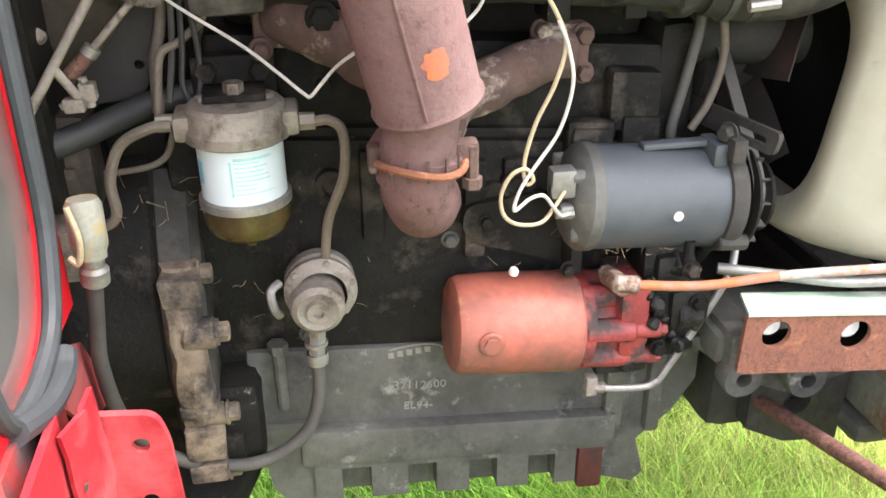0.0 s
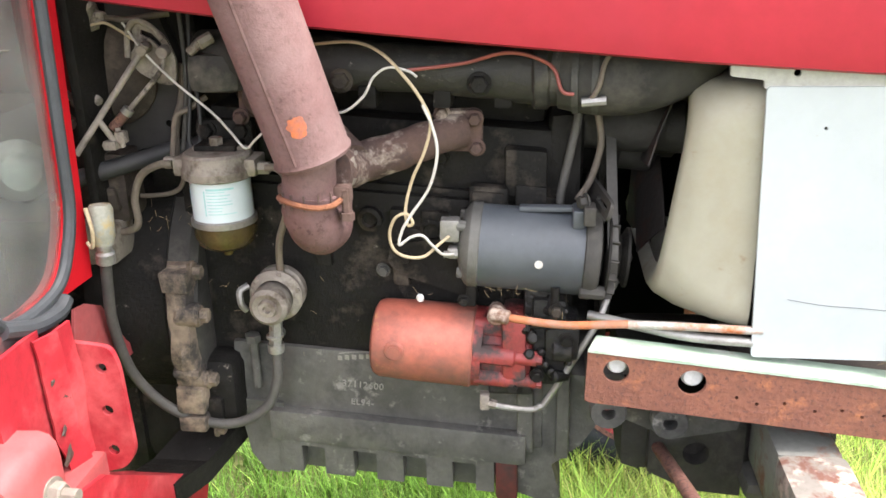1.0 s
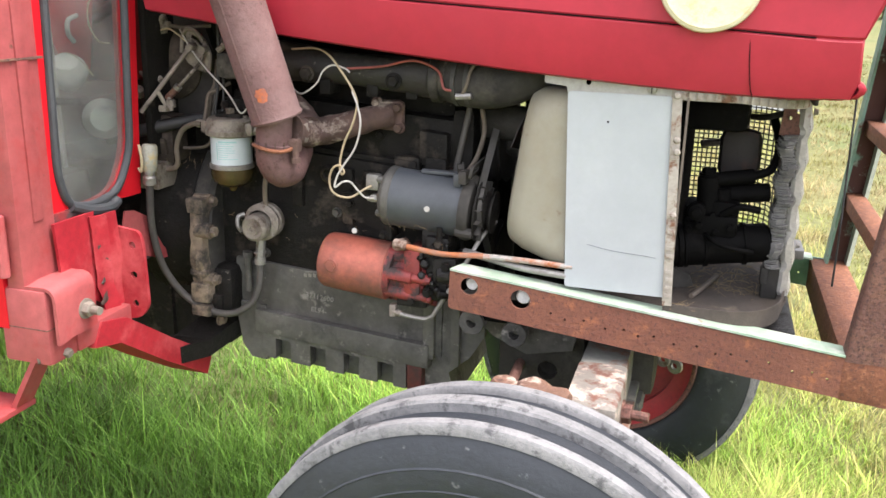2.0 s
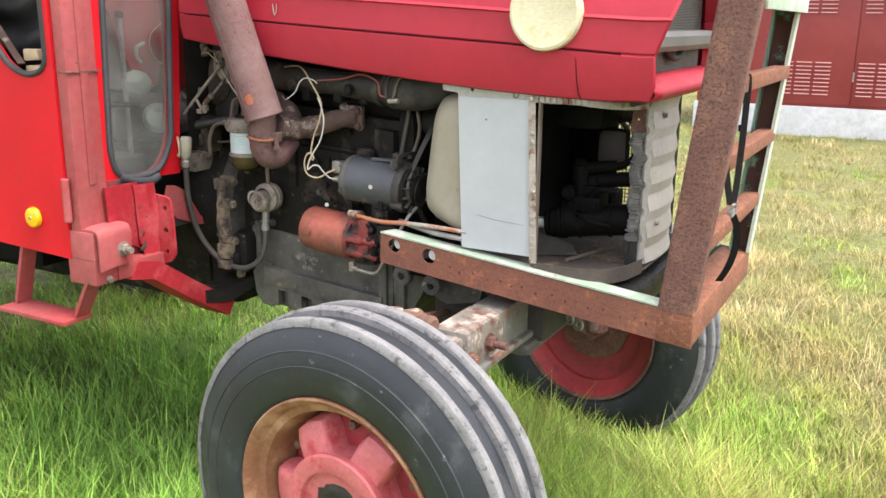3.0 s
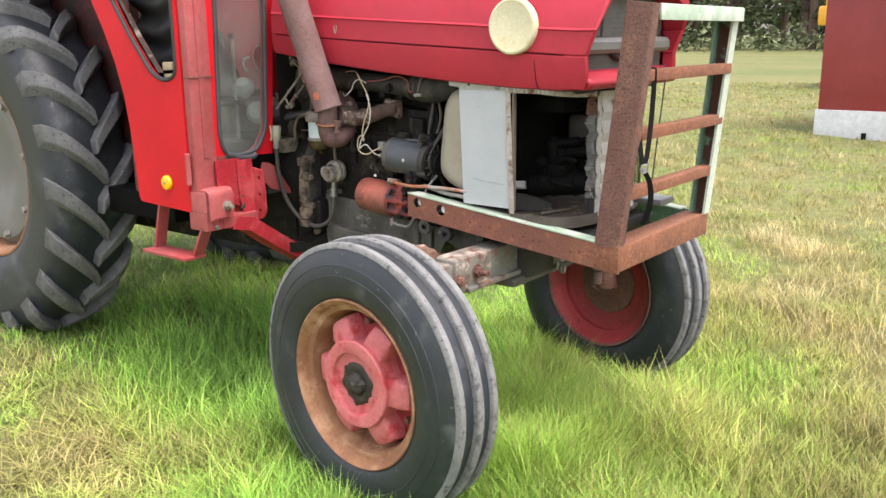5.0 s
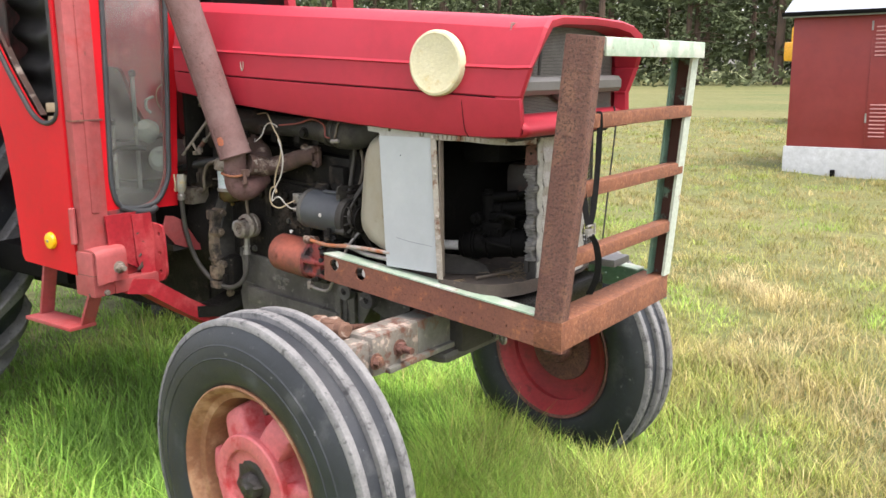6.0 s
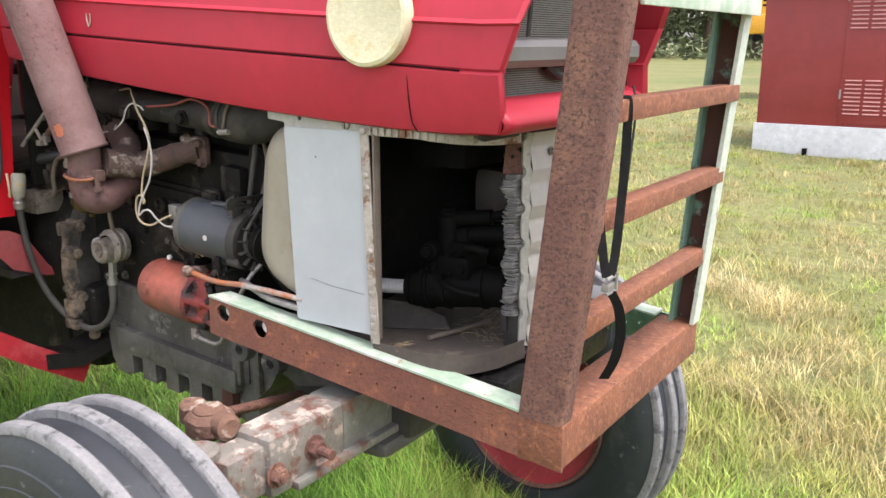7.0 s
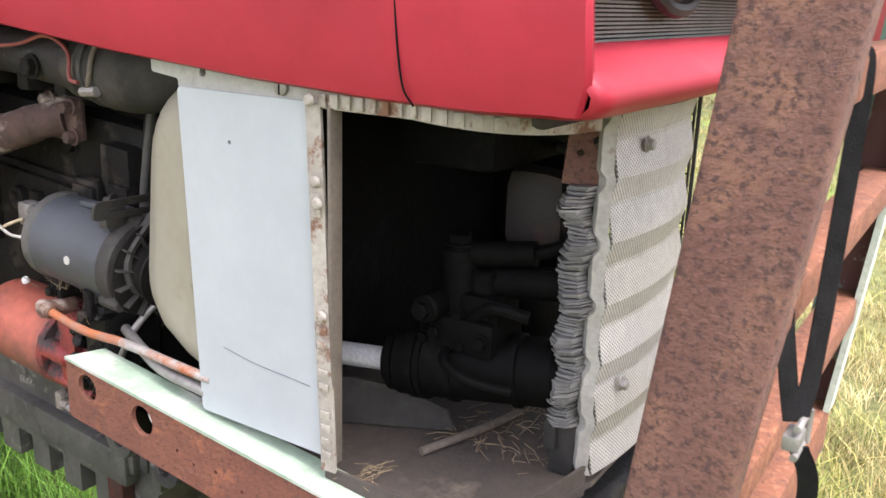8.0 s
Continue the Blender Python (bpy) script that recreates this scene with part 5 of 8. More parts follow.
def make_exhaust():
    a, b = Vector((-0.3484, -0.3092, 1.112)), Vector((-0.5135, -0.409, 1.76))
    ax = (b - a).normalized()
    L = (b - a).length
    bm = lathe(B(), [(0, 0.002), (0.040, 0.0), (0.049, 0.001), (0.0505, 0.005), (0.0479, 0.009), (0.0479, L), (0, L)], a, ax, 56)
    mf = part("silencer", bm, EXHAUST, T, "tall pink-brown rusted exhaust silencer")
    # lap seam
    n = Vector((-0.15, -0.98, -0.2)); n = (n - ax * n.dot(ax)).normalized()
    bm = tube(B(), [a + ax * 0.01 + n * 0.0476, a + ax * L + n * 0.0476], 0.0022, 6, smooth=False)
    part("lap_seam", bm, EXHAUST, mf)
    n2 = Vector((0.22, -0.97, 0)); n2 = (n2 - ax * n2.dot(ax)).normalized()
    t2 = ax.cross(n2)
    bm = B()
    rows = []
    for i in range(9):
        row = []
        for j in range(36):
            th = 2 * math.pi * j / 36
            rr = 0.0115 * i / 8 * (1 + 0.35 * noise.noise(Vector((math.cos(th) * 2, math.sin(th) * 2, 1))))
            u, v = rr * math.cos(th), rr * 1.15 * math.sin(th)
            ang = u / 0.048
            row.append(a + ax * (0.055 + v) + (n2 * math.cos(ang) + t2 * math.sin(ang)) * 0.0482)
        rows.append(row + [row[0]])
    strips(bm, rows)
    part("paint_spot", bm, ORANGE_SPOT, mf, "bright orange paint spot")
    # outlet elbow, clamp and manifold
    bm = tube(B(), [(-0.352, -0.309, 1.125), (-0.356, -0.308, 1.090), (-0.359, -0.307, 1.055), (-0.358, -0.304, 1.030), (-0.352, -0.292, 1.013), (-0.349, -0.268, 1.011), (-0.355, -0.235, 1.022), (-0.362, -0.20, 1.040)], lambda t: 0.0325 + 0.002 * math.sin(t * 3.1), 32, 10)
    rough_up(bm, 0.0012, 60)
    el = part("outlet_elbow", bm, EXHAUST, T, "rusted exhaust outlet elbow")
    for d, r in ((0.045, 0.0365), (0.072, 0.0355)):
        lp = lathe(B(), [(r - 0.004, -0.004), (r + 0.001, -0.003), (r + 0.001, 0.003), (r - 0.004, 0.004)], (-0.347 - 0.18 * d, -0.309 + 0.1 * d, 1.112 - d), (0.17, -0.1, 1), 36, close=True)
        part("collar", lp, EXHAUST, el)
    rg = Vector((-0.356, -0.308, 1.060))
    pts = []
    for i in range(15):
        q = radians(185 + i * 12.5)
        pts.append(rg + Vector((0.0395 * math.cos(q), 0.040 * math.sin(q), 0.004 * math.sin(2 * q))))
    part("clamp_bow", tube(B(), pts, 0.0038, 8, 3), RUST, el, "bright rusty U-clamp")
    bm = B()
    box(bm, (rg.x + 0.030, rg.y - 0.008, rg.z - 0.008), (rg.x + 0.052, rg.y + 0.012, rg.z + 0.016), 0.004)
    rod(bm, (rg.x + 0.046, rg.y - 0.004, rg.z - 0.022), (rg.x + 0.046, rg.y - 0.004, rg.z + 0.012), 0.006, 6)
    rod(bm, (rg.x + 0.046, rg.y - 0.004, rg.z - 0.028), (rg.x + 0.046, rg.y - 0.004, rg.z - 0.018), 0.0095, 6)
    box(bm, (rg.x - 0.046, rg.y + 0.008, rg.z - 0.014), (rg.x - 0.034, rg.y + 0.026, rg.z + 0.012), 0.003)
    for k in range(5):
        q = radians(215 + k * 28)
        box(bm, (-0.0012, 0.0355, -0.008), (0.0012, 0.0375, 0.012), 0.0, Matrix.Translation((-0.356, -0.308, 1.060)) @ Matrix.Rotation(q - math.pi / 2, 4, "Z"))
    split("clamp_lug", bm, MANIFOLD, el)
    bm = tube(B(), [(-0.338, -0.275, 1.086), (-0.325, -0.225, 1.078), (-0.300, -0.190, 1.078), (-0.250, -0.174, 1.092), (-0.205, -0.167, 1.107), (-0.180, -0.150, 1.111)], lambda t: 0.031 - 0.006 * min(1, t * 1.3), 20)
    tube(bm, [(-0.325, -0.235, 1.080), (-0.36, -0.195, 1.105), (-0.405, -0.18, 1.135), (-0.455, -0.155, 1.155), (-0.475, -0.11, 1.16)], lambda t: 0.034 - 0.007 * min(1, t * 1.6), 20)
    box(bm, (-0.216, -0.160, 1.080), (-0.150, -0.140, 1.140), 0.010)
    box(bm, (-0.496, -0.15, 1.126), (-0.454, -0.128, 1.182), 0.008)
    mn = part("exhaust_manifold", rough_up(bm, 0.003, 45), MANIFOLD, T, "scaly rusted two-branch exhaust manifold")
    bm = box(B(), (-0.336, -0.278, 1.062), (-0.306, -0.225, 1.104), 0.012)
    part("joint_block", rough_up(bm, 0.004, 50), LINK, mn, "joint block crusted with pale scale")
    bm = B()
    for x, z in ((-0.160, 1.128), (-0.158, 1.088), (-0.205, 1.135), (-0.46, 1.18), (-0.49, 1.13)):
        hexbolt(bm, (x, -0.158, z), (0, -1, 0), 0.009, 0.012)
    split("manifold_nut", bm, MANIFOLD, mn)


def make_intake():
    bm = tube(B(), [(-0.545, -0.13, 1.212), (-0.40, -0.165, 1.208), (-0.25, -0.175, 1.20), (-0.10, -0.18, 1.192), (-0.03, -0.185, 1.19)], lambda t: 0.036 + 0.004 * math.sin(t * 9), 24)
    box(bm, (-0.555, -0.185, 1.165), (-0.478, -0.09, 1.222), 0.018)
    lathe(bm, [(0.036, 0), (0.046, 0.006), (0.046, 0.022), (0.038, 0.03)], (-0.085, -0.18, 1.192), (1, 0, 0), 28, close=True)
    inn = part("air_intake_pipe", rough_up(bm, 0.002, 40), INTAKE, T, "dusty grey cast air intake pipe")
    bm = B()
    for x, z in ((-0.15, 1.185), (-0.33, 1.19), (-0.43, 1.165)):
        hexbolt(bm, (x, -0.215 if x > -0.4 else -0.19, z), (0, -1, 0), 0.012, 0.010)
    for x in (-0.30, -0.20, -0.12):
        box(bm, (x - 0.012, -0.20, 1.15), (x + 0.012, -0.15, 1.18), 0.004)
    split("intake_bolt", bm, CAST, inn)
    bm = tube(B(), [(-0.045, -0.185, 1.19), (0.0, -0.19, 1.187), (0.05, -0.195, 1.19), (0.10, -0.19, 1.205), (0.15, -0.17, 1.235), (0.19, -0.15, 1.27)], lambda t: 0.042 + 0.005 * math.sin(t * 5), 28)
    hs = part("intake_hose", bm, CAST_DUSTY, T, "bulging grimy rubber intake hose")
    for p, ax in (((-0.025, -0.187, 1.189), (1, -0.1, 0)), ((0.0, -0.19, 1.188), (1, -0.1, 0))):
        part("hose_clip", lathe(B(), [(0.044, -0.004), (0.0475, -0.004), (0.0475, 0.004), (0.044, 0.004)], p, ax, 30, close=True), CAST_GREY, hs)
    part("clip_screw", rod(B(), (-0.02, -0.236, 1.165), (0.01, -0.238, 1.168), 0.006, 8), STEEL_DULL, hs)
    # loose wiring
    part("wire", tube(B(), [(-0.64, -0.17, 1.262), (-0.608, -0.180, 1.221), (-0.563, -0.200, 1.186), (-0.506, -0.230, 1.153), (-0.475, -0.250, 1.131), (-0.453, -0.268, 1.115), (-0.447, -0.264, 1.112), (-0.437, -0.262, 1.122), (-0.42, -0.25, 1.135), (-0.39, -0.22, 1.145)], 0.0017, 8), WIRE_WHITE, T, "thin grubby white wire")
    part("wire", tube(B(), [(-0.36, -0.22, 1.16), (-0.325, -0.25, 1.155), (-0.295, -0.25, 1.175), (-0.28, -0.25, 1.2), (-0.26, -0.25, 1.212), (-0.235, -0.25, 1.207), (-0.225, -0.25, 1.20)], 0.0017, 8), WIRE_WHITE, T, "thin grubby white wire")
    part("wire", tube(B(), [(-0.372, -0.194, 1.234), (-0.312, -0.214, 1.239), (-0.272, -0.239, 1.229), (-0.240, -0.254, 1.201), (-0.218, -0.254, 1.169), (-0.209, -0.254, 1.142), (-0.218, -0.254, 1.105), (-0.235, -0.254, 1.068), (-0.245, -0.254, 1.030), (-0.243, -0.254, 1.006), (-0.236, -0.256, 1.010), (-0.244, -0.256, 1.022), (-0.259, -0.256, 1.016), (-0.268, -0.254, 0.994), (-0.264, -0.254, 0.972), (-0.248, -0.254, 0.961), (-0.224, -0.251, 0.960), (-0.206, -0.239, 0.972), (-0.192, -0.224, 0.980)], 0.0022, 8), WIRE_CREAM, T, "yellowed insulated wire hanging to the dynamo")
    loop = [(-0.218, -0.257, 1.166), (-0.207, -0.257, 1.140), (-0.201, -0.257, 1.105), (-0.212, -0.257, 1.060), (-0.237, -0.258, 1.022), (-0.250, -0.258, 1.000), (-0.255, -0.258, 0.979), (-0.239, -0.257, 0.990), (-0.224, -0.254, 0.991), (-0.212, -0.249, 0.976), (-0.200, -0.239, 0.960), (-0.186, -0.226, 0.955)]
    part("wire", tube(B(), loop, 0.002, 8), WIRE_WHITE, T, "thin looped white wire")
    part("wire", tube(B(), [(-0.24, -0.23, 1.205), (-0.17, -0.22, 1.212), (-0.11, -0.22, 1.225), (-0.06, -0.225, 1.21), (-0.045, -0.235, 1.18), (-0.03, -0.235, 1.175)], 0.0025, 8), WIRE_RED, T, "faded red wire")
    part("wire", tube(B(), [(-0.012, -0.235, 1.165), (0.0, -0.24, 1.185), (0.01, -0.235, 1.22), (0.04, -0.22, 1.24), (0.1, -0.2, 1.25)], 0.0032, 8), PIPE_DUST, T)


def make_controls():
    """Injection pump linkage between the cab and the engine."""
    bm = B()                                                     # toothed quadrant with a curved slot
    slot = [(-0.617, 1.252), (-0.603, 1.247), (-0.592, 1.236), (-0.586, 1.222), (-0.591, 1.221), (-0.598, 1.232), (-0.607, 1.240), (-0.619, 1.245)]
    sheet(bm, rounded([(-0.632, 1.264), (-0.609, 1.262), (-0.586, 1.245), (-0.573, 1.215), (-0.576, 1.176), (-0.597, 1.176), (-0.631, 1.195), (-0.640, 1.218), (-0.628, 1.228)], 0.010), [slot], lambda u, v: Vector((u, -0.165, v)), (0, 0.005, 0))
    part("linkage_plate", bm, LINK, T, "dusty quadrant plate with a curved slot")
    part("quadrant_bow", tube(B(), [(-0.640, -0.168, 1.215), (-0.634, -0.170, 1.250), (-0.620, -0.171, 1.264), (-0.600, -0.171, 1.256), (-0.586, -0.170, 1.238)], 0.0042, 10), LINK, T, "curved dusty wire bow")
    bm = rod(B(), (-0.611, -0.180, 1.227), (-0.700, -0.238, 1.094), 0.0046, 12)
    rod(bm, (-0.611, -0.160, 1.230), (-0.611, -0.188, 1.226), 0.0075, 14, 0.001)
    rod(bm, (-0.606, -0.181, 1.234), (-0.616, -0.181, 1.220), 0.0068, 12, 0.001)
    part("throttle_rod", bm, LINK, T, "dull dusty throttle rod")
    bm = tube(B(), [(-0.585, -0.172, 1.226), (-0.586, -0.178, 1.210), (-0.592, -0.180, 1.195), (-0.618, -0.183, 1.168), (-0.644, -0.186, 1.142)], 0.0036, 12)
    rod(bm, (-0.585, -0.165, 1.224), (-0.585, -0.182, 1.222), 0.0085, 12, 0.001)
    st = part("stop_rod", bm, LINK, T, "thin bent stop rod")
    bm = rod(B(), (-0.641, -0.186, 1.145), (-0.668, -0.190, 1.119), 0.0072, 14, 0.002)
    part("rod_sleeve", bm, RUST_DARK, st, "brown rusted rod sleeve")
    part("sleeve_clip", rod(B(), (-0.640, -0.186, 1.147), (-0.646, -0.187, 1.140), 0.0082, 12), STEEL_DULL, st)
    bm = rod(B(), (-0.669, -0.218, 1.136), (-0.655, -0.214, 1.108), 0.0042, 10)
    box(bm, (-0.668, -0.222, 1.096), (-0.650, -0.204, 1.108), 0.002)
    box(bm, (-0.654, -0.214, 1.104), (-0.640, -0.200, 1.120), 0.002)
    rod(bm, (-0.650, -0.208, 1.125), (-0.646, -0.208, 1.098), 0.0038, 8)
    rod(bm, (-0.672, -0.213, 1.100), (-0.640, -0.209, 1.112), 0.0032, 8)
    part("rod_joint", rough_up(bm, 0.0012, 90), LINK, T, "small dusty forked rod joint")
    bm = B()
    sheet(bm, rounded([(-0.80, 0.95), (-0.80, 1.30), (-0.62, 1.30), (-0.585, 1.20), (-0.594, 1.135), (-0.610, 1.080), (-0.67, 1.074), (-0.70, 0.98)], 0.015), [circle(-0.612, 1.113, 0.005)], lambda u, v: Vector((u, -0.125, v)), (0, 0.02, 0))
    part("dark_bulkhead", bm, SMOKED, T, "dull dark grey bulkhead plate")
    bm = lathe(B(), [(0, 0.020), (0.030, 0.019), (0.052, 0.013), (0.064, 0.004), (0.070, 0.0), (0.070, -0.012)], (-0.690, -0.130, 1.182), (0, -1, 0.05), 40)
    part("round_cover", rough_up(bm, 0.0015, 30), SOOT_BROWN, T, "sooty round dished cover")
    # added dark box, blocks the bright gap between engine and cab
    part("cab_gap_blocker", box(B(), (-0.665, -0.10, 0.98), (-0.565, 0.27, 1.30), 0.01), CAST, T)
    bm = rod(B(), (-0.700, -0.150, 1.255), (-0.700, -0.165, 1.290), 0.021, 20, 0.004)
    box(bm, (-0.730, -0.174, 1.250), (-0.684, -0.146, 1.286), 0.005)
    rod(bm, (-0.704, -0.165, 1.256), (-0.704, -0.167, 1.242), 0.0058, 8)
    rod(bm, (-0.683, -0.160, 1.270), (-0.668, -0.160, 1.268), 0.009, 8, 0.002)
    part("dusty_valve", rough_up(bm, 0.002, 50), LINK, T, "dust-caked valve with pipe stub")
    part("valve_pipe", tube(B(), [(-0.672, -0.160, 1.268), (-0.655, -0.163, 1.267), (-0.638, -0.163, 1.265), (-0.61, -0.150, 1.268), (-0.585, -0.14, 1.270)], 0.0042, 10), PIPE_DUST, T)
    part("valve_pipe", tube(B(), [(-0.690, -0.170, 1.258), (-0.665, -0.172, 1.262), (-0.645, -0.172, 1.252), (-0.625, -0.172, 1.238)], 0.0020, 8), WIRE_CREAM, T)
    part("cable", tube(B(), [(-0.545, -0.14, 1.155), (-0.568, -0.155, 1.140), (-0.585, -0.160, 1.131), (-0.592, -0.162, 1.100), (-0.596, -0.168, 1.065)], 0.0042, 10), PIPE_DUST, T)
    part("cable", tube(B(), [(-0.558, -0.135, 1.30), (-0.560, -0.145, 1.22), (-0.564, -0.160, 1.139), (-0.568, -0.165, 1.100), (-0.560, -0.166, 1.084), (-0.552, -0.165, 1.097), (-0.550, -0.160, 1.135), (-0.556, -0.150, 1.20)], 0.0030, 8), WIRE_BLACK, T)
    part("cable", tube(B(), [(-0.575, -0.13, 1.29), (-0.571, -0.140, 1.20), (-0.574, -0.150, 1.14), (-0.585, -0.150, 1.08)], 0.0034, 8), HOSE, T)
    for p, r in (((-0.722, -0.180, 1.158), 0.009), ((-0.709, -0.184, 1.150), 0.011), ((-0.696, -0.182, 1.166), 0.007), ((-0.740, -0.19, 1.135), 0.012)):
        bm = rod(B(), p, (p[0] + 0.016, p[1] - 0.006, p[2] - 0.010), r, 8, 0.002)
        rod(bm, (p[0] - 0.02, p[1] + 0.01, p[2] + 0.012), p, r * 0.6, 10, 0.002)
        part("pipe_fitting", rough_up(bm, 0.002, 60), LINK, T, "dust-caked pipe fitting")
    bm = rod(B(), (-0.515, -0.170, 1.242), (-0.532, -0.180, 1.233), 0.0085, 8, 0.002)
    rod(bm, (-0.530, -0.180, 1.236), (-0.545, -0.184, 1.222), 0.0065, 10, 0.001)
    part("pipe_fitting", rough_up(bm, 0.0015, 60), CAST_ALU, T, "pale dusty elbow fitting")
    bm = B()
    box(bm, (-0.735, -0.235, 0.93), (-0.672, -0.16, 0.985), 0.006)
    part("fuel_tap_block", bm, CAST_ALU, T, "dusty alloy fuel tap block")
    bm = B()
    box(bm, (-0.738, -0.192, 0.980), (-0.660, -0.13, 1.084), 0.012)
    box(bm, (-0.715, -0.200, 1.000), (-0.672, -0.185, 1.035), 0.006)
    rod(bm, (-0.692, -0.185, 1.058), (-0.692, -0.200, 1.058), 0.013, 14, 0.003)
    rough_up(bm, 0.005, 30)
    part("tap_bracket", bm, SOOT_BROWN, T, "sooty brown cast bracket")


make_exhaust()
make_intake()
make_controls()


def make_litter():
    rng = random.Random(21)
    bm = B()
    for c, sp, n in (((-0.10, -0.215, 0.905), (0.03, 0.02, 0.006), 26), ((-0.06, -0.215, 0.868), (0.02, 0.012, 0.012), 14), ((-0.62, -0.20, 0.995), (0.05, 0.03, 0.004), 18), ((-0.52, -0.168, 0.87), (0.03, 0.006, 0.03), 6),
                     ((-0.33, -0.158, 0.83), (0.06, 0.004, 0.05), 5), ((-0.20, -0.165, 0.90), (0.04, 0.01, 0.02), 6)):
        for k in range(n):
            p = Vector((c[0] + rng.gauss(0, sp[0]), c[1] + rng.gauss(0, sp[1]), c[2] + rng.gauss(0, sp[2])))
            d = Vector((rng.gauss(0, 1), rng.gauss(0, 0.5), rng.gauss(0, 0.8))).normalized() * rng.uniform(0.006, 0.024)
            tube(bm, [p, p + d * 0.5 + Vector((0, 0, rng.uniform(-.003, .003))), p + d], 0.00032, 3, smooth=False)
    part("dry_grass", bm, STRAW, T, "wisps of dry grass caught on the engine", kind="stuff")


make_litter()


# ---- radiator surround, bonnet and guard ----
def nose_y(x):
    """Half width of the radiator surround at x, rounding in towards the front."""
    if x <= 0.45:
        return 0.272
    t = min(1.0, (x - 0.45) / 0.147)
    return 0.272 - 0.160 * (1.0 - math.sqrt(1.0 - t ** 3.2))


def nose_pts(x0, x1, n, z, off=0.0):
    return [(x0 + (x1 - x0) * i / n, -nose_y(x0 + (x1 - x0) * i / n) - off, z) for i in range(n + 1)]


def make_surround():
    zb, zt = 0.825, 1.197
    # moulded shroud, from a rounded square to the fan's ring
    def sq(x, hw, lo, hi, r):
        return [(x, y, z) for y, z in rounded([(-hw, lo), (hw, lo), (hw, hi), (-hw, hi)], r, 8)]

    def ringed(x, hw, lo, hi, r, k):
        return [(x + k * (p[2] - 0.90), p[1], p[2]) for p in sq(0, hw, lo, hi, r)]

    rings = [ringed(0.094, 0.205, 0.915, 1.165, 0.09, 0.13), ringed(0.083, 0.225, 0.903, 1.178, 0.09, 0.13), ringed(0.081, 0.240, 0.896, 1.185, 0.09, 0.13), ringed(0.088, 0.249, 0.890, 1.189, 0.085, 0.12), ringed(0.115, 0.257, 0.880, 1.191, 0.07, 0.09),
             ringed(0.16, 0.262, 0.870, 1.191, 0.05, 0.04), sq(0.203, 0.266, 0.862, 1.191, 0.04)]
    bm = loft(B(), rings, False)
    thicken(bm, 0.004)
    part("fan_shroud", bm, CREAM_SHROUD, T, "aged cream moulded fan shroud", 50)
    bm = B()
    sheet(bm, rounded([(0.192, 0.838), (0.192, 1.191), (0.368, 1.191), (0.372, 0.838)], 0.006), [circle(0.262, 1.142, 0.0022)], lambda u, v: Vector((u + (v - 1.197) * -0.045, -0.276, v)), (0, 0.004, 0))
    sp = part("side_panel", bm, WHITE, T, "white painted steel radiator side panel")
    bm = tube(B(), [(0.245, -0.2762, 0.921), (0.29, -0.2762, 0.914), (0.34, -0.2762, 0.911), (0.366, -0.2762, 0.909)], 0.0004, 5)
    part("scratch", bm, DYNAMO, sp)
    for y0, y1 in ((0.266, 0.276),):
        bm = box(B(), (0.19, y0, 0.838), (0.38, y1, 1.197), 0.003)
        part("side_panel", bm, WHITE, T, "white painted steel radiator side panel")
    bm = B()
    sheet(bm, rounded([(0.150, 1.218), (0.375, 1.210), (0.375, 1.188), (0.19, 1.188), (0.19, 1.1985), (0.15, 1.203)], 0.004), [circle(0.226, 1.207, 0.0045)], lambda u, v: Vector((u, -0.272, v)), (0, 0.006, 0))
    st = part("top_strip", bm, STRIP_CLEAN, T, "cream angle strip under the bonnet")
    bm = lathe(B(), [(0, 0), (0.0085, 0), (0.008, 0.003), (0.005, 0.0042), (0, 0.0042)], (0.333, -0.273, 1.2015), (0, -1, 0), 20)
    part("slotted_screw", bm, STEEL_DULL, st, "slotted screw")
    part("screw_slot", box(B(), (0.3322, -0.2778, 1.1945), (0.3338, -0.2768, 1.2085), 0), BLACK, st)
    # ribbed edging round the open side
    def edging(path, name):
        bm = B()
        strips(bm, path)
        thicken(bm, 0.004)
        return part(name, bm, STRIP, T, "rust-stained ribbed edging strip", 30)

    edging([[(x, y - 0.003, z - 0.10 * max(0, x - 0.48)) for x, y, z in nose_pts(0.366, 0.596, 30, z0)] for z0 in (1.202, 1.186)], "edging_top")
    edging([[(0.368 - (z - 1.19) * 0.045, -0.281, z) for z in (0.825, 0.95, 1.07, 1.19)], [(0.384 - (z - 1.19) * 0.045, -0.279, z) for z in (0.825, 0.95, 1.07, 1.19)]], "edging_side")
    bm = B()
    for k in (0, 1, 2, 3, 5, 6, 8, 9, 10, 17, 18):
        z = 0.84 + k * 0.0145
        x = 0.379 - (z - 1.19) * 0.045
        box(bm, (x - 0.008, -0.2832, z), (x + 0.003, -0.2815, z + 0.008), 0.0006)
    split("edging_rib", bm, STRIP, T)
    bm = B()
    for k in range(15):
        x = 0.385 + k * 0.0140
        y = -nose_y(x) - 0.007
        box(bm, (-0.0046, 0.0002, 1.1875), (0.0046, 0.0035, 1.2000), 0.001, Matrix.Translation((x, y, -0.10 * max(0, x - 0.48))) @ Matrix.Rotation(math.atan2(nose_y(x) - nose_y(x + 0.01), 0.01), 4, "Z"))
    split("edging_rib", bm, STRIP, T)
    bm = B()
    for p in ((0.388, -0.283, 0.99), (0.382, -0.284, 1.12), (0.384, -0.284, 1.10), (0.376, -0.285, 1.194)):
        lathe(bm, [(0, 0), (0.006, 0), (0.004, 0.003), (0, 0.004)], p, (0, -1, 0), 12)
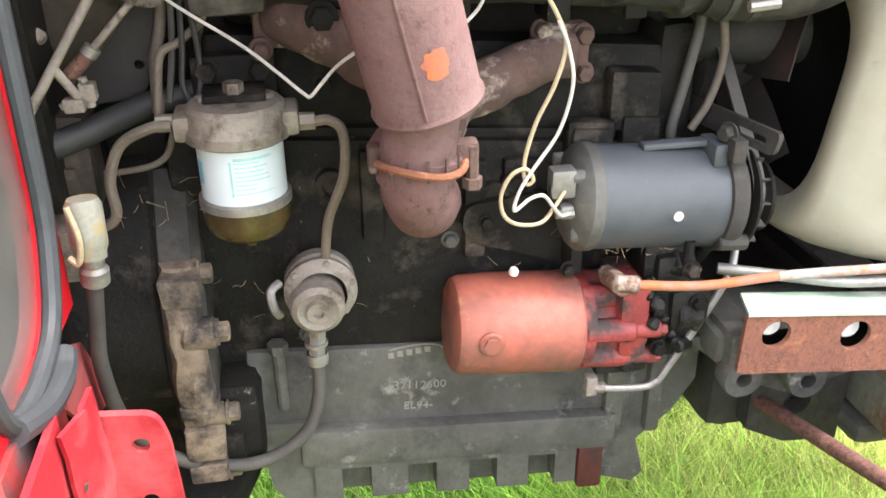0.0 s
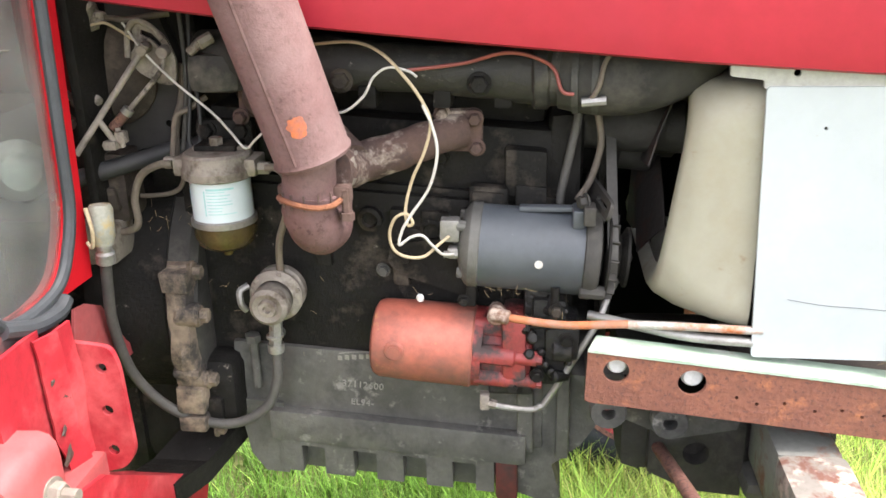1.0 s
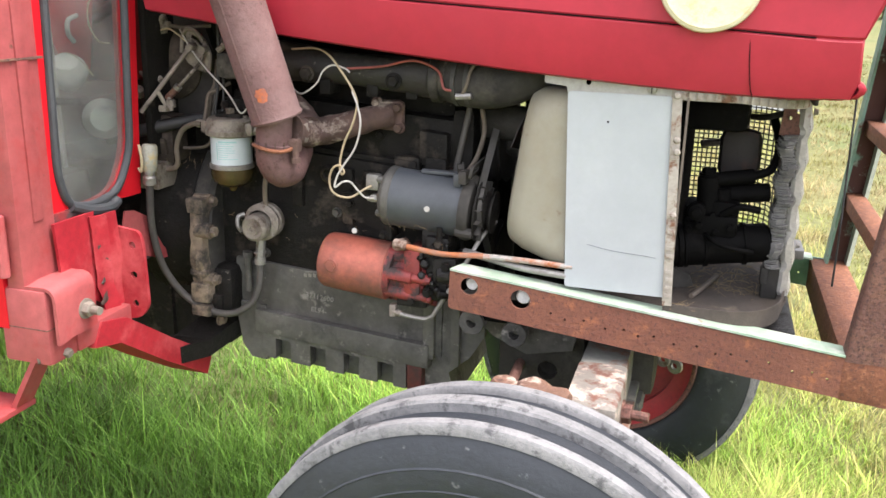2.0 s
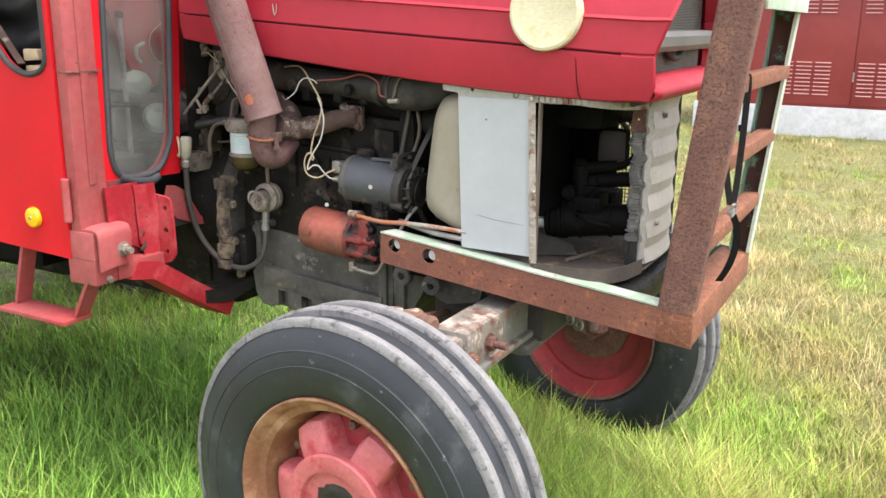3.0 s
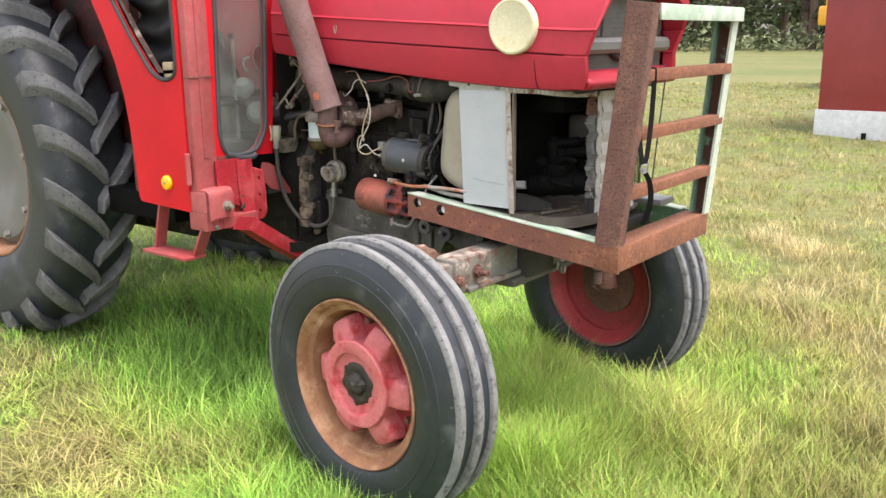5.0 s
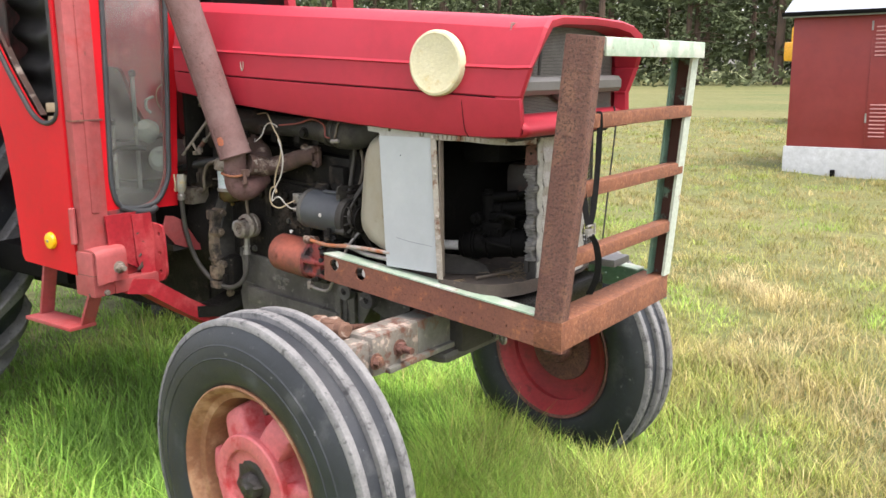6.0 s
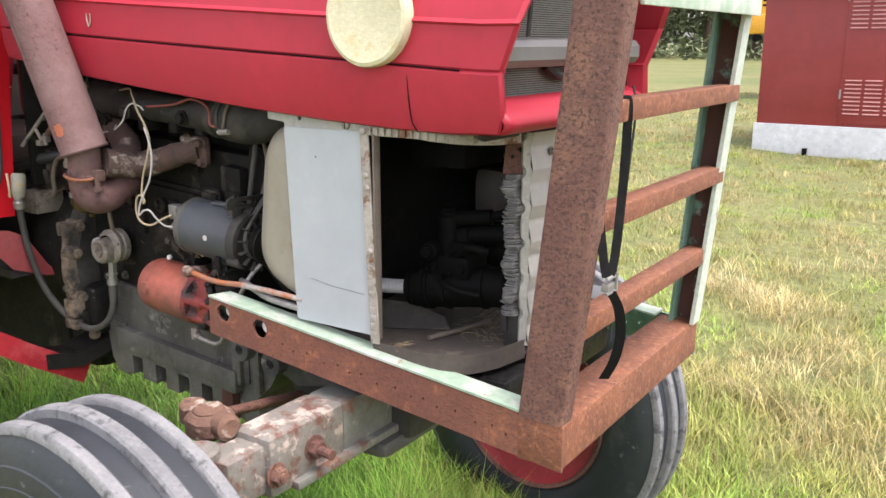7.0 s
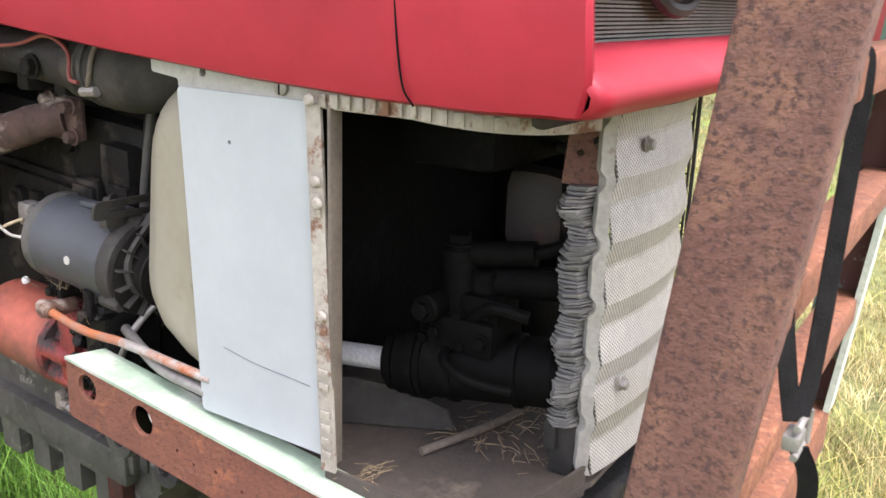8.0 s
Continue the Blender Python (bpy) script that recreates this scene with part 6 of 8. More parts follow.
    split("rivet", bm, STRIP, T)
    part("inner_flange", box(B(), (0.392, -0.279, 0.83), (0.396, -0.262, 1.19), 0.001), PIPE_DUST, T, "tan-brown inner flange")
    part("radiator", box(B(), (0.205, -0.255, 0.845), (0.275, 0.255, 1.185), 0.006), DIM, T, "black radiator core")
    # tray under the opening
    bm = B()
    low = nose_pts(0.20, 0.605, 20, 0.812)
    out = [(p[0], p[1] + 0.004) for p in low] + [(p[0], -p[1] - 0.004) for p in reversed(low)]
    sheet(bm, out, [], lambda u, v: Vector((u, v, 0.800)), (0, 0, 0.006))
    part("bottom_tray", bm, TRAY, T, "muddy brown bottom tray")
    bm = B()
    strips(bm, [[(x, y - 0.004, z) for x, y, z in nose_pts(0.385, 0.60, 16, z0)] for z0 in (0.826, 0.806, 0.792)])
    thicken(bm, 0.003)
    part("tray_lip", bm, TRAY, T, "grey rolled tray lip")
    bm = B()
    low = nose_pts(0.20, 0.60, 20, 1.2)
    out = [(p[0], p[1] + 0.006) for p in low] + [(p[0], -p[1] - 0.006) for p in reversed(low)]
    sheet(bm, out, [], lambda u, v: Vector((u, v, 1.196)), (0, 0, 0.004))
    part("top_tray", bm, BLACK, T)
    # front grille: stepped perforated sheet
    prof = []
    for k in range(6):
        z = 1.190 - k * 0.063
        prof += [(0.0075, z), (0.0065, z - 0.004), (0.0005, z - 0.024), (0.0005, z - 0.028), (0.0045, z - 0.046), (0.0072, z - 0.060)]
    rows = []
    for d, z in prof:
        row = []
        for i in range(17):
            y = -0.112 + 0.224 * i / 16
            row.append((0.598 + d + 0.012 * (1 - (y / 0.112) ** 2), y, z))
        rows.append(row)
    bm = strips(B(), rows)
    thicken(bm, 0.002)
    gr = part("front_grille", bm, PERF, T, "stepped perforated grey front grille", 7)
    bm = B()
    for z, y in ((1.155, -0.06), (0.905, -0.07)):
        hexbolt(bm, (0.612, y, z), (1, 0, 0), 0.006, 0.006)
    split("grille_bolt", bm, STEEL_DULL, gr)
    # broken crimped edge of the grille
    rows = []
    for k in range(49):
        z = 1.19 - k * 0.0078
        w = 0.0055 * (k % 8 < 2) + 0.002 * noise.noise(Vector((0, 0, k * 0.4)))
        rows.append([(0.584 + w * 0.6, -0.115, z), (0.591 + w, -0.122 + 0.5 * w, z), (0.602 + 0.5 * w, -0.116, z)])
    bm = strips(B(), rows)
    thicken(bm, 0.003)
    part("crimped_edge", bm, CRIMP, gr, "crimped pale sheet edge with rust", 25)
    # perished fins behind it
    rng = random.Random(11)
    core = part("oil_cooler", box(B(), (0.560, -0.112, 0.86), (0.582, -0.085, 1.14), 0.003), CAST, T, "oil cooler with ragged perished grey fins")
    z = 0.868
    k = 0
    while z < 1.118:
        h = rng.uniform(0.0014, 0.0032)
        dx = 0.004 * math.sin(z * 90) + rng.uniform(-0.002, 0.002) + 0.005 * noise.noise(Vector((0, 0, z * 30)))
        dy = 0.004 * math.sin(z * 130) + rng.uniform(-0.003, 0.003)
        pts = []
        for u, v in ((0.560, -0.128), (0.570, -0.134 + dy), (0.582, -0.130), (0.588, -0.112), (0.582, -0.085), (0.558, -0.085)):
            pts.append((u + dx, v + dy + rng.uniform(-.002, .002)))
        tl = rng.uniform(-0.006, 0.006)
        part("cooler_fin", loft(B(), [[(u, v, z + hh + (u - .565) * tl * 10) for u, v in pts] for hh in (0, h * 0.85)]), PLEAT, core)
        z += h * 0.92
    bm = B()
    box(bm, (0.556, -0.118, 0.806), (0.586, -0.085, 0.872), 0.004)
    box(bm, (0.552, -0.124, 0.835), (0.566, -0.10, 0.868), 0.003)
    part("fin_foot", bm, CAST_DUSTY, T)
    bm = B()
    sheet(bm, [(0.552, 1.118), (0.592, 1.112), (0.592, 1.192), (0.572, 1.192), (0.566, 1.17), (0.556, 1.165)], [circle(0.572, 1.178, 0.004), circle(0.583, 1.16, 0.005), circle(0.568, 1.148, 0.0035)], lambda u, v: Vector((u, -0.112 - 0.25 * (0.592 - u), v)), (0, 0.003, 0))
    part("torn_bracket", bm, RUST_DARK, T, "torn rusty bracket with holes")
    tube_bm = tube(B(), [(0.50, -0.02, 1.135), (0.53, -0.06, 1.14), (0.562, -0.10, 1.155)], 0.006, 8)
    part("bracket_pipe", tube_bm, CAST_DUSTY, T)
    # square mesh on the far side
    bm = B()
    box(bm, (0.38, nose_y(0.402) - 0.004, 0.82), (0.402, nose_y(0.38) + 0.004, 1.197), 0.002)
    grid = part("side_grille", bm, CAST_DUSTY, T, "square grey mesh side grille in its frame")
    for k in range(19):
        x = 0.40 + k * 0.0105
        y = nose_y(x)
        part("mesh_wire", box(B(), (x - 0.0014, y - 0.002, 0.83), (x + 0.0014, y + 0.001, 1.19), 0), MESH, grid)
    for k in range(33):
        z = 0.835 + k * 0.011
        pts = [(x, -y, zz) for x, y, zz in nose_pts(0.395, 0.595, 8, z)]
        part("mesh_wire", strips(B(), [[(p[0], p[1] - 0.001, z - 0.0014) for p in pts], [(p[0], p[1] - 0.001, z + 0.0014) for p in pts]]), MESH, grid)
    # steering cylinder and valve inside the nose
    bm = B()
    rod(bm, (0.375, -0.135, 0.892), (0.56, -0.10, 0.912), 0.037, 28, 0.006)
    rod(bm, (0.365, -0.137, 0.890), (0.392, -0.132, 0.893), 0.033, 24, 0.004)
    box(bm, (0.42, -0.15, 0.925), (0.50, -0.08, 0.965), 0.008)
    rod(bm, (0.445, -0.12, 0.955), (0.44, -0.12, 1.035), 0.020, 16, 0.004)
    rod(bm, (0.425, -0.135, 0.972), (0.425, -0.165, 0.972), 0.016, 14, 0.003)
    rod(bm, (0.44, -0.12, 1.025), (0.52, -0.10, 1.035), 0.014, 12)
    rod(bm, (0.45, -0.11, 0.995), (0.55, -0.09, 1.005), 0.018, 12)
    box(bm, (0.40, -0.06, 0.90), (0.50, 0.04, 0.96), 0.012)
    lathe(bm, [(0.037, -0.006), (0.043, -0.004), (0.043, 0.004), (0.037, 0.006)], (0.40, -0.128, 0.897), (1, 0.19, 0.1), 28, close=True)
    hexbolt(bm, (0.425, -0.166, 0.972), (0, -1, 0), 0.010, 0.008)
    hexbolt(bm, (0.44, -0.12, 1.036), (0, 0, 1), 0.013, 0.010)
    for x in (0.432, 0.488):
        hexbolt(bm, (x, -0.150, 0.945), (0, -1, 0), 0.007, 0.007)
    tube(bm, [(0.52, -0.10, 1.035), (0.55, -0.09, 1.05), (0.56, -0.06, 1.09), (0.55, 0.0, 1.13)], 0.008, 10)
    tube(bm, [(0.47, -0.14, 0.965), (0.50, -0.15, 0.985), (0.535, -0.14, 0.98)], 0.007, 10)
    box(bm, (0.405, -0.145, 0.925), (0.475, -0.095, 0.948), 0.006)
    box(bm, (0.452, -0.14, 0.948), (0.500, -0.09, 0.990), 0.008)
    rod(bm, (0.47, -0.115, 0.985), (0.468, -0.115, 1.012), 0.016, 14, 0.003)
    for x in (0.41, 0.445, 0.515):
        lathe(bm, [(0.036, -0.004), (0.0405, -0.003), (0.0405, 0.003), (0.036, 0.004)], (x, -0.1285 + (x - 0.41) * 0.19, 0.8958 + (x - 0.41) * 0.108), (1, 0.19, 0.1), 24, close=True)
    for x, y, zz in ((0.415, -0.147, 0.935), (0.462, -0.147, 0.935), (0.49, -0.142, 0.975), (0.455, -0.142, 0.965)):
        hexbolt(bm, (x, y, zz), (0, -1, 0), 0.006, 0.006)
    tube(bm, [(0.44, -0.125, 0.93), (0.455, -0.17, 0.925), (0.49, -0.18, 0.915), (0.53, -0.16, 0.905)], 0.005, 10)
    part("steering_cylinder", bm, DIM, T, "dark oily power steering cylinder and valve, blackened for the nose's shade")
    part("steering_rod", rod(B(), (0.28, -0.154, 0.886), (0.372, -0.137, 0.891), 0.0135, 20), CHROME, T, "bright polished piston rod")
    bm = B()
    box(bm, (0.455, -0.065, 1.015), (0.530, -0.02, 1.115), 0.022)
    part("rusty_cover", rough_up(bm, 0.002, 40), FAN, T, "brown rusted round cover")
    # dark sheet added over the white far panel to give the shade inside
    part("side_shade_sheet", box(B(), (0.276, 0.240, 0.84), (0.386, 0.262, 1.19), 0.002), DIM, T)
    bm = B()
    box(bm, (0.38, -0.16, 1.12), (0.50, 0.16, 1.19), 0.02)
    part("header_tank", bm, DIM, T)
    bm = B()
    sheet(bm, [(0.30, 0.81), (0.30, 0.868), (0.375, 0.86), (0.425, 0.836), (0.435, 0.81)], [], lambda u, v: Vector((u, -0.175 + (u - 0.3) * 0.5, v)), (0, 0.004, 0))
    part("gusset", bm, CAST_DUSTY, T, "dark gusset plate")
    part("stick", tube(B(), [(0.432, -0.172, 0.812), (0.45, -0.12, 0.813), (0.478, -0.03, 0.814)], 0.005, 8), PIPE_DUST, T, "dry stick lying in the tray")
    rng = random.Random(5)
    bm = B()
    for k in range(170):
        c = Vector((rng.uniform(0.43, 0.56), rng.uniform(-0.14, 0.06), 0.809 + rng.random() * 0.012)) if k < 145 else Vector((0.405 + rng.uniform(0, .02), -0.245 + rng.uniform(-.015, .015), 0.815))
        d = Vector((rng.gauss(0, 1), rng.gauss(0, 1), rng.gauss(0, .3))).normalized() * rng.uniform(0.008, 0.035)
        tube(bm, [c, c + d * 0.5 + Vector((rng.gauss(0, .003), rng.gauss(0, .003), 0.002)), c + d], 0.0004, 3, smooth=False)
    part("dry_grass", bm, STRAW, T, "dry grass litter in the tray", kind="stuff")
    bm = tube(B(), [(0.47, 0.10, 1.13), (0.50, 0.13, 1.10), (0.505, 0.15, 1.07), (0.48, 0.15, 1.06), (0.42, 0.12, 1.055)], 0.008, 8)
    tube(bm, [(0.45, 0.10, 1.13), (0.47, 0.13, 1.09), (0.46, 0.14, 1.06)], 0.007, 8)
    part("steel_pipe", bm, CAST_ALU, T)


def hood_rows():
    """Half cross-sections of the bonnet, from back to front, as (y, z) lists from its lower edge to the crown."""
    rows = []
    for x, lo, seam, mould, crown, hw in ((-0.64, 1.300, 1.368, 1.440, 1.590, 0.292), (-0.40, 1.268, 1.352, 1.422, 1.570, 0.295), (-0.15, 1.243, 1.337, 1.406, 1.550, 0.298), (0.10, 1.220, 1.323, 1.392, 1.532, 0.300),
                                          (0.30, 1.206, 1.312, 1.380, 1.516, 0.300), (0.45, 1.199, 1.303, 1.371, 1.503, 0.300), (0.55, 1.197, 1.297, 1.366, 1.494, 0.299), (0.61, 1.199, 1.294, 1.363, 1.489, 0.297)):
        rows.append((x, [(-hw + 0.022, lo), (-hw + 0.010, lo + 0.004), (-hw + 0.003, lo + 0.03), (-hw, seam - 0.004), (-hw + 0.003, seam), (-hw, seam + 0.004), (-hw + 0.002, mould - 0.004), (-hw - 0.002, mould),
                         (-hw + 0.003, mould + 0.006), (-hw + 0.012, mould + 0.05), (-hw + 0.032, crown - 0.034), (-hw + 0.065, crown - 0.014), (-hw + 0.13, crown - 0.004), (0, crown)]))
    return rows


def make_bonnet():
    rows = []
    for x, half in hood_rows():
        rows.append([(x, y, z) for y, z in half] + [(x, -y, z) for y, z in reversed(half[:-1])])
    # moulded nose edge, waisted, with the rim turned in
    edge = ((1.195, 0.620), (1.1995, 0.624), (1.203, 0.638), (1.211, 0.647), (1.219, 0.649), (1.235, 0.648), (1.256, 0.647), (1.27, 0.645), (1.29, 0.645), (1.31, 0.650), (1.356, 0.670), (1.411, 0.690), (1.442, 0.699), (1.47, 0.690), (1.50, 0.672))

    def front(z):
        for (z0, x0), (z1, x1) in zip(edge, edge[1:]):
            if z <= z1:
                return x0 + (x1 - x0) * (z - z0) / (z1 - z0)
        return edge[-1][1]

    half = hood_rows()[-1][1]
    for f, back, k in ((0.5, 0.0, 0.0), (0.9, 0.0, 0.0), (1.0, 0.0, 0.005), (1.0, 0.003, 0.013), (0.97, 0.004, 0.020), (0.2, 0.0, 0.022), (0.0, 0.0, 0.024)):
        row = []
        for y, z in half:
            row.append((0.61 + (front(z) - 0.61) * f - back, y + k, z - k * min(1.0, max(0.0, (z - 1.40) / 0.05))))
        rows.append(row + [(x, -y, z) for x, y, z in reversed(row[:-1])])
    bm = strips(B(), rows)
    thicken(bm, 0.003)
    hood = part("bonnet", bm, RED, T, "red painted tractor bonnet with faded sides", 28)
    # vertical joint of the nose section
    bm = B()
    tube(bm, [(0.478, -0.2985, 1.296), (0.482, -0.2985, 1.25), (0.487, -0.2965, 1.215), (0.492, -0.288, 1.199)], 0.0009, 6)
    tube(bm, [(-0.62, -0.2915, 1.3665), (-0.40, -0.2940, 1.352), (-0.15, -0.2968, 1.337), (0.10, -0.299, 1.323), (0.30, -0.299, 1.312), (0.45, -0.299, 1.303), (0.575, -0.2975, 1.2955)], 0.0013, 6)
    part("panel_joint", bm, BLACK, hood)
    bm = tube(B(), [(-0.318, -0.2985, 1.392), (-0.316, -0.2985, 1.376), (-0.312, -0.2985, 1.366), (-0.307, -0.2985, 1.376), (-0.306, -0.2985, 1.392)], 0.0014, 6)
    part("catch_slot", bm, STRIP, hood)
    # nose opening: lip, horizontal bar and mesh behind
    rows = []
    R = 0.013                                                    # corner radius of the lip in plan
    for i in range(41):
        q = -math.cos(math.pi * i / 40)
        row = []
        for x, w, z in ((0.596, 0.270, 1.2015), (0.634, 0.275, 1.1995), (0.650, 0.284, 1.203), (0.659, 0.2872, 1.211), (0.661, 0.2895, 1.219), (0.656, 0.291, 1.227), (0.634, 0.2905, 1.242), (0.606, 0.286, 1.254)):
            e = max(0.0, abs(q) * w - (w - R)) / R
            c = 0.004 * (1 - q * q) - R * (1.0 - math.sqrt(max(0.0, 1 - e * e)))
            row.append((max(0.590, x + c), q * w, z))
        rows.append(row)
    bm = strips(B(), rows)
    thicken(bm, 0.003)
    part("nose_lip", bm, RED, hood, "red moulded nose lip", 50)
    rows = []
    for i in range(11):
        y = -0.272 + 0.515 * i / 10
        rows.append([(0.632 + dx, y, z) for dx, z in ((-0.02, 1.297), (0.004, 1.299), (0.012, 1.310), (0.012, 1.330), (0.004, 1.341), (-0.02, 1.343))])
    bm = strips(B(), rows)
    thicken(bm, 0.003)
    part("nose_bar", bm, SILVER, hood, "dull silver nose bar")
    bm = B()
    ring = [(y * 0.92, z - 0.01) for y, z in hood_rows()[6][1]]
    sheet(bm, ring + [(-y, z) for y, z in reversed(ring[:-1])], [], lambda u, v: Vector((0.590, u, v)), (0.005, 0, 0))
    gr = part("nose_backing", bm, CAST_DUSTY, hood, "dusty backing of the nose mesh")
    for k in range(62):
        z = 1.246 + k * 0.0036
        if 1.296 < z < 1.343:
            continue
        part("mesh_wire", box(B(), (0.598, -0.268, z), (0.601, 0.268, z + 0.0021), 0), NOSE_MESH, gr)
    part("loose_hose", tube(B(), [(0.612, -0.09, 1.30), (0.618, -0.06, 1.284), (0.62, -0.02, 1.282), (0.616, 0.02, 1.292), (0.612, 0.04, 1.31)], 0.008, 8), WIRE_BLACK, hood)
    for y in (-0.2, -0.196):
        part("cable", tube(B(), [(0.64, y, 1.452), (0.642, y - 0.004, 1.40), (0.64, y - 0.008, 1.345)], 0.0025, 6), WIRE_BLACK, hood)
    # round cream cover on the side
    bm = lathe(B(), [(0, 0.012), (0.066, 0.014), (0.072, 0.016), (0.078, 0.014), (0.080, 0.008), (0.080, -0.006), (0, -0.006)], (0.411, -0.302, 1.377), (0, -1, 0), 56, wob=lambda a, h: 1 + 0.008 * noise.noise(Vector((math.cos(a) * 2, math.sin(a) * 2, 0))))
    part("round_cover", bm, CREAM, hood, "round cream-painted lamp cover")
    part("firewall", box(B(), (-0.70, -0.225, 1.0), (-0.685, 0.225, 1.45), 0.004), CAST, T)
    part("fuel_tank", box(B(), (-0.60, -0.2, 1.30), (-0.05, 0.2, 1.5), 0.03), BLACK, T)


def make_guard():
    sl = -0.104                                                  # the side rails fall towards the front

    def rz(x):
        return 0.85 + sl * x

    def rail(yo, s, face_mat, top_mat, label):
        bm = B()
        holes = [circle(0.034, rz(0.034) - 0.024, 0.0170, 22), circle(0.132, rz(0.132) - 0.027, 0.0185, 22)]
        for k in range(18):
            x = 0.19 + k * 0.032 + 0.006 * math.sin(k * 5)
            holes.append(circle(x, rz(x) - 0.040 - 0.006 * (k % 2), 0.0026, 8))
        x1 = 0.765
        out = [(-0.004, rz(0) - 0.001), (-0.006, rz(0) - 0.072), (0.0, rz(0) - 0.075), (x1, rz(x1) - 0.075), (x1, rz(x1) - 0.002)]
        sheet(bm, out, holes, lambda u, v: Vector((u, yo, v)), (0, 0.006 * s, 0))
        ob = part("guard_rail", bm, face_mat, T, label)
        bm = B()
        sheet(bm, [(-0.004, yo - 0.0015 * s), (0.69, yo - 0.0015 * s), (0.69, yo + 0.045 * s), (0.01, yo + 0.045 * s)], [], lambda u, v: Vector((u, v, rz(u))), (0, 0, 0.004))
        if s > 0:
            # white discs added behind the holes stand for the lit spot inside
            for x, d, r in ((0.036, 0.024, 0.0135), (0.135, 0.028, 0.0145)):
                part("hole_bright_disc", lathe(B(), [(0, 0.004), (0.8 * r, 0.004), (r, 0.0), (r, -0.01)], (x, yo + 0.020, rz(x) - d + 0.001), (0, -1, 0), 20), LAMP_WHITE, ob, "pale disc added for the brightness seen through the hole")
        part("rail_flange", bm, top_mat, ob, "chipped pale green rail top")
        return ob

    r1 = rail(-0.300, 1, RAIL, GREEN, "drilled rusty side rail with pale green top edge")
    r2 = rail(0.335, -1, GREEN_TEAL, GREEN, "sea-green painted side rail")
    # front cross member
    bm = box(B(), (0.688, -0.3015, 0.700), (0.766, 0.3365, 0.772), 0.004)
    part("cross_member", bm, RUST, T, "orange-rusted front cross member")

    def upright(y0, y1, mat, name, label):
        bm = B()
        x0a, x1a, za, x0b, x1b, zb = 0.688, 0.764, 0.771, 0.762, 0.842, 1.436
        rings = []
        for x0, x1, z in ((x0a, x1a, za), (x0b, x1b, zb)):
            rings.append([(x, y, z - (x - x0) * 0.11 * (z > 1)) for x, y in rounded([(x0, y0), (x1, y0), (x1, y1), (x0, y1)], 0.006, 3)])
        loft(bm, rings)
        return part(name, bm, mat, T, label)

    upright(-0.302, -0.262, RUST_DARK, "guard_upright", "pitted brown rusty guard upright")
    # far upright: open channel, green with rust, white front edge
    def post(xa, xb, w0, w1, y0, y1, top=1.41):
        return loft(B(), [[(xa, y0, 0.771), (xa + w0, y0, 0.771), (xa + w0, y1, 0.771), (xa, y1, 0.771)], [(xb, y0, top), (xb + w1, y0, top), (xb + w1, y1, top), (xb, y1, top)]])

    far = part("guard_upright", post(0.718, 0.770, 0.006, 0.006, 0.293, 0.337), GREEN_TEAL, T, "sea-green guard upright with bare rusty web")
    part("upright_web", post(0.724, 0.776, 0.040, 0.046, 0.331, 0.337), GREEN_DARK, far, "rusted web with flakes of green paint")
    part("upright_edge", post(0.762, 0.822, 0.008, 0.008, 0.295, 0.338), EDGE_WHITE, far, "white-green painted edge")
    bm = B()
    box(bm, (0.764, -0.262, 1.400), (0.844, 0.338, 1.428), 0.003)
    box(bm, (0.838, -0.262, 1.386), (0.8445, 0.338, 1.427), 0.002)
    part("top_bar", bm, GREEN, T, "pale white-green painted top bar")
    for z in (1.243, 1.083, 0.918):
        x = 0.766 + (z - 0.771) * 0.115 - 0.042
        part("guard_bar", box(B(), (x, -0.27, z - 0.016), (x + 0.040, 0.331, z + 0.016), 0.004), RUST, T, "flat orange-rusted guard bar")
    # black strap
    st = thing("ratchet_strap", (0.80, -0.20, 0.9), "black webbing strap with steel buckle hanging on the guard", "strap")

    def webbing(name, pts, w, label=""):
        bm = B()
        P = spline(pts, 8)
        strips(bm, [[p + Vector((w * 0.43, w * 0.27, 0)), p - Vector((w * 0.43, w * 0.27, 0))] for p in P])
        thicken(bm, 0.002)
        return part(name, bm, STRAP, st, label, 60)

    webbing("webbing", [(0.800, -0.230, 1.264), (0.816, -0.232, 1.258), (0.818, -0.235, 1.2), (0.818, -0.242, 1.12), (0.818, -0.256, 1.04), (0.816, -0.266, 1.008)], 0.013)
    webbing("webbing", [(0.785, -0.250, 1.20), (0.792, -0.258, 1.10), (0.804, -0.268, 1.04), (0.812, -0.270, 1.005)], 0.013)
    webbing("loose_end", [(0.818, -0.266, 0.985), (0.826, -0.252, 0.955), (0.824, -0.236, 0.91), (0.812, -0.226, 0.865), (0.795, -0.222, 0.83)], 0.015)
    bm = B()
    box(bm, (0.808, -0.280, 0.986), (0.820, -0.256, 0.998), 0.002)
    rod(bm, (0.818, -0.284, 1.006), (0.818, -0.250, 1.006), 0.0028, 8)
    rod(bm, (0.818, -0.284, 0.984), (0.818, -0.250, 0.984), 0.0028, 8)
    rod(bm, (0.820, -0.252, 0.984), (0.820, -0.252, 1.010), 0.0028, 8)
    part("buckle", bm, STEEL_DULL, st, "small dull steel buckle")
    part("cord", tube(B(), [(0.69, 0.105, 1.262), (0.70, 0.097, 1.215), (0.70, 0.070, 1.08), (0.70, 0.035, 0.90), (0.70, 0.028, 0.80)], 0.0022, 6), WIRE_BLACK, T, "thin black cord hanging behind the guard bars")
    part("grey_cover", box(B(), (0.50, 0.20, 0.80), (0.66, 0.30, 0.822), 0.004), SILVER, T)
    # lugs under the rail
    bm = B()
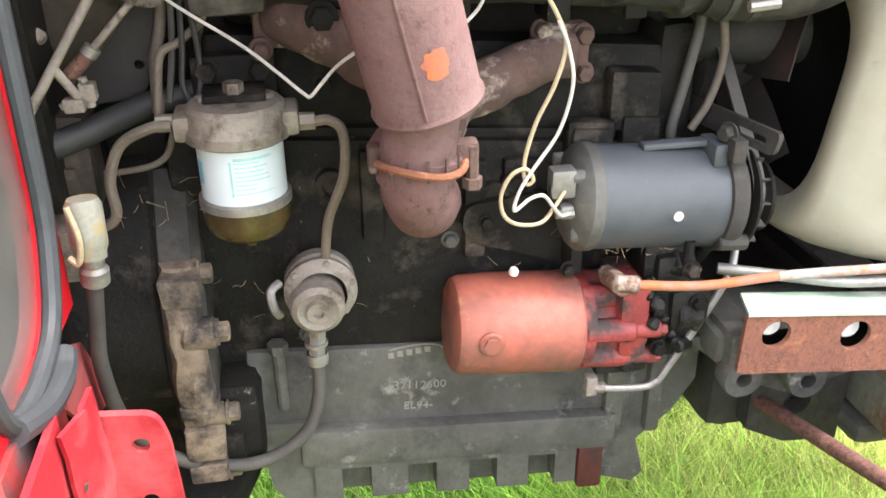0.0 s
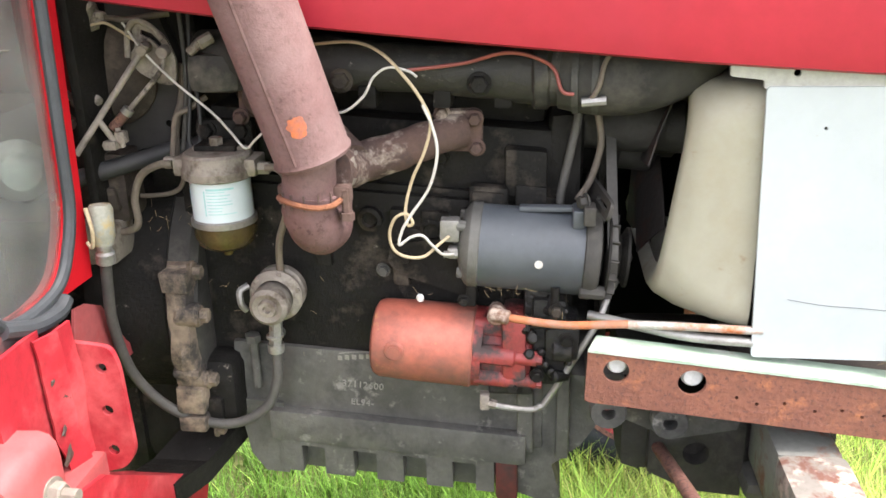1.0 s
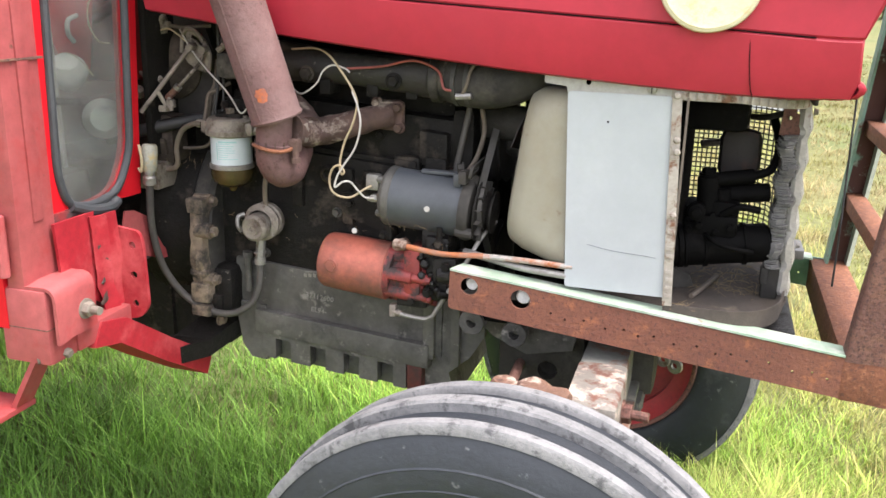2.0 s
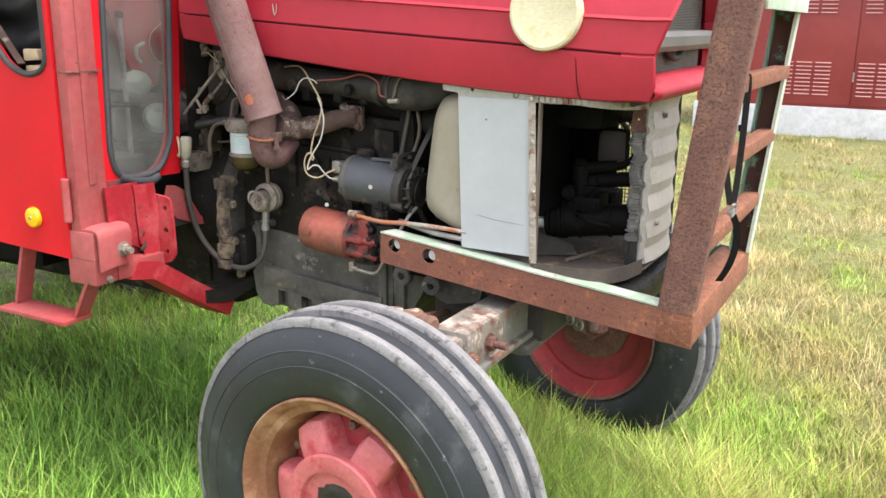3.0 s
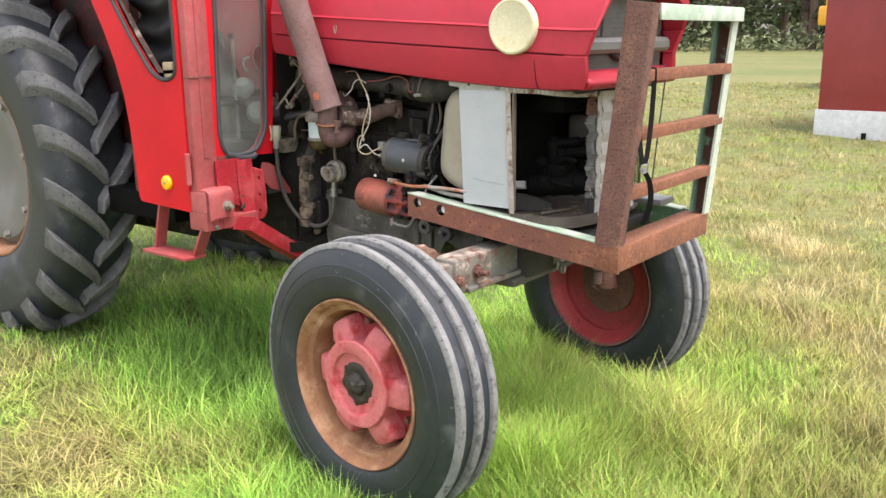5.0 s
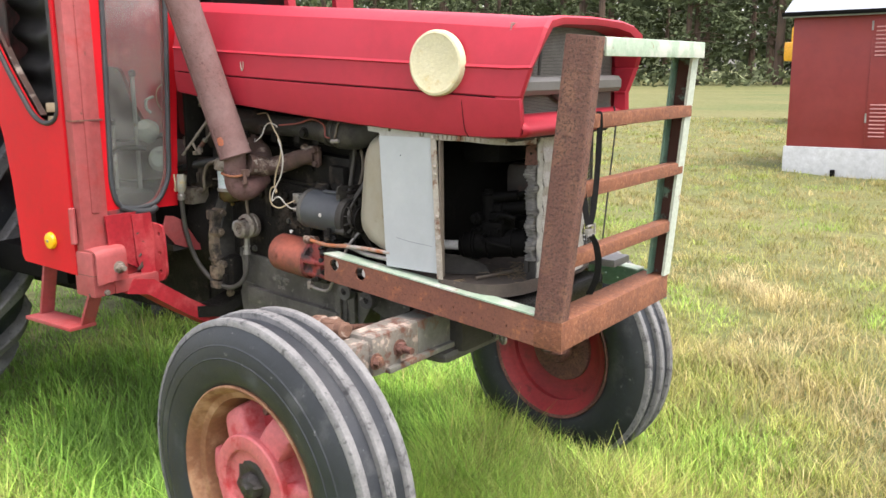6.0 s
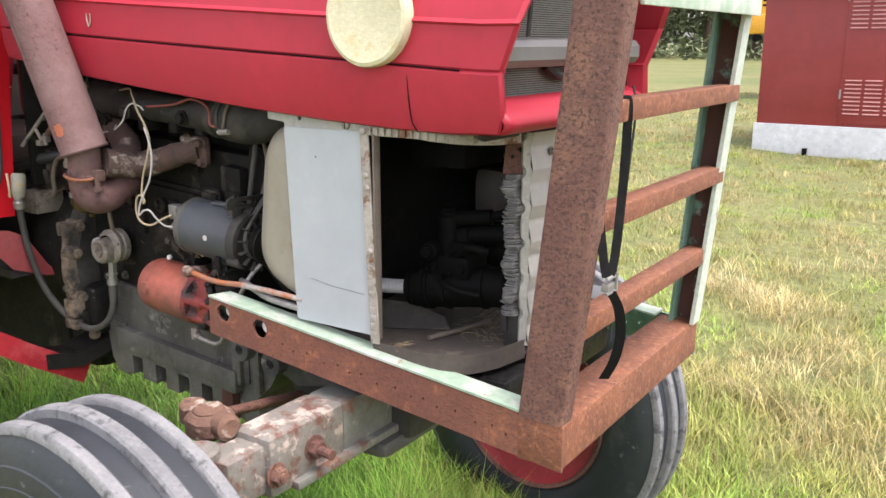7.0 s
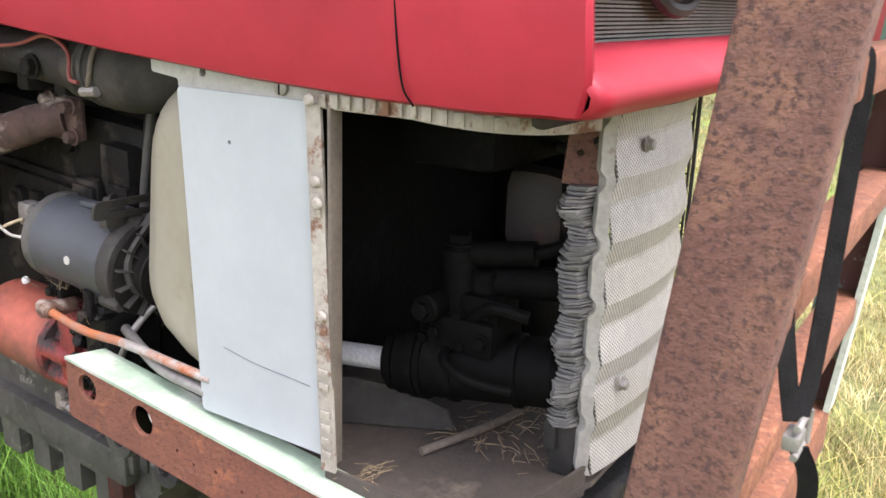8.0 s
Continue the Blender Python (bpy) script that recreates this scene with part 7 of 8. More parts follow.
    for x, z in ((0.030, 0.735), (0.115, 0.722)):
        lathe(bm, [(0.010, 0), (0.024, 0), (0.026, 0.003), (0.026, 0.022), (0.024, 0.026), (0.010, 0.026)], (x, -0.235, z), (0, -1, 0), 24, close=True)
        box(bm, (x - 0.02, -0.255, z), (x + 0.02, -0.15, z + 0.06), 0.008)
    box(bm, (0.0, -0.24, 0.745), (0.22, -0.13, 0.785), 0.01)
    sheet(bm, [(-0.02, 0.76), (0.24, 0.76), (0.22, 0.68), (0.13, 0.66), (0.06, 0.69)], [], lambda u, v: Vector((u, -0.2, v)), (0, 0.05, 0))
    part("front_support", bm, CAST_GREY, T, "grey cast front axle support with lugs")
    part("inner_rail", box(B(), (0.02, -0.255, 0.74), (0.60, -0.235, 0.785), 0.004), BLACK, T)


make_surround()
make_bonnet()
make_guard()


# ---- axle and wheels ----
def make_front_axle():
    bm = B()
    box(bm, (0.250, -0.302, 0.605), (0.336, 0.49, 0.708), 0.008)
    box(bm, (0.33, -0.44, 0.603), (0.352, 0.44, 0.618), 0.003)
    ax = part("front_axle", bm, AXLE_DULL, T, "square axle beam in dull grey-olive paint")
    part("axle_sleeve", rough_up(box(B(), (0.248, -0.49, 0.603), (0.338, -0.300, 0.710), 0.012), 0.002, 40), AXLE, ax, "flaking white and rusty end of the axle beam")
    sup = part("axle_support", rough_up(box(B(), (0.22, -0.16, 0.585), (0.38, 0.16, 0.76), 0.02), 0.002, 30), CAST_DUSTY, T, "grimy cast axle support")
    part("pivot_saddle", box(B(), (0.235, -0.22, 0.565), (0.365, 0.22, 0.602), 0.02), CAST_GREY, sup)
    part("rear_pedestal", rough_up(box(B(), (0.055, -0.145, 0.560), (0.250, 0.10, 0.735), 0.03), 0.002, 30), CAST_DUSTY, sup)
    bm = B()
    sheet(bm, [(0.10, 0.700), (0.10, 0.585), (0.16, 0.555), (0.24, 0.548), (0.24, 0.700)], [circle(0.17, 0.62, 0.020)], lambda u, v: Vector((u, -0.175, v)), (0, 0.028, 0))
    part("pivot_plate", bm, CAST_DUSTY, sup)
    # added black box hides the axle where the gap should read dark
    part("tray_gap_blocker", box(B(), (0.37, -0.215, 0.715), (0.62, 0.215, 0.780), 0.012), OIL_BLACK, T, "black box added to close the gap under the nose tray")
    for s in (-1, 1):
        bm = B()
        box(bm, (0.262, min(s * 0.46, s * 0.57), 0.614), (0.326, max(s * 0.46, s * 0.57), 0.698), 0.006)
        rod(bm, (0.27, s * 0.58, 0.45), (0.27, s * 0.58, 0.715), 0.036, 20, 0.004)
        part("axle_end", rough_up(bm, 0.002, 30), AXLE if s < 0 else RUST, T)
        bm = B()
        rod(bm, (0.140, s * 0.478, 0.706), (0.262, s * 0.500, 0.716), 0.022, 20, 0.008)
        rod(bm, (0.200, s * 0.490, 0.686), (0.200, s * 0.490, 0.730), 0.041, 28, 0.010)
        rod(bm, (0.200, s * 0.490, 0.725), (0.200, s * 0.490, 0.737), 0.028, 24, 0.004)
        rod(bm, (0.150, s * 0.482, 0.692), (0.150, s * 0.482, 0.732), 0.024, 20, 0.006)
        box(bm, (0.235, min(s * 0.49, s * 0.60), 0.660), (0.285, max(s * 0.49, s * 0.60), 0.692), 0.010)
        part("steering_arm", rough_up(bm, 0.003, 40), ARM_RUST, T, "rusty steering arm")
        bm = B()
        rod(bm, (0.27, s * 0.58, 0.37), (0.27, s * 0.58, 0.46), 0.042, 18, 0.006)
        rod(bm, (0.26, s * 0.55, 0.40), (0.215, s * 0.70, 0.385), 0.036, 18)
        part("stub_axle", bm, RUST_DARK, T)
        part("track_rod", rod(B(), (0.150, s * 0.475, 0.695), (0.105, s * 0.10, 0.612), 0.010, 14), RUST_DARK, T)
    bm = B()
    hexbolt(bm, (0.337, -0.386, 0.657), (1, -0.1, 0), 0.017, 0.016)
    rod(bm, (0.335, -0.386, 0.657), (0.385, -0.391, 0.657), 0.009, 10)
    hexbolt(bm, (0.337, -0.478, 0.645), (1, 0, 0), 0.016, 0.014)
    rod(bm, (0.335, -0.478, 0.645), (0.358, -0.478, 0.645), 0.008, 10)
    split("axle_bolt", bm, RUST_DARK, ax, "rusty axle clamp bolt")
    bm = B()
    for dx, dz in ((-0.012, 0.0), (0.014, -0.012)):
        lathe(bm, [(0.007, -0.004), (0.017, -0.004), (0.017, 0.004), (0.007, 0.004)], (0.401 + dx, -0.009, 0.610 + dz), (0.5, 1, 0), 16, close=True)
    box(bm, (0.385, -0.02, 0.622), (0.42, 0.005, 0.64), 0.004)
    part("towing_shackle", bm, STEEL_DULL, T, "pair of pale steel links")
    bm = rod(B(), (0.296, 0.455, 0.470), (0.294, 0.460, 0.530), 0.026, 20, 0.005)
    rod(bm, (0.298, 0.450, 0.415), (0.296, 0.455, 0.47), 0.021, 18, 0.006)
    part("kingpin_cap", rough_up(bm, 0.002, 40), MANIFOLD, T, "brown rusty kingpin cap")


def front_wheel(at, turn):
    """Built with its outer side towards -y, then turned."""
    m = Matrix.Translation(at) @ Matrix.Rotation(radians(turn), 4, "Z")
    axs, o = (0, -1, 0), (0, 0, 0)

    def fin(name, bm, mat, parent, label="", sharp=35):
        bmesh.ops.scale(bm, vec=(1, 0.93, 1), verts=bm.verts)
        bmesh.ops.transform(bm, matrix=m, verts=bm.verts)
        return (split if name == "wheel_bolt" else part)(name, bm, mat, parent, label, sharp)

    bm = lathe(B(), [(0.242, 0.070), (0.250, 0.084), (0.257, 0.092), (0.270, 0.098), (0.30, 0.106), (0.335, 0.106), (0.365, 0.098), (0.388, 0.086), (0.398, 0.080), (0.400, 0.060), (0.400, -0.060), (0.398, -0.080), (0.388, -0.086), (0.365, -0.098),
                     (0.335, -0.106), (0.30, -0.106), (0.270, -0.098), (0.257, -0.092), (0.250, -0.084), (0.242, -0.070)], o, axs, 96, close=True)
    ty = fin("front_wheel", bm, TYRE, T, "ribbed front tyre on a rusty rim with faded red hub", 50)
    for h0, h1, r in ((0.054, 0.084, 0.411), (-0.016, 0.016, 0.417), (-0.084, -0.054, 0.411)):
        prof = [(0.395, h1), (r - 0.004, h1 - 0.002), (r, h1 - 0.006), (r, h0 + 0.006), (r - 0.004, h0 + 0.002), (0.395, h0)]
        fin("tread_rib", lathe(B(), prof, o, axs, 96, close=True, wob=lambda a, h: 1 + 0.0016 * noise.noise(Vector((math.cos(a) * 9, math.sin(a) * 9, h * 40)))), TYRE_WORN, ty, "worn dusty tread rib")
    for rb, hb in ((0.321, 0.1058), (0.352, 0.1012)):
        fin("bead_line", lathe(B(), [(rb - 0.003, hb - 0.001), (rb, hb + 0.002), (rb + 0.003, hb - 0.001)], o, axs, 72), TYRE, ty)
    prof = [(0.253, 0.088), (0.253, 0.094), (0.249, 0.097), (0.241, 0.091), (0.236, 0.078), (0.230, 0.066), (0.215, 0.060), (0.209, 0.040), (0.204, 0.015), (0.197, -0.04)]
    fin("rim_inner", lathe(B(), [(0.197, -0.04), (0.212, -0.058), (0.228, -0.066), (0.241, -0.090), (0.250, -0.096), (0.253, -0.088)], o, axs, 72), RUST_DARK, ty)
    fin("rim", lathe(B(), prof, o, axs, 72), RIM_RUST, ty, "tan-rusted steel rim")
    # inner dish, painted red
    fin("wheel_dish", lathe(B(), [(0.197, -0.030), (0.17, -0.012), (0.12, -0.004), (0.05, -0.008), (0, -0.008), (0, 0.0), (0.05, 0.0), (0.12, 0.004), (0.17, -0.004), (0.197, -0.022)], o, axs, 56), RIM_RED, ty, "dark red dished wheel disc")
    fin("rim_back", lathe(B(), [(0.1955, -0.024), (0.195, -0.05), (0.211, -0.060), (0.226, -0.068), (0.239, -0.090)], o, axs, 64), RIM_RED, ty)
    # lobed hub
    bm = B()
    n = 96

    def lobe(r0, r1, a):
        return r0 + (r1 - r0) / (1 + math.exp(-8.0 * (math.cos(6 * a) + 0.10)))

    rings = []
    for h, k0, k1 in ((-0.004, 0.124, 0.196), (0.022, 0.123, 0.195), (0.046, 0.122, 0.190), (0.057, 0.120, 0.176), (0.064, 0.118, 0.150), (0.067, 0.110, 0.125)):
        rings.append([(lobe(k0, k1, 2 * math.pi * i / n) * math.cos(2 * math.pi * i / n), -h, lobe(k0, k1, 2 * math.pi * i / n) * math.sin(2 * math.pi * i / n)) for i in range(n)])
    rings.append([(0.06 * math.cos(2 * math.pi * i / n), -0.062, 0.06 * math.sin(2 * math.pi * i / n)) for i in range(n)])
    loft(bm, rings, False)
    hb = fin("hub", bm, PINK, ty, "six-lobed hub in faded pinkish red paint")
    bm = lathe(B(), [(0.120, 0.060), (0.1285, 0.064), (0.130, 0.080), (0.127, 0.085), (0.097, 0.0875), (0.0925, 0.085), (0.0905, 0.072), (0.078, 0.0695), (0.060, 0.0695), (0.056, 0.064)], o, axs, 64, wob=lambda a, h: 1 + 0.010 * noise.noise(Vector((math.cos(a) * 3, math.sin(a) * 3, 0))))
    fin("hub_ring", bm, PINK, ty, "flat faded pink hub ring with worn rim")
    bm = lathe(B(), [(0.066, 0.068), (0.056, 0.073), (0.046, 0.074), (0.036, 0.072), (0.031, 0.084), (0.026, 0.092), (0.014, 0.095), (0.010, 0.101), (0, 0.101)], o, axs, 30, wob=lambda a, h: 1 + 0.28 * noise.noise(Vector((math.cos(a) * 3, math.sin(a) * 3, h * 60))))
    fin("grease_cap", bm, GREASE, ty, "greasy black hub centre with nut")
    bm = B()
    for k in range(6):
        a = k * math.pi / 3 + math.pi / 6
        rod(bm, (0.175 * math.cos(a), -0.002, 0.175 * math.sin(a)), (0.175 * math.cos(a), -0.022, 0.175 * math.sin(a)), 0.010, 6)
    fin("wheel_bolt", bm, RUST_DARK, ty)
    bm = lathe(B(), [(0, -0.008), (0.055, -0.01), (0.058, -0.04), (0.05, -0.07), (0.035, -0.075), (0, -0.075)], o, axs, 30)
    fin("hub_back", bm, RUST_DARK, ty)
    fin("back_plate", lathe(B(), [(0.128, -0.004), (0.126, -0.018), (0.118, -0.021), (0.08, -0.017), (0.05, -0.020)], o, axs, 48), RUST_DARK, ty, "brown rusty back plate")


def rear_wheel(s):
    c = Vector((-2.285, -0.51 if s < 0 else 0.95, 0.80))
    axs = (0, s, 0)
    g = 1.105
    prof = [(0.372, 0.105), (0.392, 0.135), (0.455, 0.155), (0.57, 0.168), (0.63, 0.166), (0.668, 0.155), (0.688, 0.125), (0.698, 0.07), (0.700, 0)]
    prof = [(r * g, h) for r, h in prof]
    bm = lathe(B(), prof + [(r, -h) for r, h in reversed(prof[:-1])], c, axs, 96, close=True)
    ty = part("rear_wheel", bm, TYRE, T, "large lugged rear tyre on a silver rim", 50)
    # lugs: one mesh of each hand, set round the tyre
    m0 = Matrix.Translation(c) @ frame_to(axs)
    N = 20

    def tread_r(h):
        return 0.700 * g - 0.22 * max(0.0, abs(h) - 0.06) ** 2 / 0.1 - (0.40 * max(0, abs(h) - 0.14))

    for hand in (1, -1):
        b = B()
        rings = []
        for i in range(8):
            t = i / 7
            h = hand * (-0.016 + 0.208 * t)
            ang = 0.27 * t ** 0.85 + (0.0 if hand > 0 else math.pi / N)
            w = 0.031 + 0.014 * t
            r0, r1 = tread_r(h) - 0.02 - 0.02 * (t > 0.95), tread_r(h) + 0.046 - 0.012 * t ** 8
            row = []
            for dw, r in ((-w * 1.2, r0), (-w * 0.8, r1), (w * 0.8, r1), (w * 1.2, r0)):
                a = ang + dw / 0.76
                row.append((r * math.cos(a), r * math.sin(a), h))
            rings.append(row)
        loft(b, rings)
        bmesh.ops.recalc_face_normals(b, faces=b.faces[:])
        bmesh.ops.bevel(b, geom=[e for e in b.edges if len(e.link_faces) == 2 and e.calc_face_angle(0) > 0.6], offset=0.004, segments=1, affect="EDGES")
        bmesh.ops.transform(b, matrix=m0, verts=b.verts)
        ob0 = part("tyre_lug", b, LUG, ty)
        for k in range(1, N):
            ob = new("tyre_lug", ob0.data)
            ob.parent = ty
            cc = c - ORIGIN[ty.name]
            ob.matrix_basis = Matrix.Translation(cc) @ Matrix.Rotation(2 * math.pi * k / N, 4, "Y") @ Matrix.Translation(-cc)
    prof = [(r * g * 0.905, h * 0.86) for r, h in ((0.410, 0.110), (0.420, 0.138), (0.422, 0.146), (0.412, 0.148), (0.400, 0.130), (0.390, 0.11), (0.378, 0.05), (0.37, 0.0), (0.39, -0.1), (0.42, -0.13), (0.43, -0.14))]
    part("rim", lathe(B(), prof, c, axs, 72), RIM_RUST, ty, "rusty rim edge")
    part("wheel_disc", lathe(B(), [(0.385, 0.03), (0.345, 0.075), (0.26, 0.085), (0.16, 0.05), (0.09, 0.04), (0, 0.04)], c, axs, 64), SILVER, ty, "silver painted wheel disc")
    bm = B()
    for k in range(8):
        a = k * math.pi / 4 + 0.2
        hexbolt(bm, c + Vector((0.325 * math.cos(a), s * 0.078, 0.325 * math.sin(a))), axs, 0.016, 0.016)
    split("wheel_bolt", bm, STEEL_DULL, ty)


make_front_axle()
front_wheel((0.199, -0.705, 0.386), -5)
front_wheel((0.232, 0.69, 0.362), 172)
rear_wheel(-1)
rear_wheel(1)


# ---- cab ----
def make_cab():
    X = -0.68
    # front quarter panel with its tall window
    outer = [(-0.61, 0.945), (-0.285, 0.935), (-0.245, 1.50), (-0.235, 2.0), (-0.59, 2.0), (-0.60, 1.5)]
    win = rounded([(-0.524, 1.02), (-0.505, 0.955), (-0.44, 0.943), (-0.36, 0.953), (-0.313, 1.03), (-0.285, 1.50), (-0.275, 1.92), (-0.495, 1.92), (-0.507, 1.5)], 0.035)
    bm = B()
    sheet(bm, outer, [win], lambda u, v: Vector((X, u, v)), (-0.022, 0, 0))
    fp = part("cab_front_panel", bm, RED_DOOR, T, "red cab front panel with tall rounded window")
    bm = tube(B(), [(X + 0.002, u, v) for u, v in win] + [(X + 0.002, *win[0])], 0.0082, 10, 2, smooth=False)
    part("window_seal", bm, RUBBER_GREY, fp, "weathered grey rubber window seal")
    bm = strips(B(), [[(X - d, u, v) for u, v in win + win[:1]] for d in (0.014, 0.023)])
    thicken(bm, 0.003)
    part("window_flange", bm, RED_OLD, fp, "faded red inner window flange", 60)
    bm = B()
    sheet(bm, win, [], lambda u, v: Vector((X - 0.010, u, v)), (-0.003, 0, 0))
    g = part("window_glass", bm, GLASS, fp, "dusty clear cab glass")
    g.visible_shadow = False
    part("loose_seal_end", tube(B(), [(X + 0.004, -0.50, 0.955), (X + 0.010, -0.45, 0.937), (X + 0.012, -0.40, 0.932), (X + 0.010, -0.375, 0.94)], 0.011, 10), RUBBER_GREY, fp)
    # corner pillar
    bm = B()
    box(bm, (X - 0.03, -0.637, 0.80), (X + 0.008, -0.545, 2.0), 0.008)
    box(bm, (X + 0.005, -0.60, 0.95), (X + 0.012, -0.575, 2.0), 0.003)
    pl = part("corner_pillar", bm, RED_OLD, T, "sun-faded pinkish red corner pillar")
    part("pillar_seam", box(B(), (X - 0.02, -0.6385, 1.225), (X + 0.0125, -0.54, 1.229), 0), RUST_DARK, pl)
    # door with curved back edge
    out = [(-0.712, 0.762), (-1.01, 0.772), (-1.022, 0.79), (-1.030, 0.92), (-1.040, 1.03), (-1.062, 1.16), (-1.10, 1.275), (-1.155, 1.39), (-1.22, 1.50), (-1.33, 1.66), (-1.48, 1.84), (-1.56, 2.0), (-0.712, 2.0)]
    qw = rounded([(-0.735, 1.235), (-0.80, 1.212), (-0.875, 1.235), (-0.985, 1.36), (-1.09, 1.50), (-1.32, 1.90), (-0.735, 1.90)], 0.05)
    bm = B()
    sheet(bm, out, [qw], lambda u, v: Vector((u, -0.642, v)), (0, 0.018, 0))
    dr = part("cab_door", bm, RED_DOOR, T, "bright red cab door with quarter window opening")
    part("door_seal", tube(B(), [(u, -0.640, v) for u, v in qw] + [(qw[0][0], -0.640, qw[0][1])], 0.008, 8, 2, smooth=False), RUBBER, dr)
    bm = lathe(B(), [(0, 0.014), (0.016, 0.014), (0.024, 0.011), (0.027, 0.004), (0.027, 0.0), (0, 0)], (-0.835, -0.643, 0.857), (0, -1, 0), 32)
    rf = part("side_reflector", bm, YELLOW, dr, "round amber side reflector")
    part("reflector_screw", lathe(B(), [(0, 0.0165), (0.004, 0.016), (0.005, 0.013), (0, 0.013)], (-0.835, -0.643, 0.857), (0, -1, 0), 10), STEEL_DULL, rf)
    part("door_hinge", rod(B(), (-0.700, -0.648, 0.86), (-0.700, -0.648, 0.97), 0.010, 10, 0.002), RED_OLD, dr)
    # lower front: folded panels, box bracket, drilled plate
    bm = B()
    sheet(bm, [(-0.562, 0.84), (-0.566, 0.938), (-0.46, 0.938), (-0.455, 0.755), (-0.535, 0.80)], [], lambda u, v: Vector((X + 0.016 + 0.008 * math.sin((v - 0.76) * 14), u, v)), (-0.006, 0, 0))
    lp = part("lower_panel", bm, RED_WORN, T, "dented red lower panel with torn edges")
    bm = B()
    for k in range(2):
        rows = []
        for i in range(9):
            v = 0.742 + 0.19 * i / 8
            wv = 0.004 * noise.noise(Vector((k * 3, 1.5, v * 25)))
            rows.append([(X + 0.022 + wv + 0.010 * k, -0.462 + 0.03 * k - 0.018 * i / 8 + wv, v), (X + 0.034 + wv, -0.430 + 0.03 * k - 0.018 * i / 8 + wv, v)])
        strips(bm, rows)
    thicken(bm, 0.004)
    part("folded_strip", bm, RED_WORN, lp, "buckled folded strip with cracked paint", 40)
    rng = random.Random(31)
    bm = B()
    for v, w in ((0.765, 0.011), (0.800, 0.006), (0.872, 0.005), (0.912, 0.006)):      # torn, elongated chips
        y = -0.452 - 0.018 * (v - 0.742) / 0.19 + rng.uniform(-0.006, 0.016)
        lathe(bm, [(0, 0.0015), (0.5 * w, 0.0015), (w, 0.0)], (X + 0.030 + (y + 0.462) * 0.15, y, v), (1, 0, 0), 11, wob=lambda a, h: (0.45 + 0.9 * abs(math.cos(a - 0.6))) * (1 + 0.8 * noise.noise(Vector((math.cos(a) * 2, math.sin(a) * 2, v * 50)))))
    split("bare_patch", bm, LEATHER, lp, "bare dark patch in cracked paint")
    part("backing_panel", box(B(), (X - 0.02, -0.60, 0.74), (X + 0.006, -0.39, 0.95), 0.004), RED_DARK, T)
    bm = B()
    sheet(bm, rounded([(-0.668, 0.900), (-0.60, 0.893), (-0.592, 0.866), (-0.588, 0.741), (-0.605, 0.716), (-0.668, 0.70)], 0.012), [circle(-0.616, 0.863, 0.0075), circle(-0.617, 0.802, 0.0075), circle(-0.618, 0.743, 0.0075)], lambda u, v: Vector((u, -0.412, v)), (0, 0.008, 0))
    part("drilled_plate", bm, RED_WORN, T, "red plate with three bolt holes")
    bm = B()
    box(bm, (-0.728, -0.640, 0.700), (-0.630, -0.570, 0.838), 0.006)
    br = part("step_bracket", bm, RED_OLD, T, "faded pinkish box bracket")
    part("bracket_seam", box(B(), (-0.7285, -0.6405, 0.766), (-0.6295, -0.5695, 0.768), 0), RUST_DARK, br)
    part("crossbar", box(B(), (-0.72, -0.570, 0.700), (-0.628, -0.412, 0.742), 0.006), RED_OLD, br)
    prof = [(-0.700, 0.846), (-0.632, 0.849), (-0.620, 0.845), (-0.613, 0.836), (-0.611, 0.822), (-0.611, 0.745)]
    bm = strips(B(), [[(x, y, z - (0.004 if y < -0.62 else 0)) for x, z in prof] for y in (-0.636, -0.628, -0.60, -0.56, -0.535)])
    thicken(bm, 0.006)
    part("bracket_clamp", bm, RED_OLD, br, "bent clamp plate over the bracket")
    bm = B()
    hexbolt(bm, (-0.612, -0.563, 0.786), (1, -0.1, 0), 0.014, 0.014)
    rod(bm, (-0.612, -0.563, 0.786), (-0.578, -0.566, 0.786), 0.008, 10)
    hexbolt(bm, (-0.64, -0.60, 0.714), (1, 0, -0.2), 0.009, 0.016)
    rod(bm, (-0.66, -0.64, 0.706), (-0.63, -0.60, 0.712), 0.006, 8)
    split("bracket_bolt", bm, CAST_ALU, br)
    bm = loft(B(), [[(x + dx, y + dy, z + dz) for dx, dy, dz in ((0.035, 0.012, 0.022), (0.035, -0.012, -0.022), (-0.06, -0.012, -0.022), (-0.06, 0.012, 0.022))] for x, y, z in ((-0.66, -0.52, 0.715), (-0.655, -0.45, 0.700), (-0.645, -0.33, 0.615), (-0.635, -0.19, 0.525))])
    part("stay_bar", bm, RED_WORN, T, "red stay beam running down to the gearbox", 30)
    bm = loft(B(), [[(x + 0.04, y, z - 0.008), (x + 0.04, y, z + 0.03), (x - 0.05, y, z + 0.03), (x - 0.05, y, z - 0.012)] for x, y, z in ((-0.645, -0.29, 0.572), (-0.625, -0.21, 0.560), (-0.58, -0.13, 0.60))])
    part("stay_foot", bm, CAST, T, "oily black foot of the stay")
    bm = B()
    sheet(bm, [(-0.345, 0.86), (-0.33, 0.905), (-0.30, 0.900), (-0.262, 0.880), (-0.21, 0.80), (-0.178, 0.768), (-0.215, 0.772), (-0.30, 0.805)], [], lambda u, v: Vector((-0.688, u, v)), (-0.004, 0, 0))
    part("sill_plate", bm, RED_OLD, T, "bent faded red sill plate")
    # hanging step
    bm = box(B(), (-0.985, -0.675, 0.588), (-0.725, -0.585, 0.600), 0.003)
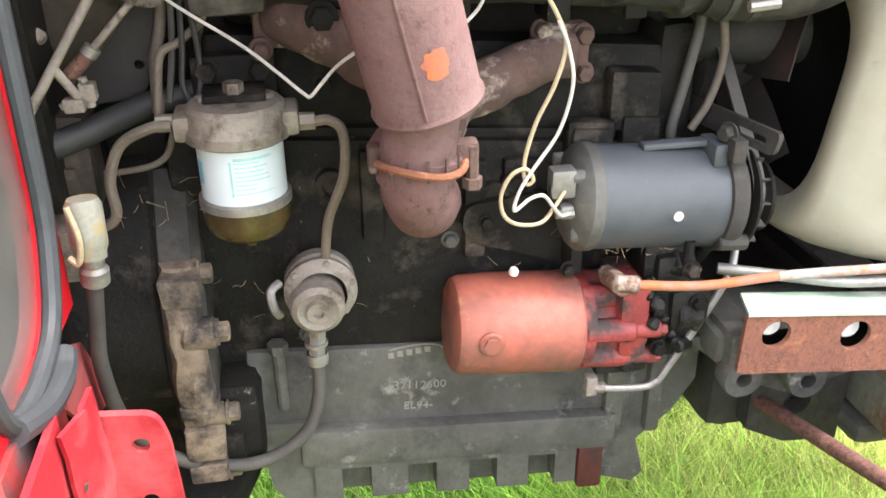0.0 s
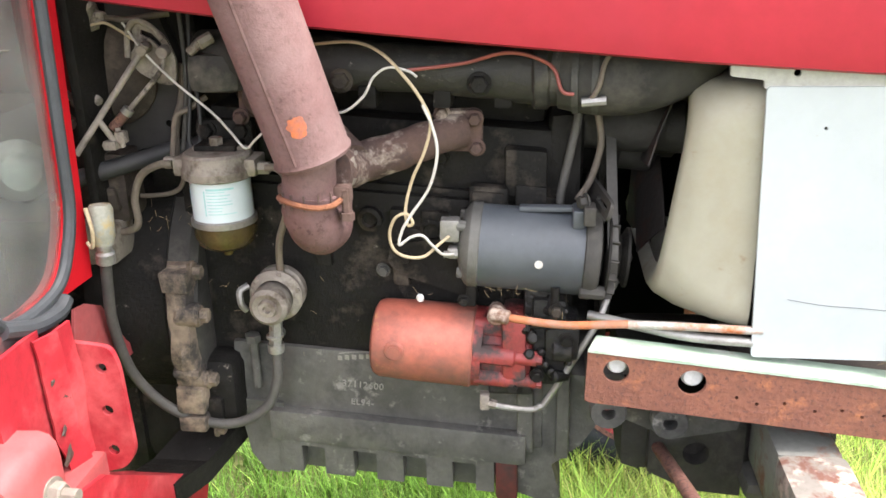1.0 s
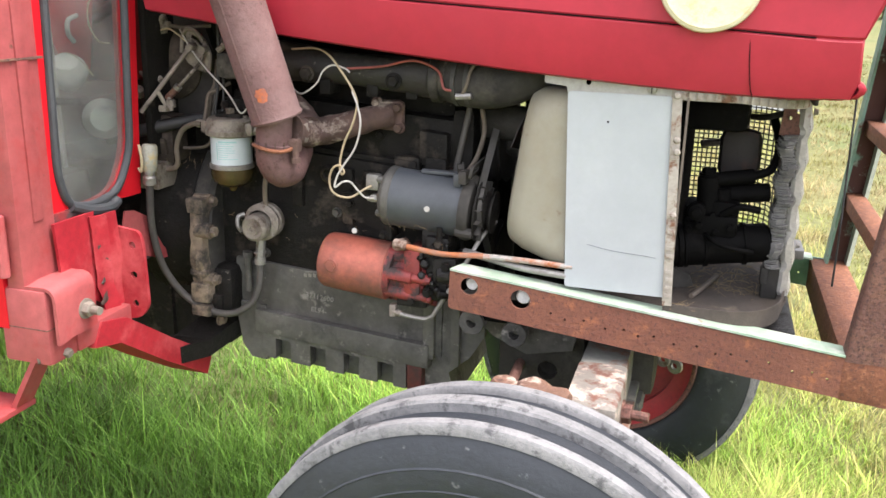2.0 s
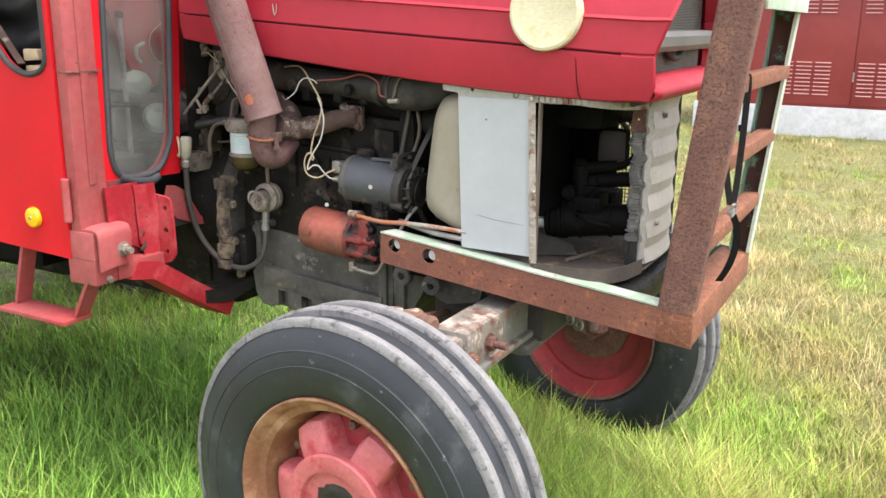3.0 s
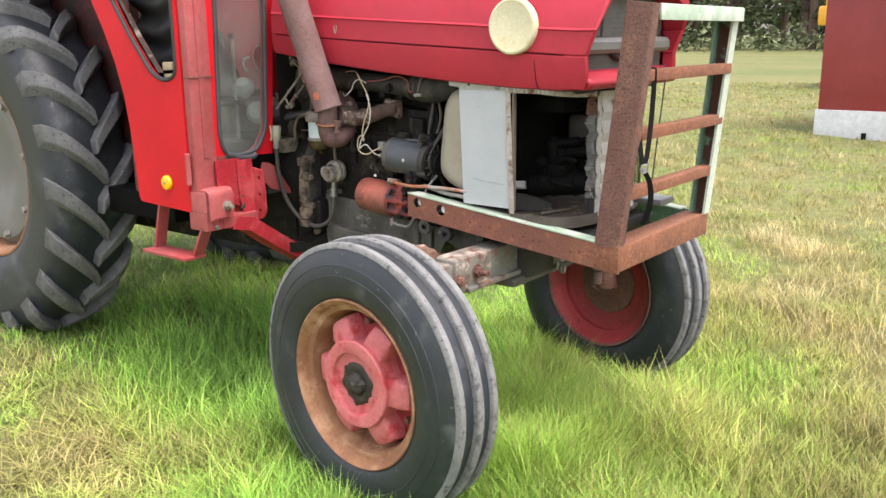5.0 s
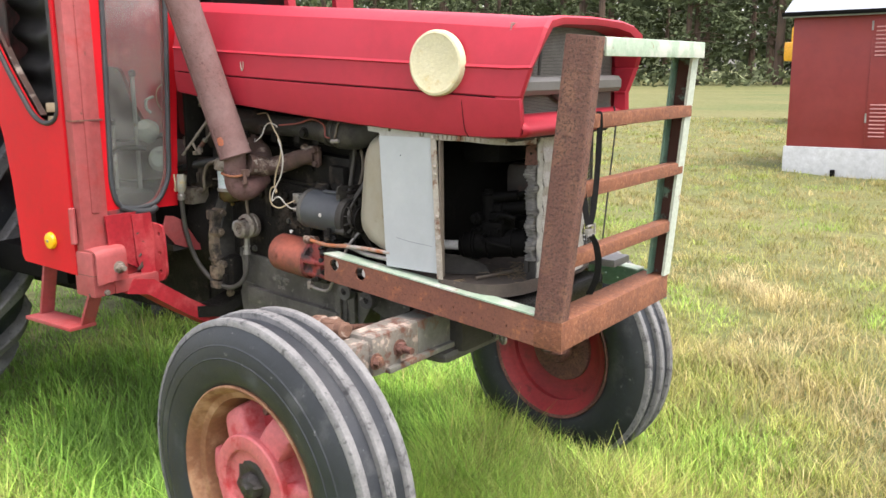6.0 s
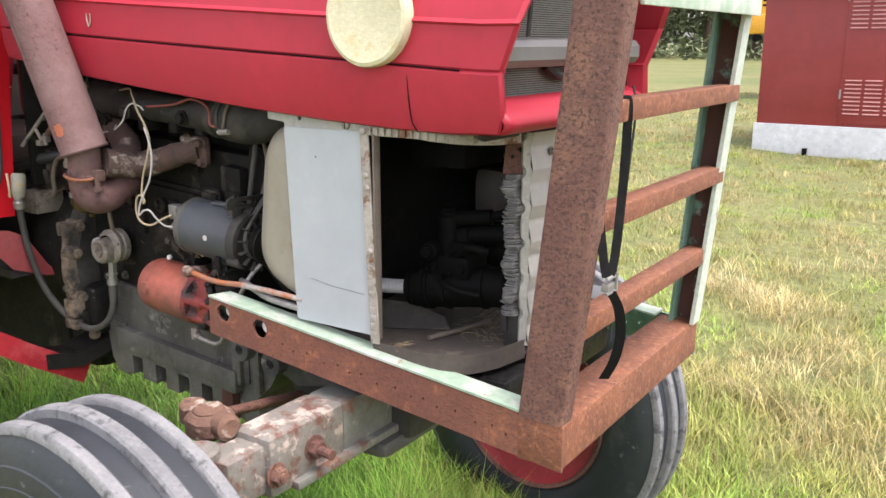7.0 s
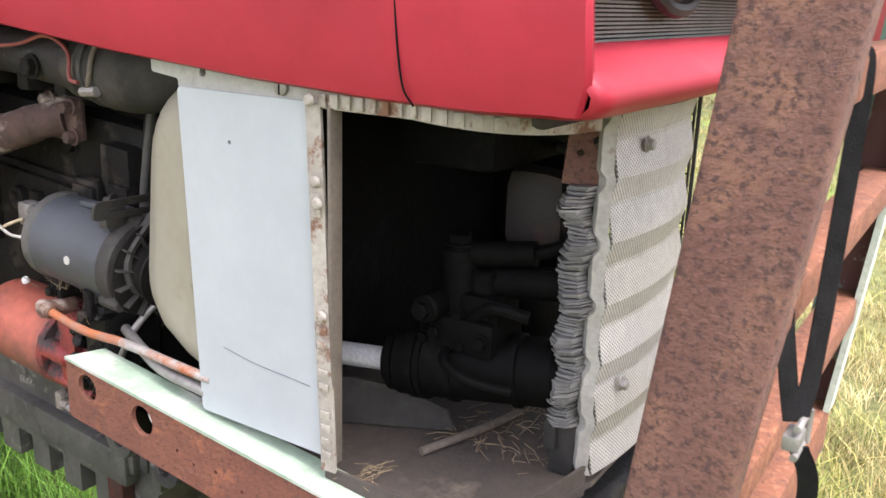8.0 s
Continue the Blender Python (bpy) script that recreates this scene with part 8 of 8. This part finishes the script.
    sp = part("step_tread", bm, RED_OLD, T, "worn pinkish hanging step tread")
    for p, q in (((-0.915, 0.765), (-0.965, 0.60)), ((-0.735, 0.595), (-0.655, 0.735))):
        a, b = Vector((p[0], 0, p[1])), Vector((q[0], 0, q[1]))
        dv = (b - a).normalized()
        nv = Vector((dv.z, 0, -dv.x)) * 0.005
        y0, y1 = -0.635, -0.590
        bm = loft(B(), [[c + nv + Vector((0, y0, 0)), c + nv + Vector((0, y1, 0)), c - nv + Vector((0, y1, 0)), c - nv + Vector((0, y0, 0))] for c in (a, b)])
        bmesh.ops.recalc_face_normals(bm, faces=bm.faces[:])
        part("step_hanger", bm, RED_OLD, sp, "faded red flat hanger")
    # cab shell behind: plain guessed walls, and an unseen roof added for shade inside
    part("cab_floor", box(B(), (-1.5, -0.30, 0.78), (-0.70, 0.30, 0.80), 0.0), DASH, T)
    part("cab_left_side", box(B(), (-1.05, 0.62, 0.8), (-0.66, 0.64, 1.18), 0.004), DASH, T)
    part("unseen_cab_roof", box(B(), (-1.75, -0.66, 2.0), (-0.62, 0.66, 2.06), 0.02), RED, T)
    part("cab_back_wall", box(B(), (-1.64, -0.315, 0.80), (-1.62, 0.315, 1.30), 0.0), DASH, T)
    bm = B()
    sheet(bm, [(0.285, 0.935), (0.61, 0.945), (0.60, 2.0), (0.235, 2.0)], [rounded([(0.31, 1.0), (0.52, 0.99), (0.50, 1.9), (0.28, 1.9)], 0.03)], lambda u, v: Vector((X, u, v)), (-0.022, 0, 0))
    part("cab_front_panel", bm, RED, T, "red cab front panel with tall rounded window")
    # mudguards
    for s in (-1, 1):
        bm = B()
        rows = []
        for i in range(13):
            a = radians(58 + 90 * i / 12)
            x, z = -2.30 + 1.04 * math.cos(a), 0.80 + 1.04 * math.sin(a)
            rows.append([(x, s * 0.30, z), (x, s * 0.5, z), (x, -0.66 if s < 0 else 1.10, z)])
        strips(bm, rows)
        thicken(bm, 0.006)
        part("mudguard", bm, RED_DARK, T, "dark red rear mudguard", 50)
        rows = []
        for k in range(25):
            u = -1.035 - 1.44 * k / 24
            e = min(1.0, max(0.0, (-1.06 - u) / 0.40))
            y = s * (0.612 - 0.292 * e * e * (3 - 2 * e))
            rows.append([(u, y, 0.80 - 0.03 * e + 1.25 * q / 6) for q in range(7)])
        bm = strips(B(), rows)
        thicken(bm, 0.006)
        # paint colour is darkened here to give the shade behind the tyre
        part("inner_mudguard", bm, SUMP_RED, T, "red wing plate curving in beside the tyre, darkened for shade", 60)
        part("footplate_frame", box(B(), (-1.48, min(s * 0.20, s * 0.50), 0.66), (-1.02, max(s * 0.20, s * 0.50), 0.765), 0.01), BLACK, T)
    # inside the cab: seat, pillar with the wheel, levers, lamps
    bm = box(B(), (-1.40, -0.24, 0.98), (-0.98, 0.24, 1.10), 0.05)
    st = part("driver_seat", bm, LEATHER, T, "dark brown padded driver seat")
    part("seat_back", box(B(), (-1.46, -0.24, 1.10), (-1.36, 0.24, 1.52), 0.05), LEATHER, st)
    part("seat_base", box(B(), (-1.30, -0.15, 0.80), (-1.05, 0.15, 0.98), 0.02), BLACK, st)
    rows = []
    for k in range(60):
        z = 1.20 + k * 0.0125
        rows.append([(-1.14 + 0.0335 * i, -0.52 + 0.020 * math.sin(z * 62 + 1.5 * math.sin(i * 0.55)) + 0.03 * noise.noise(Vector((i * 0.3, 2, z * 6))), z + 0.012 * math.sin(i * 0.8)) for i in range(14)])
    bm = strips(B(), rows)
    thicken(bm, 0.004)
    part("draped_blanket", bm, RUBBER, T, "crumpled black blanket hanging inside the door", 60)
    for x, z in ((-0.842, 1.222), (-0.845, 1.262)):
        part("pale_rag", rough_up(box(B(), (x - 0.03, -0.60, z - 0.014), (x + 0.03, -0.56, z + 0.014), 0.006), 0.004, 40), WIRE_CREAM, T)
    edge = [(-0.875, 1.235), (-0.985, 1.36), (-1.09, 1.50), (-1.32, 1.90)]
    bm = strips(B(), [[(u + 0.008, y, v + 0.004) for u, v in edge] for y in (-0.622, -0.602)])
    thicken(bm, 0.003)
    part("window_reveal", bm, MANIFOLD, T, "dusty brown inner window frame")
    part("instrument_panel", box(B(), (-0.80, -0.18, 1.15), (-0.72, 0.18, 1.50), 0.03), RED_DARK, T, "dark red instrument panel")
    bm = B()
    sheet(bm, rounded([(-0.42, 1.395), (-0.31, 1.38), (-0.275, 1.27), (-0.215, 1.160), (-0.145, 1.160), (-0.12, 1.30), (-0.12, 1.75), (-0.42, 1.75)], 0.02), [], lambda u, v: Vector((-0.89, u, v)), (-0.02, 0, 0))
    part("red_dash_plate", bm, RED_WORN, T, "worn red dash plate behind the glass")
    ring = [(-0.98 + 0.05 * math.sin(2 * math.pi * i / 24), 0.2 * math.cos(2 * math.pi * i / 24), 1.45 + 0.19 * math.sin(2 * math.pi * i / 24)) for i in range(25)]
    sw = part("steering_wheel", tube(B(), ring, 0.014, 10, 2), BLACK, T, "black steering wheel")
    part("steering_column", rod(B(), (-0.75, 0, 1.3), (-0.98, 0, 1.45), 0.025, 12), BLACK, sw)
    for y, x, h in ((-0.47, -0.86, 1.28), (-0.36, -0.90, 1.20), (-0.31, -0.84, 1.36)):
        lv = part("lever", rod(B(), (x, y, 0.80), (x - 0.03, y + 0.02, h), 0.007, 8), STEEL_DULL, T)
        part("lever_knob", lathe(B(), [(0, -0.012), (0.012, -0.006), (0.012, 0.01), (0, 0.016)], (x - 0.03, y + 0.02, h), (0, 0, 1), 12), BLACK, lv)
    for c, r, ax in (((-0.855, -0.261, 1.176), 0.042, (0.35, -0.5, 0.75)), ((-0.760, -0.280, 1.083), 0.042, (0.6, -0.75, 0.15))):
        lp = part("work_lamp", lathe(B(), [(0, 0.030), (r * 0.6, 0.024), (r * 0.92, 0.008), (r, -0.004), (r * 0.9, -0.02), (r * 0.4, -0.05), (0, -0.055)], c, ax, 28), LAMP_DULL, T, "white round work lamp")
    part("lamp_stalk", tube(B(), [(-0.78, -0.32, 1.12), (-0.82, -0.40, 1.12), (-0.84, -0.46, 1.05), (-0.86, -0.48, 0.95), (-0.87, -0.48, 0.80)], 0.008, 8), BLACK, T)
    part("heater_box", box(B(), (-0.98, -0.50, 0.80), (-0.80, -0.28, 0.98), 0.02), DASH, T)
    part("wire", tube(B(), [(-0.80, -0.205, 1.34), (-0.80, -0.245, 1.31), (-0.80, -0.250, 1.27), (-0.80, -0.225, 1.235), (-0.80, -0.19, 1.228)], 0.0016, 8), WIRE_CREAM, T, "thin looped wire under the dash")
    part("wire", tube(B(), [(-0.82, -0.30, 1.215), (-0.81, -0.275, 1.20), (-0.80, -0.25, 1.165)], 0.0012, 6), WIRE_CREAM, T)
    part("hook_strap", tube(B(), [(-0.84, -0.235, 1.285), (-0.84, -0.262, 1.275), (-0.84, -0.265, 1.25), (-0.84, -0.250, 1.232)], 0.005, 8), LAMP_DULL, T, "pale curved strap under the dash")


make_cab()


# ---- grass: tufts and blades on the field ----
def make_grass_material():
    m = bpy.data.materials.new("grass_blades")
    m.use_nodes = True
    n, l = m.node_tree.nodes, m.node_tree.links
    bsdf = n["Principled BSDF"]
    r = n.new("ShaderNodeValToRGB")
    e = r.color_ramp.elements
    e[0].position, e[0].color = 0.0, (0.140, 0.270, 0.046, 1)
    e[1].position, e[1].color = 1.0, (0.58, 0.49, 0.26, 1)
    for p, c in ((0.16, (0.235, 0.450, 0.072, 1)), (0.34, (0.325, 0.460, 0.092, 1)), (0.50, (0.325, 0.345, 0.104, 1)), (0.74, (0.365, 0.310, 0.128, 1))):
        x = e.new(p)
        x.color = c
    at = n.new("ShaderNodeAttribute")
    at.attribute_name = "dry"
    l.new(at.outputs["Fac"], r.inputs["Fac"])
    tone, tint = n.new("ShaderNodeAttribute"), n.new("ShaderNodeHueSaturation")   # lush and thin tufts differ
    tone.attribute_name = "tone"
    l.new(tone.outputs["Fac"], tint.inputs["Value"])
    l.new(r.outputs["Color"], tint.inputs["Color"])
    l.new(tint.outputs["Color"], bsdf.inputs["Base Color"])
    bsdf.inputs["Roughness"].default_value = 0.55
    bsdf.inputs["Specular IOR Level"].default_value = 0.3
    tr, mx = n.new("ShaderNodeBsdfTranslucent"), n.new("ShaderNodeMixShader")
    l.new(tint.outputs["Color"], tr.inputs["Color"])
    mx.inputs["Fac"].default_value = 0.30
    l.new(bsdf.outputs[0], mx.inputs[1])
    l.new(tr.outputs[0], mx.inputs[2])
    l.new(mx.outputs[0], n["Material Output"].inputs["Surface"])
    return m


def make_grass():
    rs = np.random.RandomState(4)
    M, K = 78000, 12
    # tufts, dense round the tractor, thinning out over the field
    d = 0.15 + 24.0 * rs.rand(M) ** 2.3
    a = rs.rand(M) * 2 * np.pi
    tx, ty = 0.4 + d * np.cos(a), -0.2 + d * np.sin(a)
    keep = (ty > -2.6) & (tx > -9) & (tx < 8)
    tx, ty, d = tx[keep], ty[keep], d[keep]
    h1, h2, h3 = rs.rand(len(tx)), rs.rand(len(tx)), rs.rand(len(tx))
    tx, ty, d, h1, h2, h3 = (np.repeat(q, K) for q in (tx, ty, d, h1, h2, h3))
    spread = (0.012 + 0.034 * h1) * (1 + 0.14 * d)
    x, y = tx + rs.randn(len(tx)) * spread, ty + rs.randn(len(tx)) * spread

    def waves(p, q, f, s):
        """Smooth uneven patches between 0 and 1."""
        v = np.sin(f * p * 1.1 + 1.7 * np.sin(f * q * 0.73 + s)) + np.sin(f * q * 1.37 + 1.3 * np.sin(f * p * 1.19 + 2 * s)) + np.sin(f * (p + q) * 2.1 + 2 * np.sin(f * (p - q) * 0.93 + 3 * s))
        return 0.5 + v / 6.0

    # bare thatch: little grows there
    bare = np.clip((waves(x, y, 2.3, 1.0) * 0.6 + waves(x, y, 6.1, 4.0) * 0.4 - 0.60) / 0.10, 0, 1) * np.clip((x - 0.2) / 0.5 + (-y - 0.9) / 0.3, 0, 1)
    keep = rs.rand(len(x)) > 0.72 * bare
    tx, ty, d, h1, h2, h3, x, y, bare = (q[keep] for q in (tx, ty, d, h1, h2, h3, x, y, bare))
    z = np.array([ground_z(float(p), float(q)) for p, q in zip(x, y)])
    n = len(x)
    near = np.clip(1.0 - (np.hypot(x - 0.0, y - 0.1) - 1.1) / 1.6, 0, 1)
    dry = np.clip((x * 0.16 + y * 0.09) + 0.02, -0.05, 0.34) - 0.10 * near
    pale = np.clip((-y - 0.62) / 0.45, 0, 1) * np.clip((0.1 - x) / 0.5, 0, 1)
    dry += 0.42 * pale * (0.35 + 1.1 * waves(x, y, 5.0, 2.0))
    dry += 0.12 * np.clip((x - 0.65) / 0.8, 0, 1)
    near = near * (1 - 0.6 * np.clip((x - 0.6) / 0.7, 0, 1))
    # darkest green under the tractor puts its shade into the grass colour
    dry -= 0.22 * np.clip((0.75 - np.abs(y)) / 0.3, 0, 1) * np.clip((0.2 - x) / 0.4, 0, 1)
    clump = waves(x, y, 2.9, 0.0)
    far = np.clip((d - 0.8) / 1.5, 0, 1)
    dry += 0.25 * (clump - 0.5) + (0.34 * (waves(x, y, 1.3, 5.0) - 0.5) + 0.50 * (waves(x, y, 4.3, 3.0) - 0.5)) * far + 0.25 * bare
    q = 1.0 / (1.0 + 0.22 * d)                       # far off the single blades merge
    # each tuft and each blade has its own tint; single dead blades among the green
    dry += 0.30 * (1 - q) + (0.34 * h3 + 0.26 * rs.rand(n)) * q + 0.30 * (rs.rand(n) < 0.05) * (d < 5)
    spot = np.exp(-((x - 0.95) ** 2 + (y - 0.1) ** 2) / 0.25)      # trodden, browner grass before the nose
    lush = np.clip((x - 0.5) / 0.4, 0, 1) * np.clip((-y - 0.5) / 0.6, 0, 1)
    dry = np.clip(dry + 0.05 * spot - 0.10 * lush, 0.0, 1.0)
    tone = (1 + 0.58 * q * (2 * rs.rand(n) - 1)) * (0.95 + 0.86 * q * (h2 - 0.5)) * (0.80 + 0.5 * waves(x, y, 7.3, 6.0)) * (1 - 0.38 * np.clip((x - 1.0) / 1.0, 0, 1) * (0.3 + 0.7 * np.clip((y + 1.2) / 0.8, 0, 1))) * (1 - 0.20 * bare) * (1 - 0.05 * spot) * (1 + 0.30 * lush) * (1 - 0.13 * np.clip((d - 1.5) / 4, 0, 1))
    lay = np.clip(0.75 * pale + 0.5 * bare + 0.35 * far * h1, 0, 1)
    L = 0.88 * (0.55 + 0.9 * clump) * (0.05 + 0.05 * h1 + 0.062 * near * (0.5 + h2) * np.where(y > 0.35, 0.5, 1.0)) * (0.5 + 1.0 * rs.rand(n)) * (1 - 0.35 * pale) * (1 - 0.45 * bare)
    w = (0.0007 + 0.0010 * rs.rand(n)) * (1 + 0.20 * d)
    ang = rs.rand(n) * 2 * np.pi
    out = np.arctan2(y - ty, x - tx)
    ang = np.where(rs.rand(n) < 0.6, out + rs.randn(n) * 0.6, ang)
    bend = (0.25 + 0.55 * rs.rand(n)) * (1 + 0.9 * lay) * L
    ux, uy = np.cos(ang), np.sin(ang)
    sx, sy = -uy * w, ux * w
    V = np.empty((n, 5, 3))
    for i, (t, ww) in enumerate(((0.0, 0.9), (0.52, 1.0))):
        bx, by, bz = x + ux * bend * t ** 2, y + uy * bend * t ** 2, z - 0.008 + L * (1 - 0.45 * lay) * t * (1 - 0.18 * t)
        V[:, 2 * i, 0], V[:, 2 * i, 1], V[:, 2 * i, 2] = bx - sx * ww, by - sy * ww, bz
        V[:, 2 * i + 1, 0], V[:, 2 * i + 1, 1], V[:, 2 * i + 1, 2] = bx + sx * ww, by + sy * ww, bz
    V[:, 4, 0], V[:, 4, 1], V[:, 4, 2] = x + ux * bend, y + uy * bend, z - 0.008 + L * (1 - 0.45 * lay) * 0.84
    base = (np.arange(n) * 5)[:, None]
    tri = np.array([[0, 1, 3], [0, 3, 2], [2, 3, 4]])
    F = (base[:, None, :] + tri[None, :, :]).reshape(-1)
    me = bpy.data.meshes.new("grass")
    me.vertices.add(n * 5)
    me.vertices.foreach_set("co", V.reshape(-1))
    me.loops.add(len(F))
    me.loops.foreach_set("vertex_index", F)
    me.polygons.add(len(F) // 3)
    me.polygons.foreach_set("loop_start", np.arange(0, len(F), 3))
    me.polygons.foreach_set("loop_total", np.full(len(F) // 3, 3))
    me.update()
    me.validate()
    at = me.attributes.new("dry", "FLOAT", "POINT")
    at.data.foreach_set("value", np.repeat(dry, 5).astype(np.float32))
    tn = me.attributes.new("tone", "FLOAT", "POINT")
    tn.data.foreach_set("value", np.repeat(tone, 5).astype(np.float32))
    me.materials.append(make_grass_material())
    tagged(new("grass", me), "long green meadow grass with dry straw-coloured patches", "grass", "", "stuff")


make_grass()
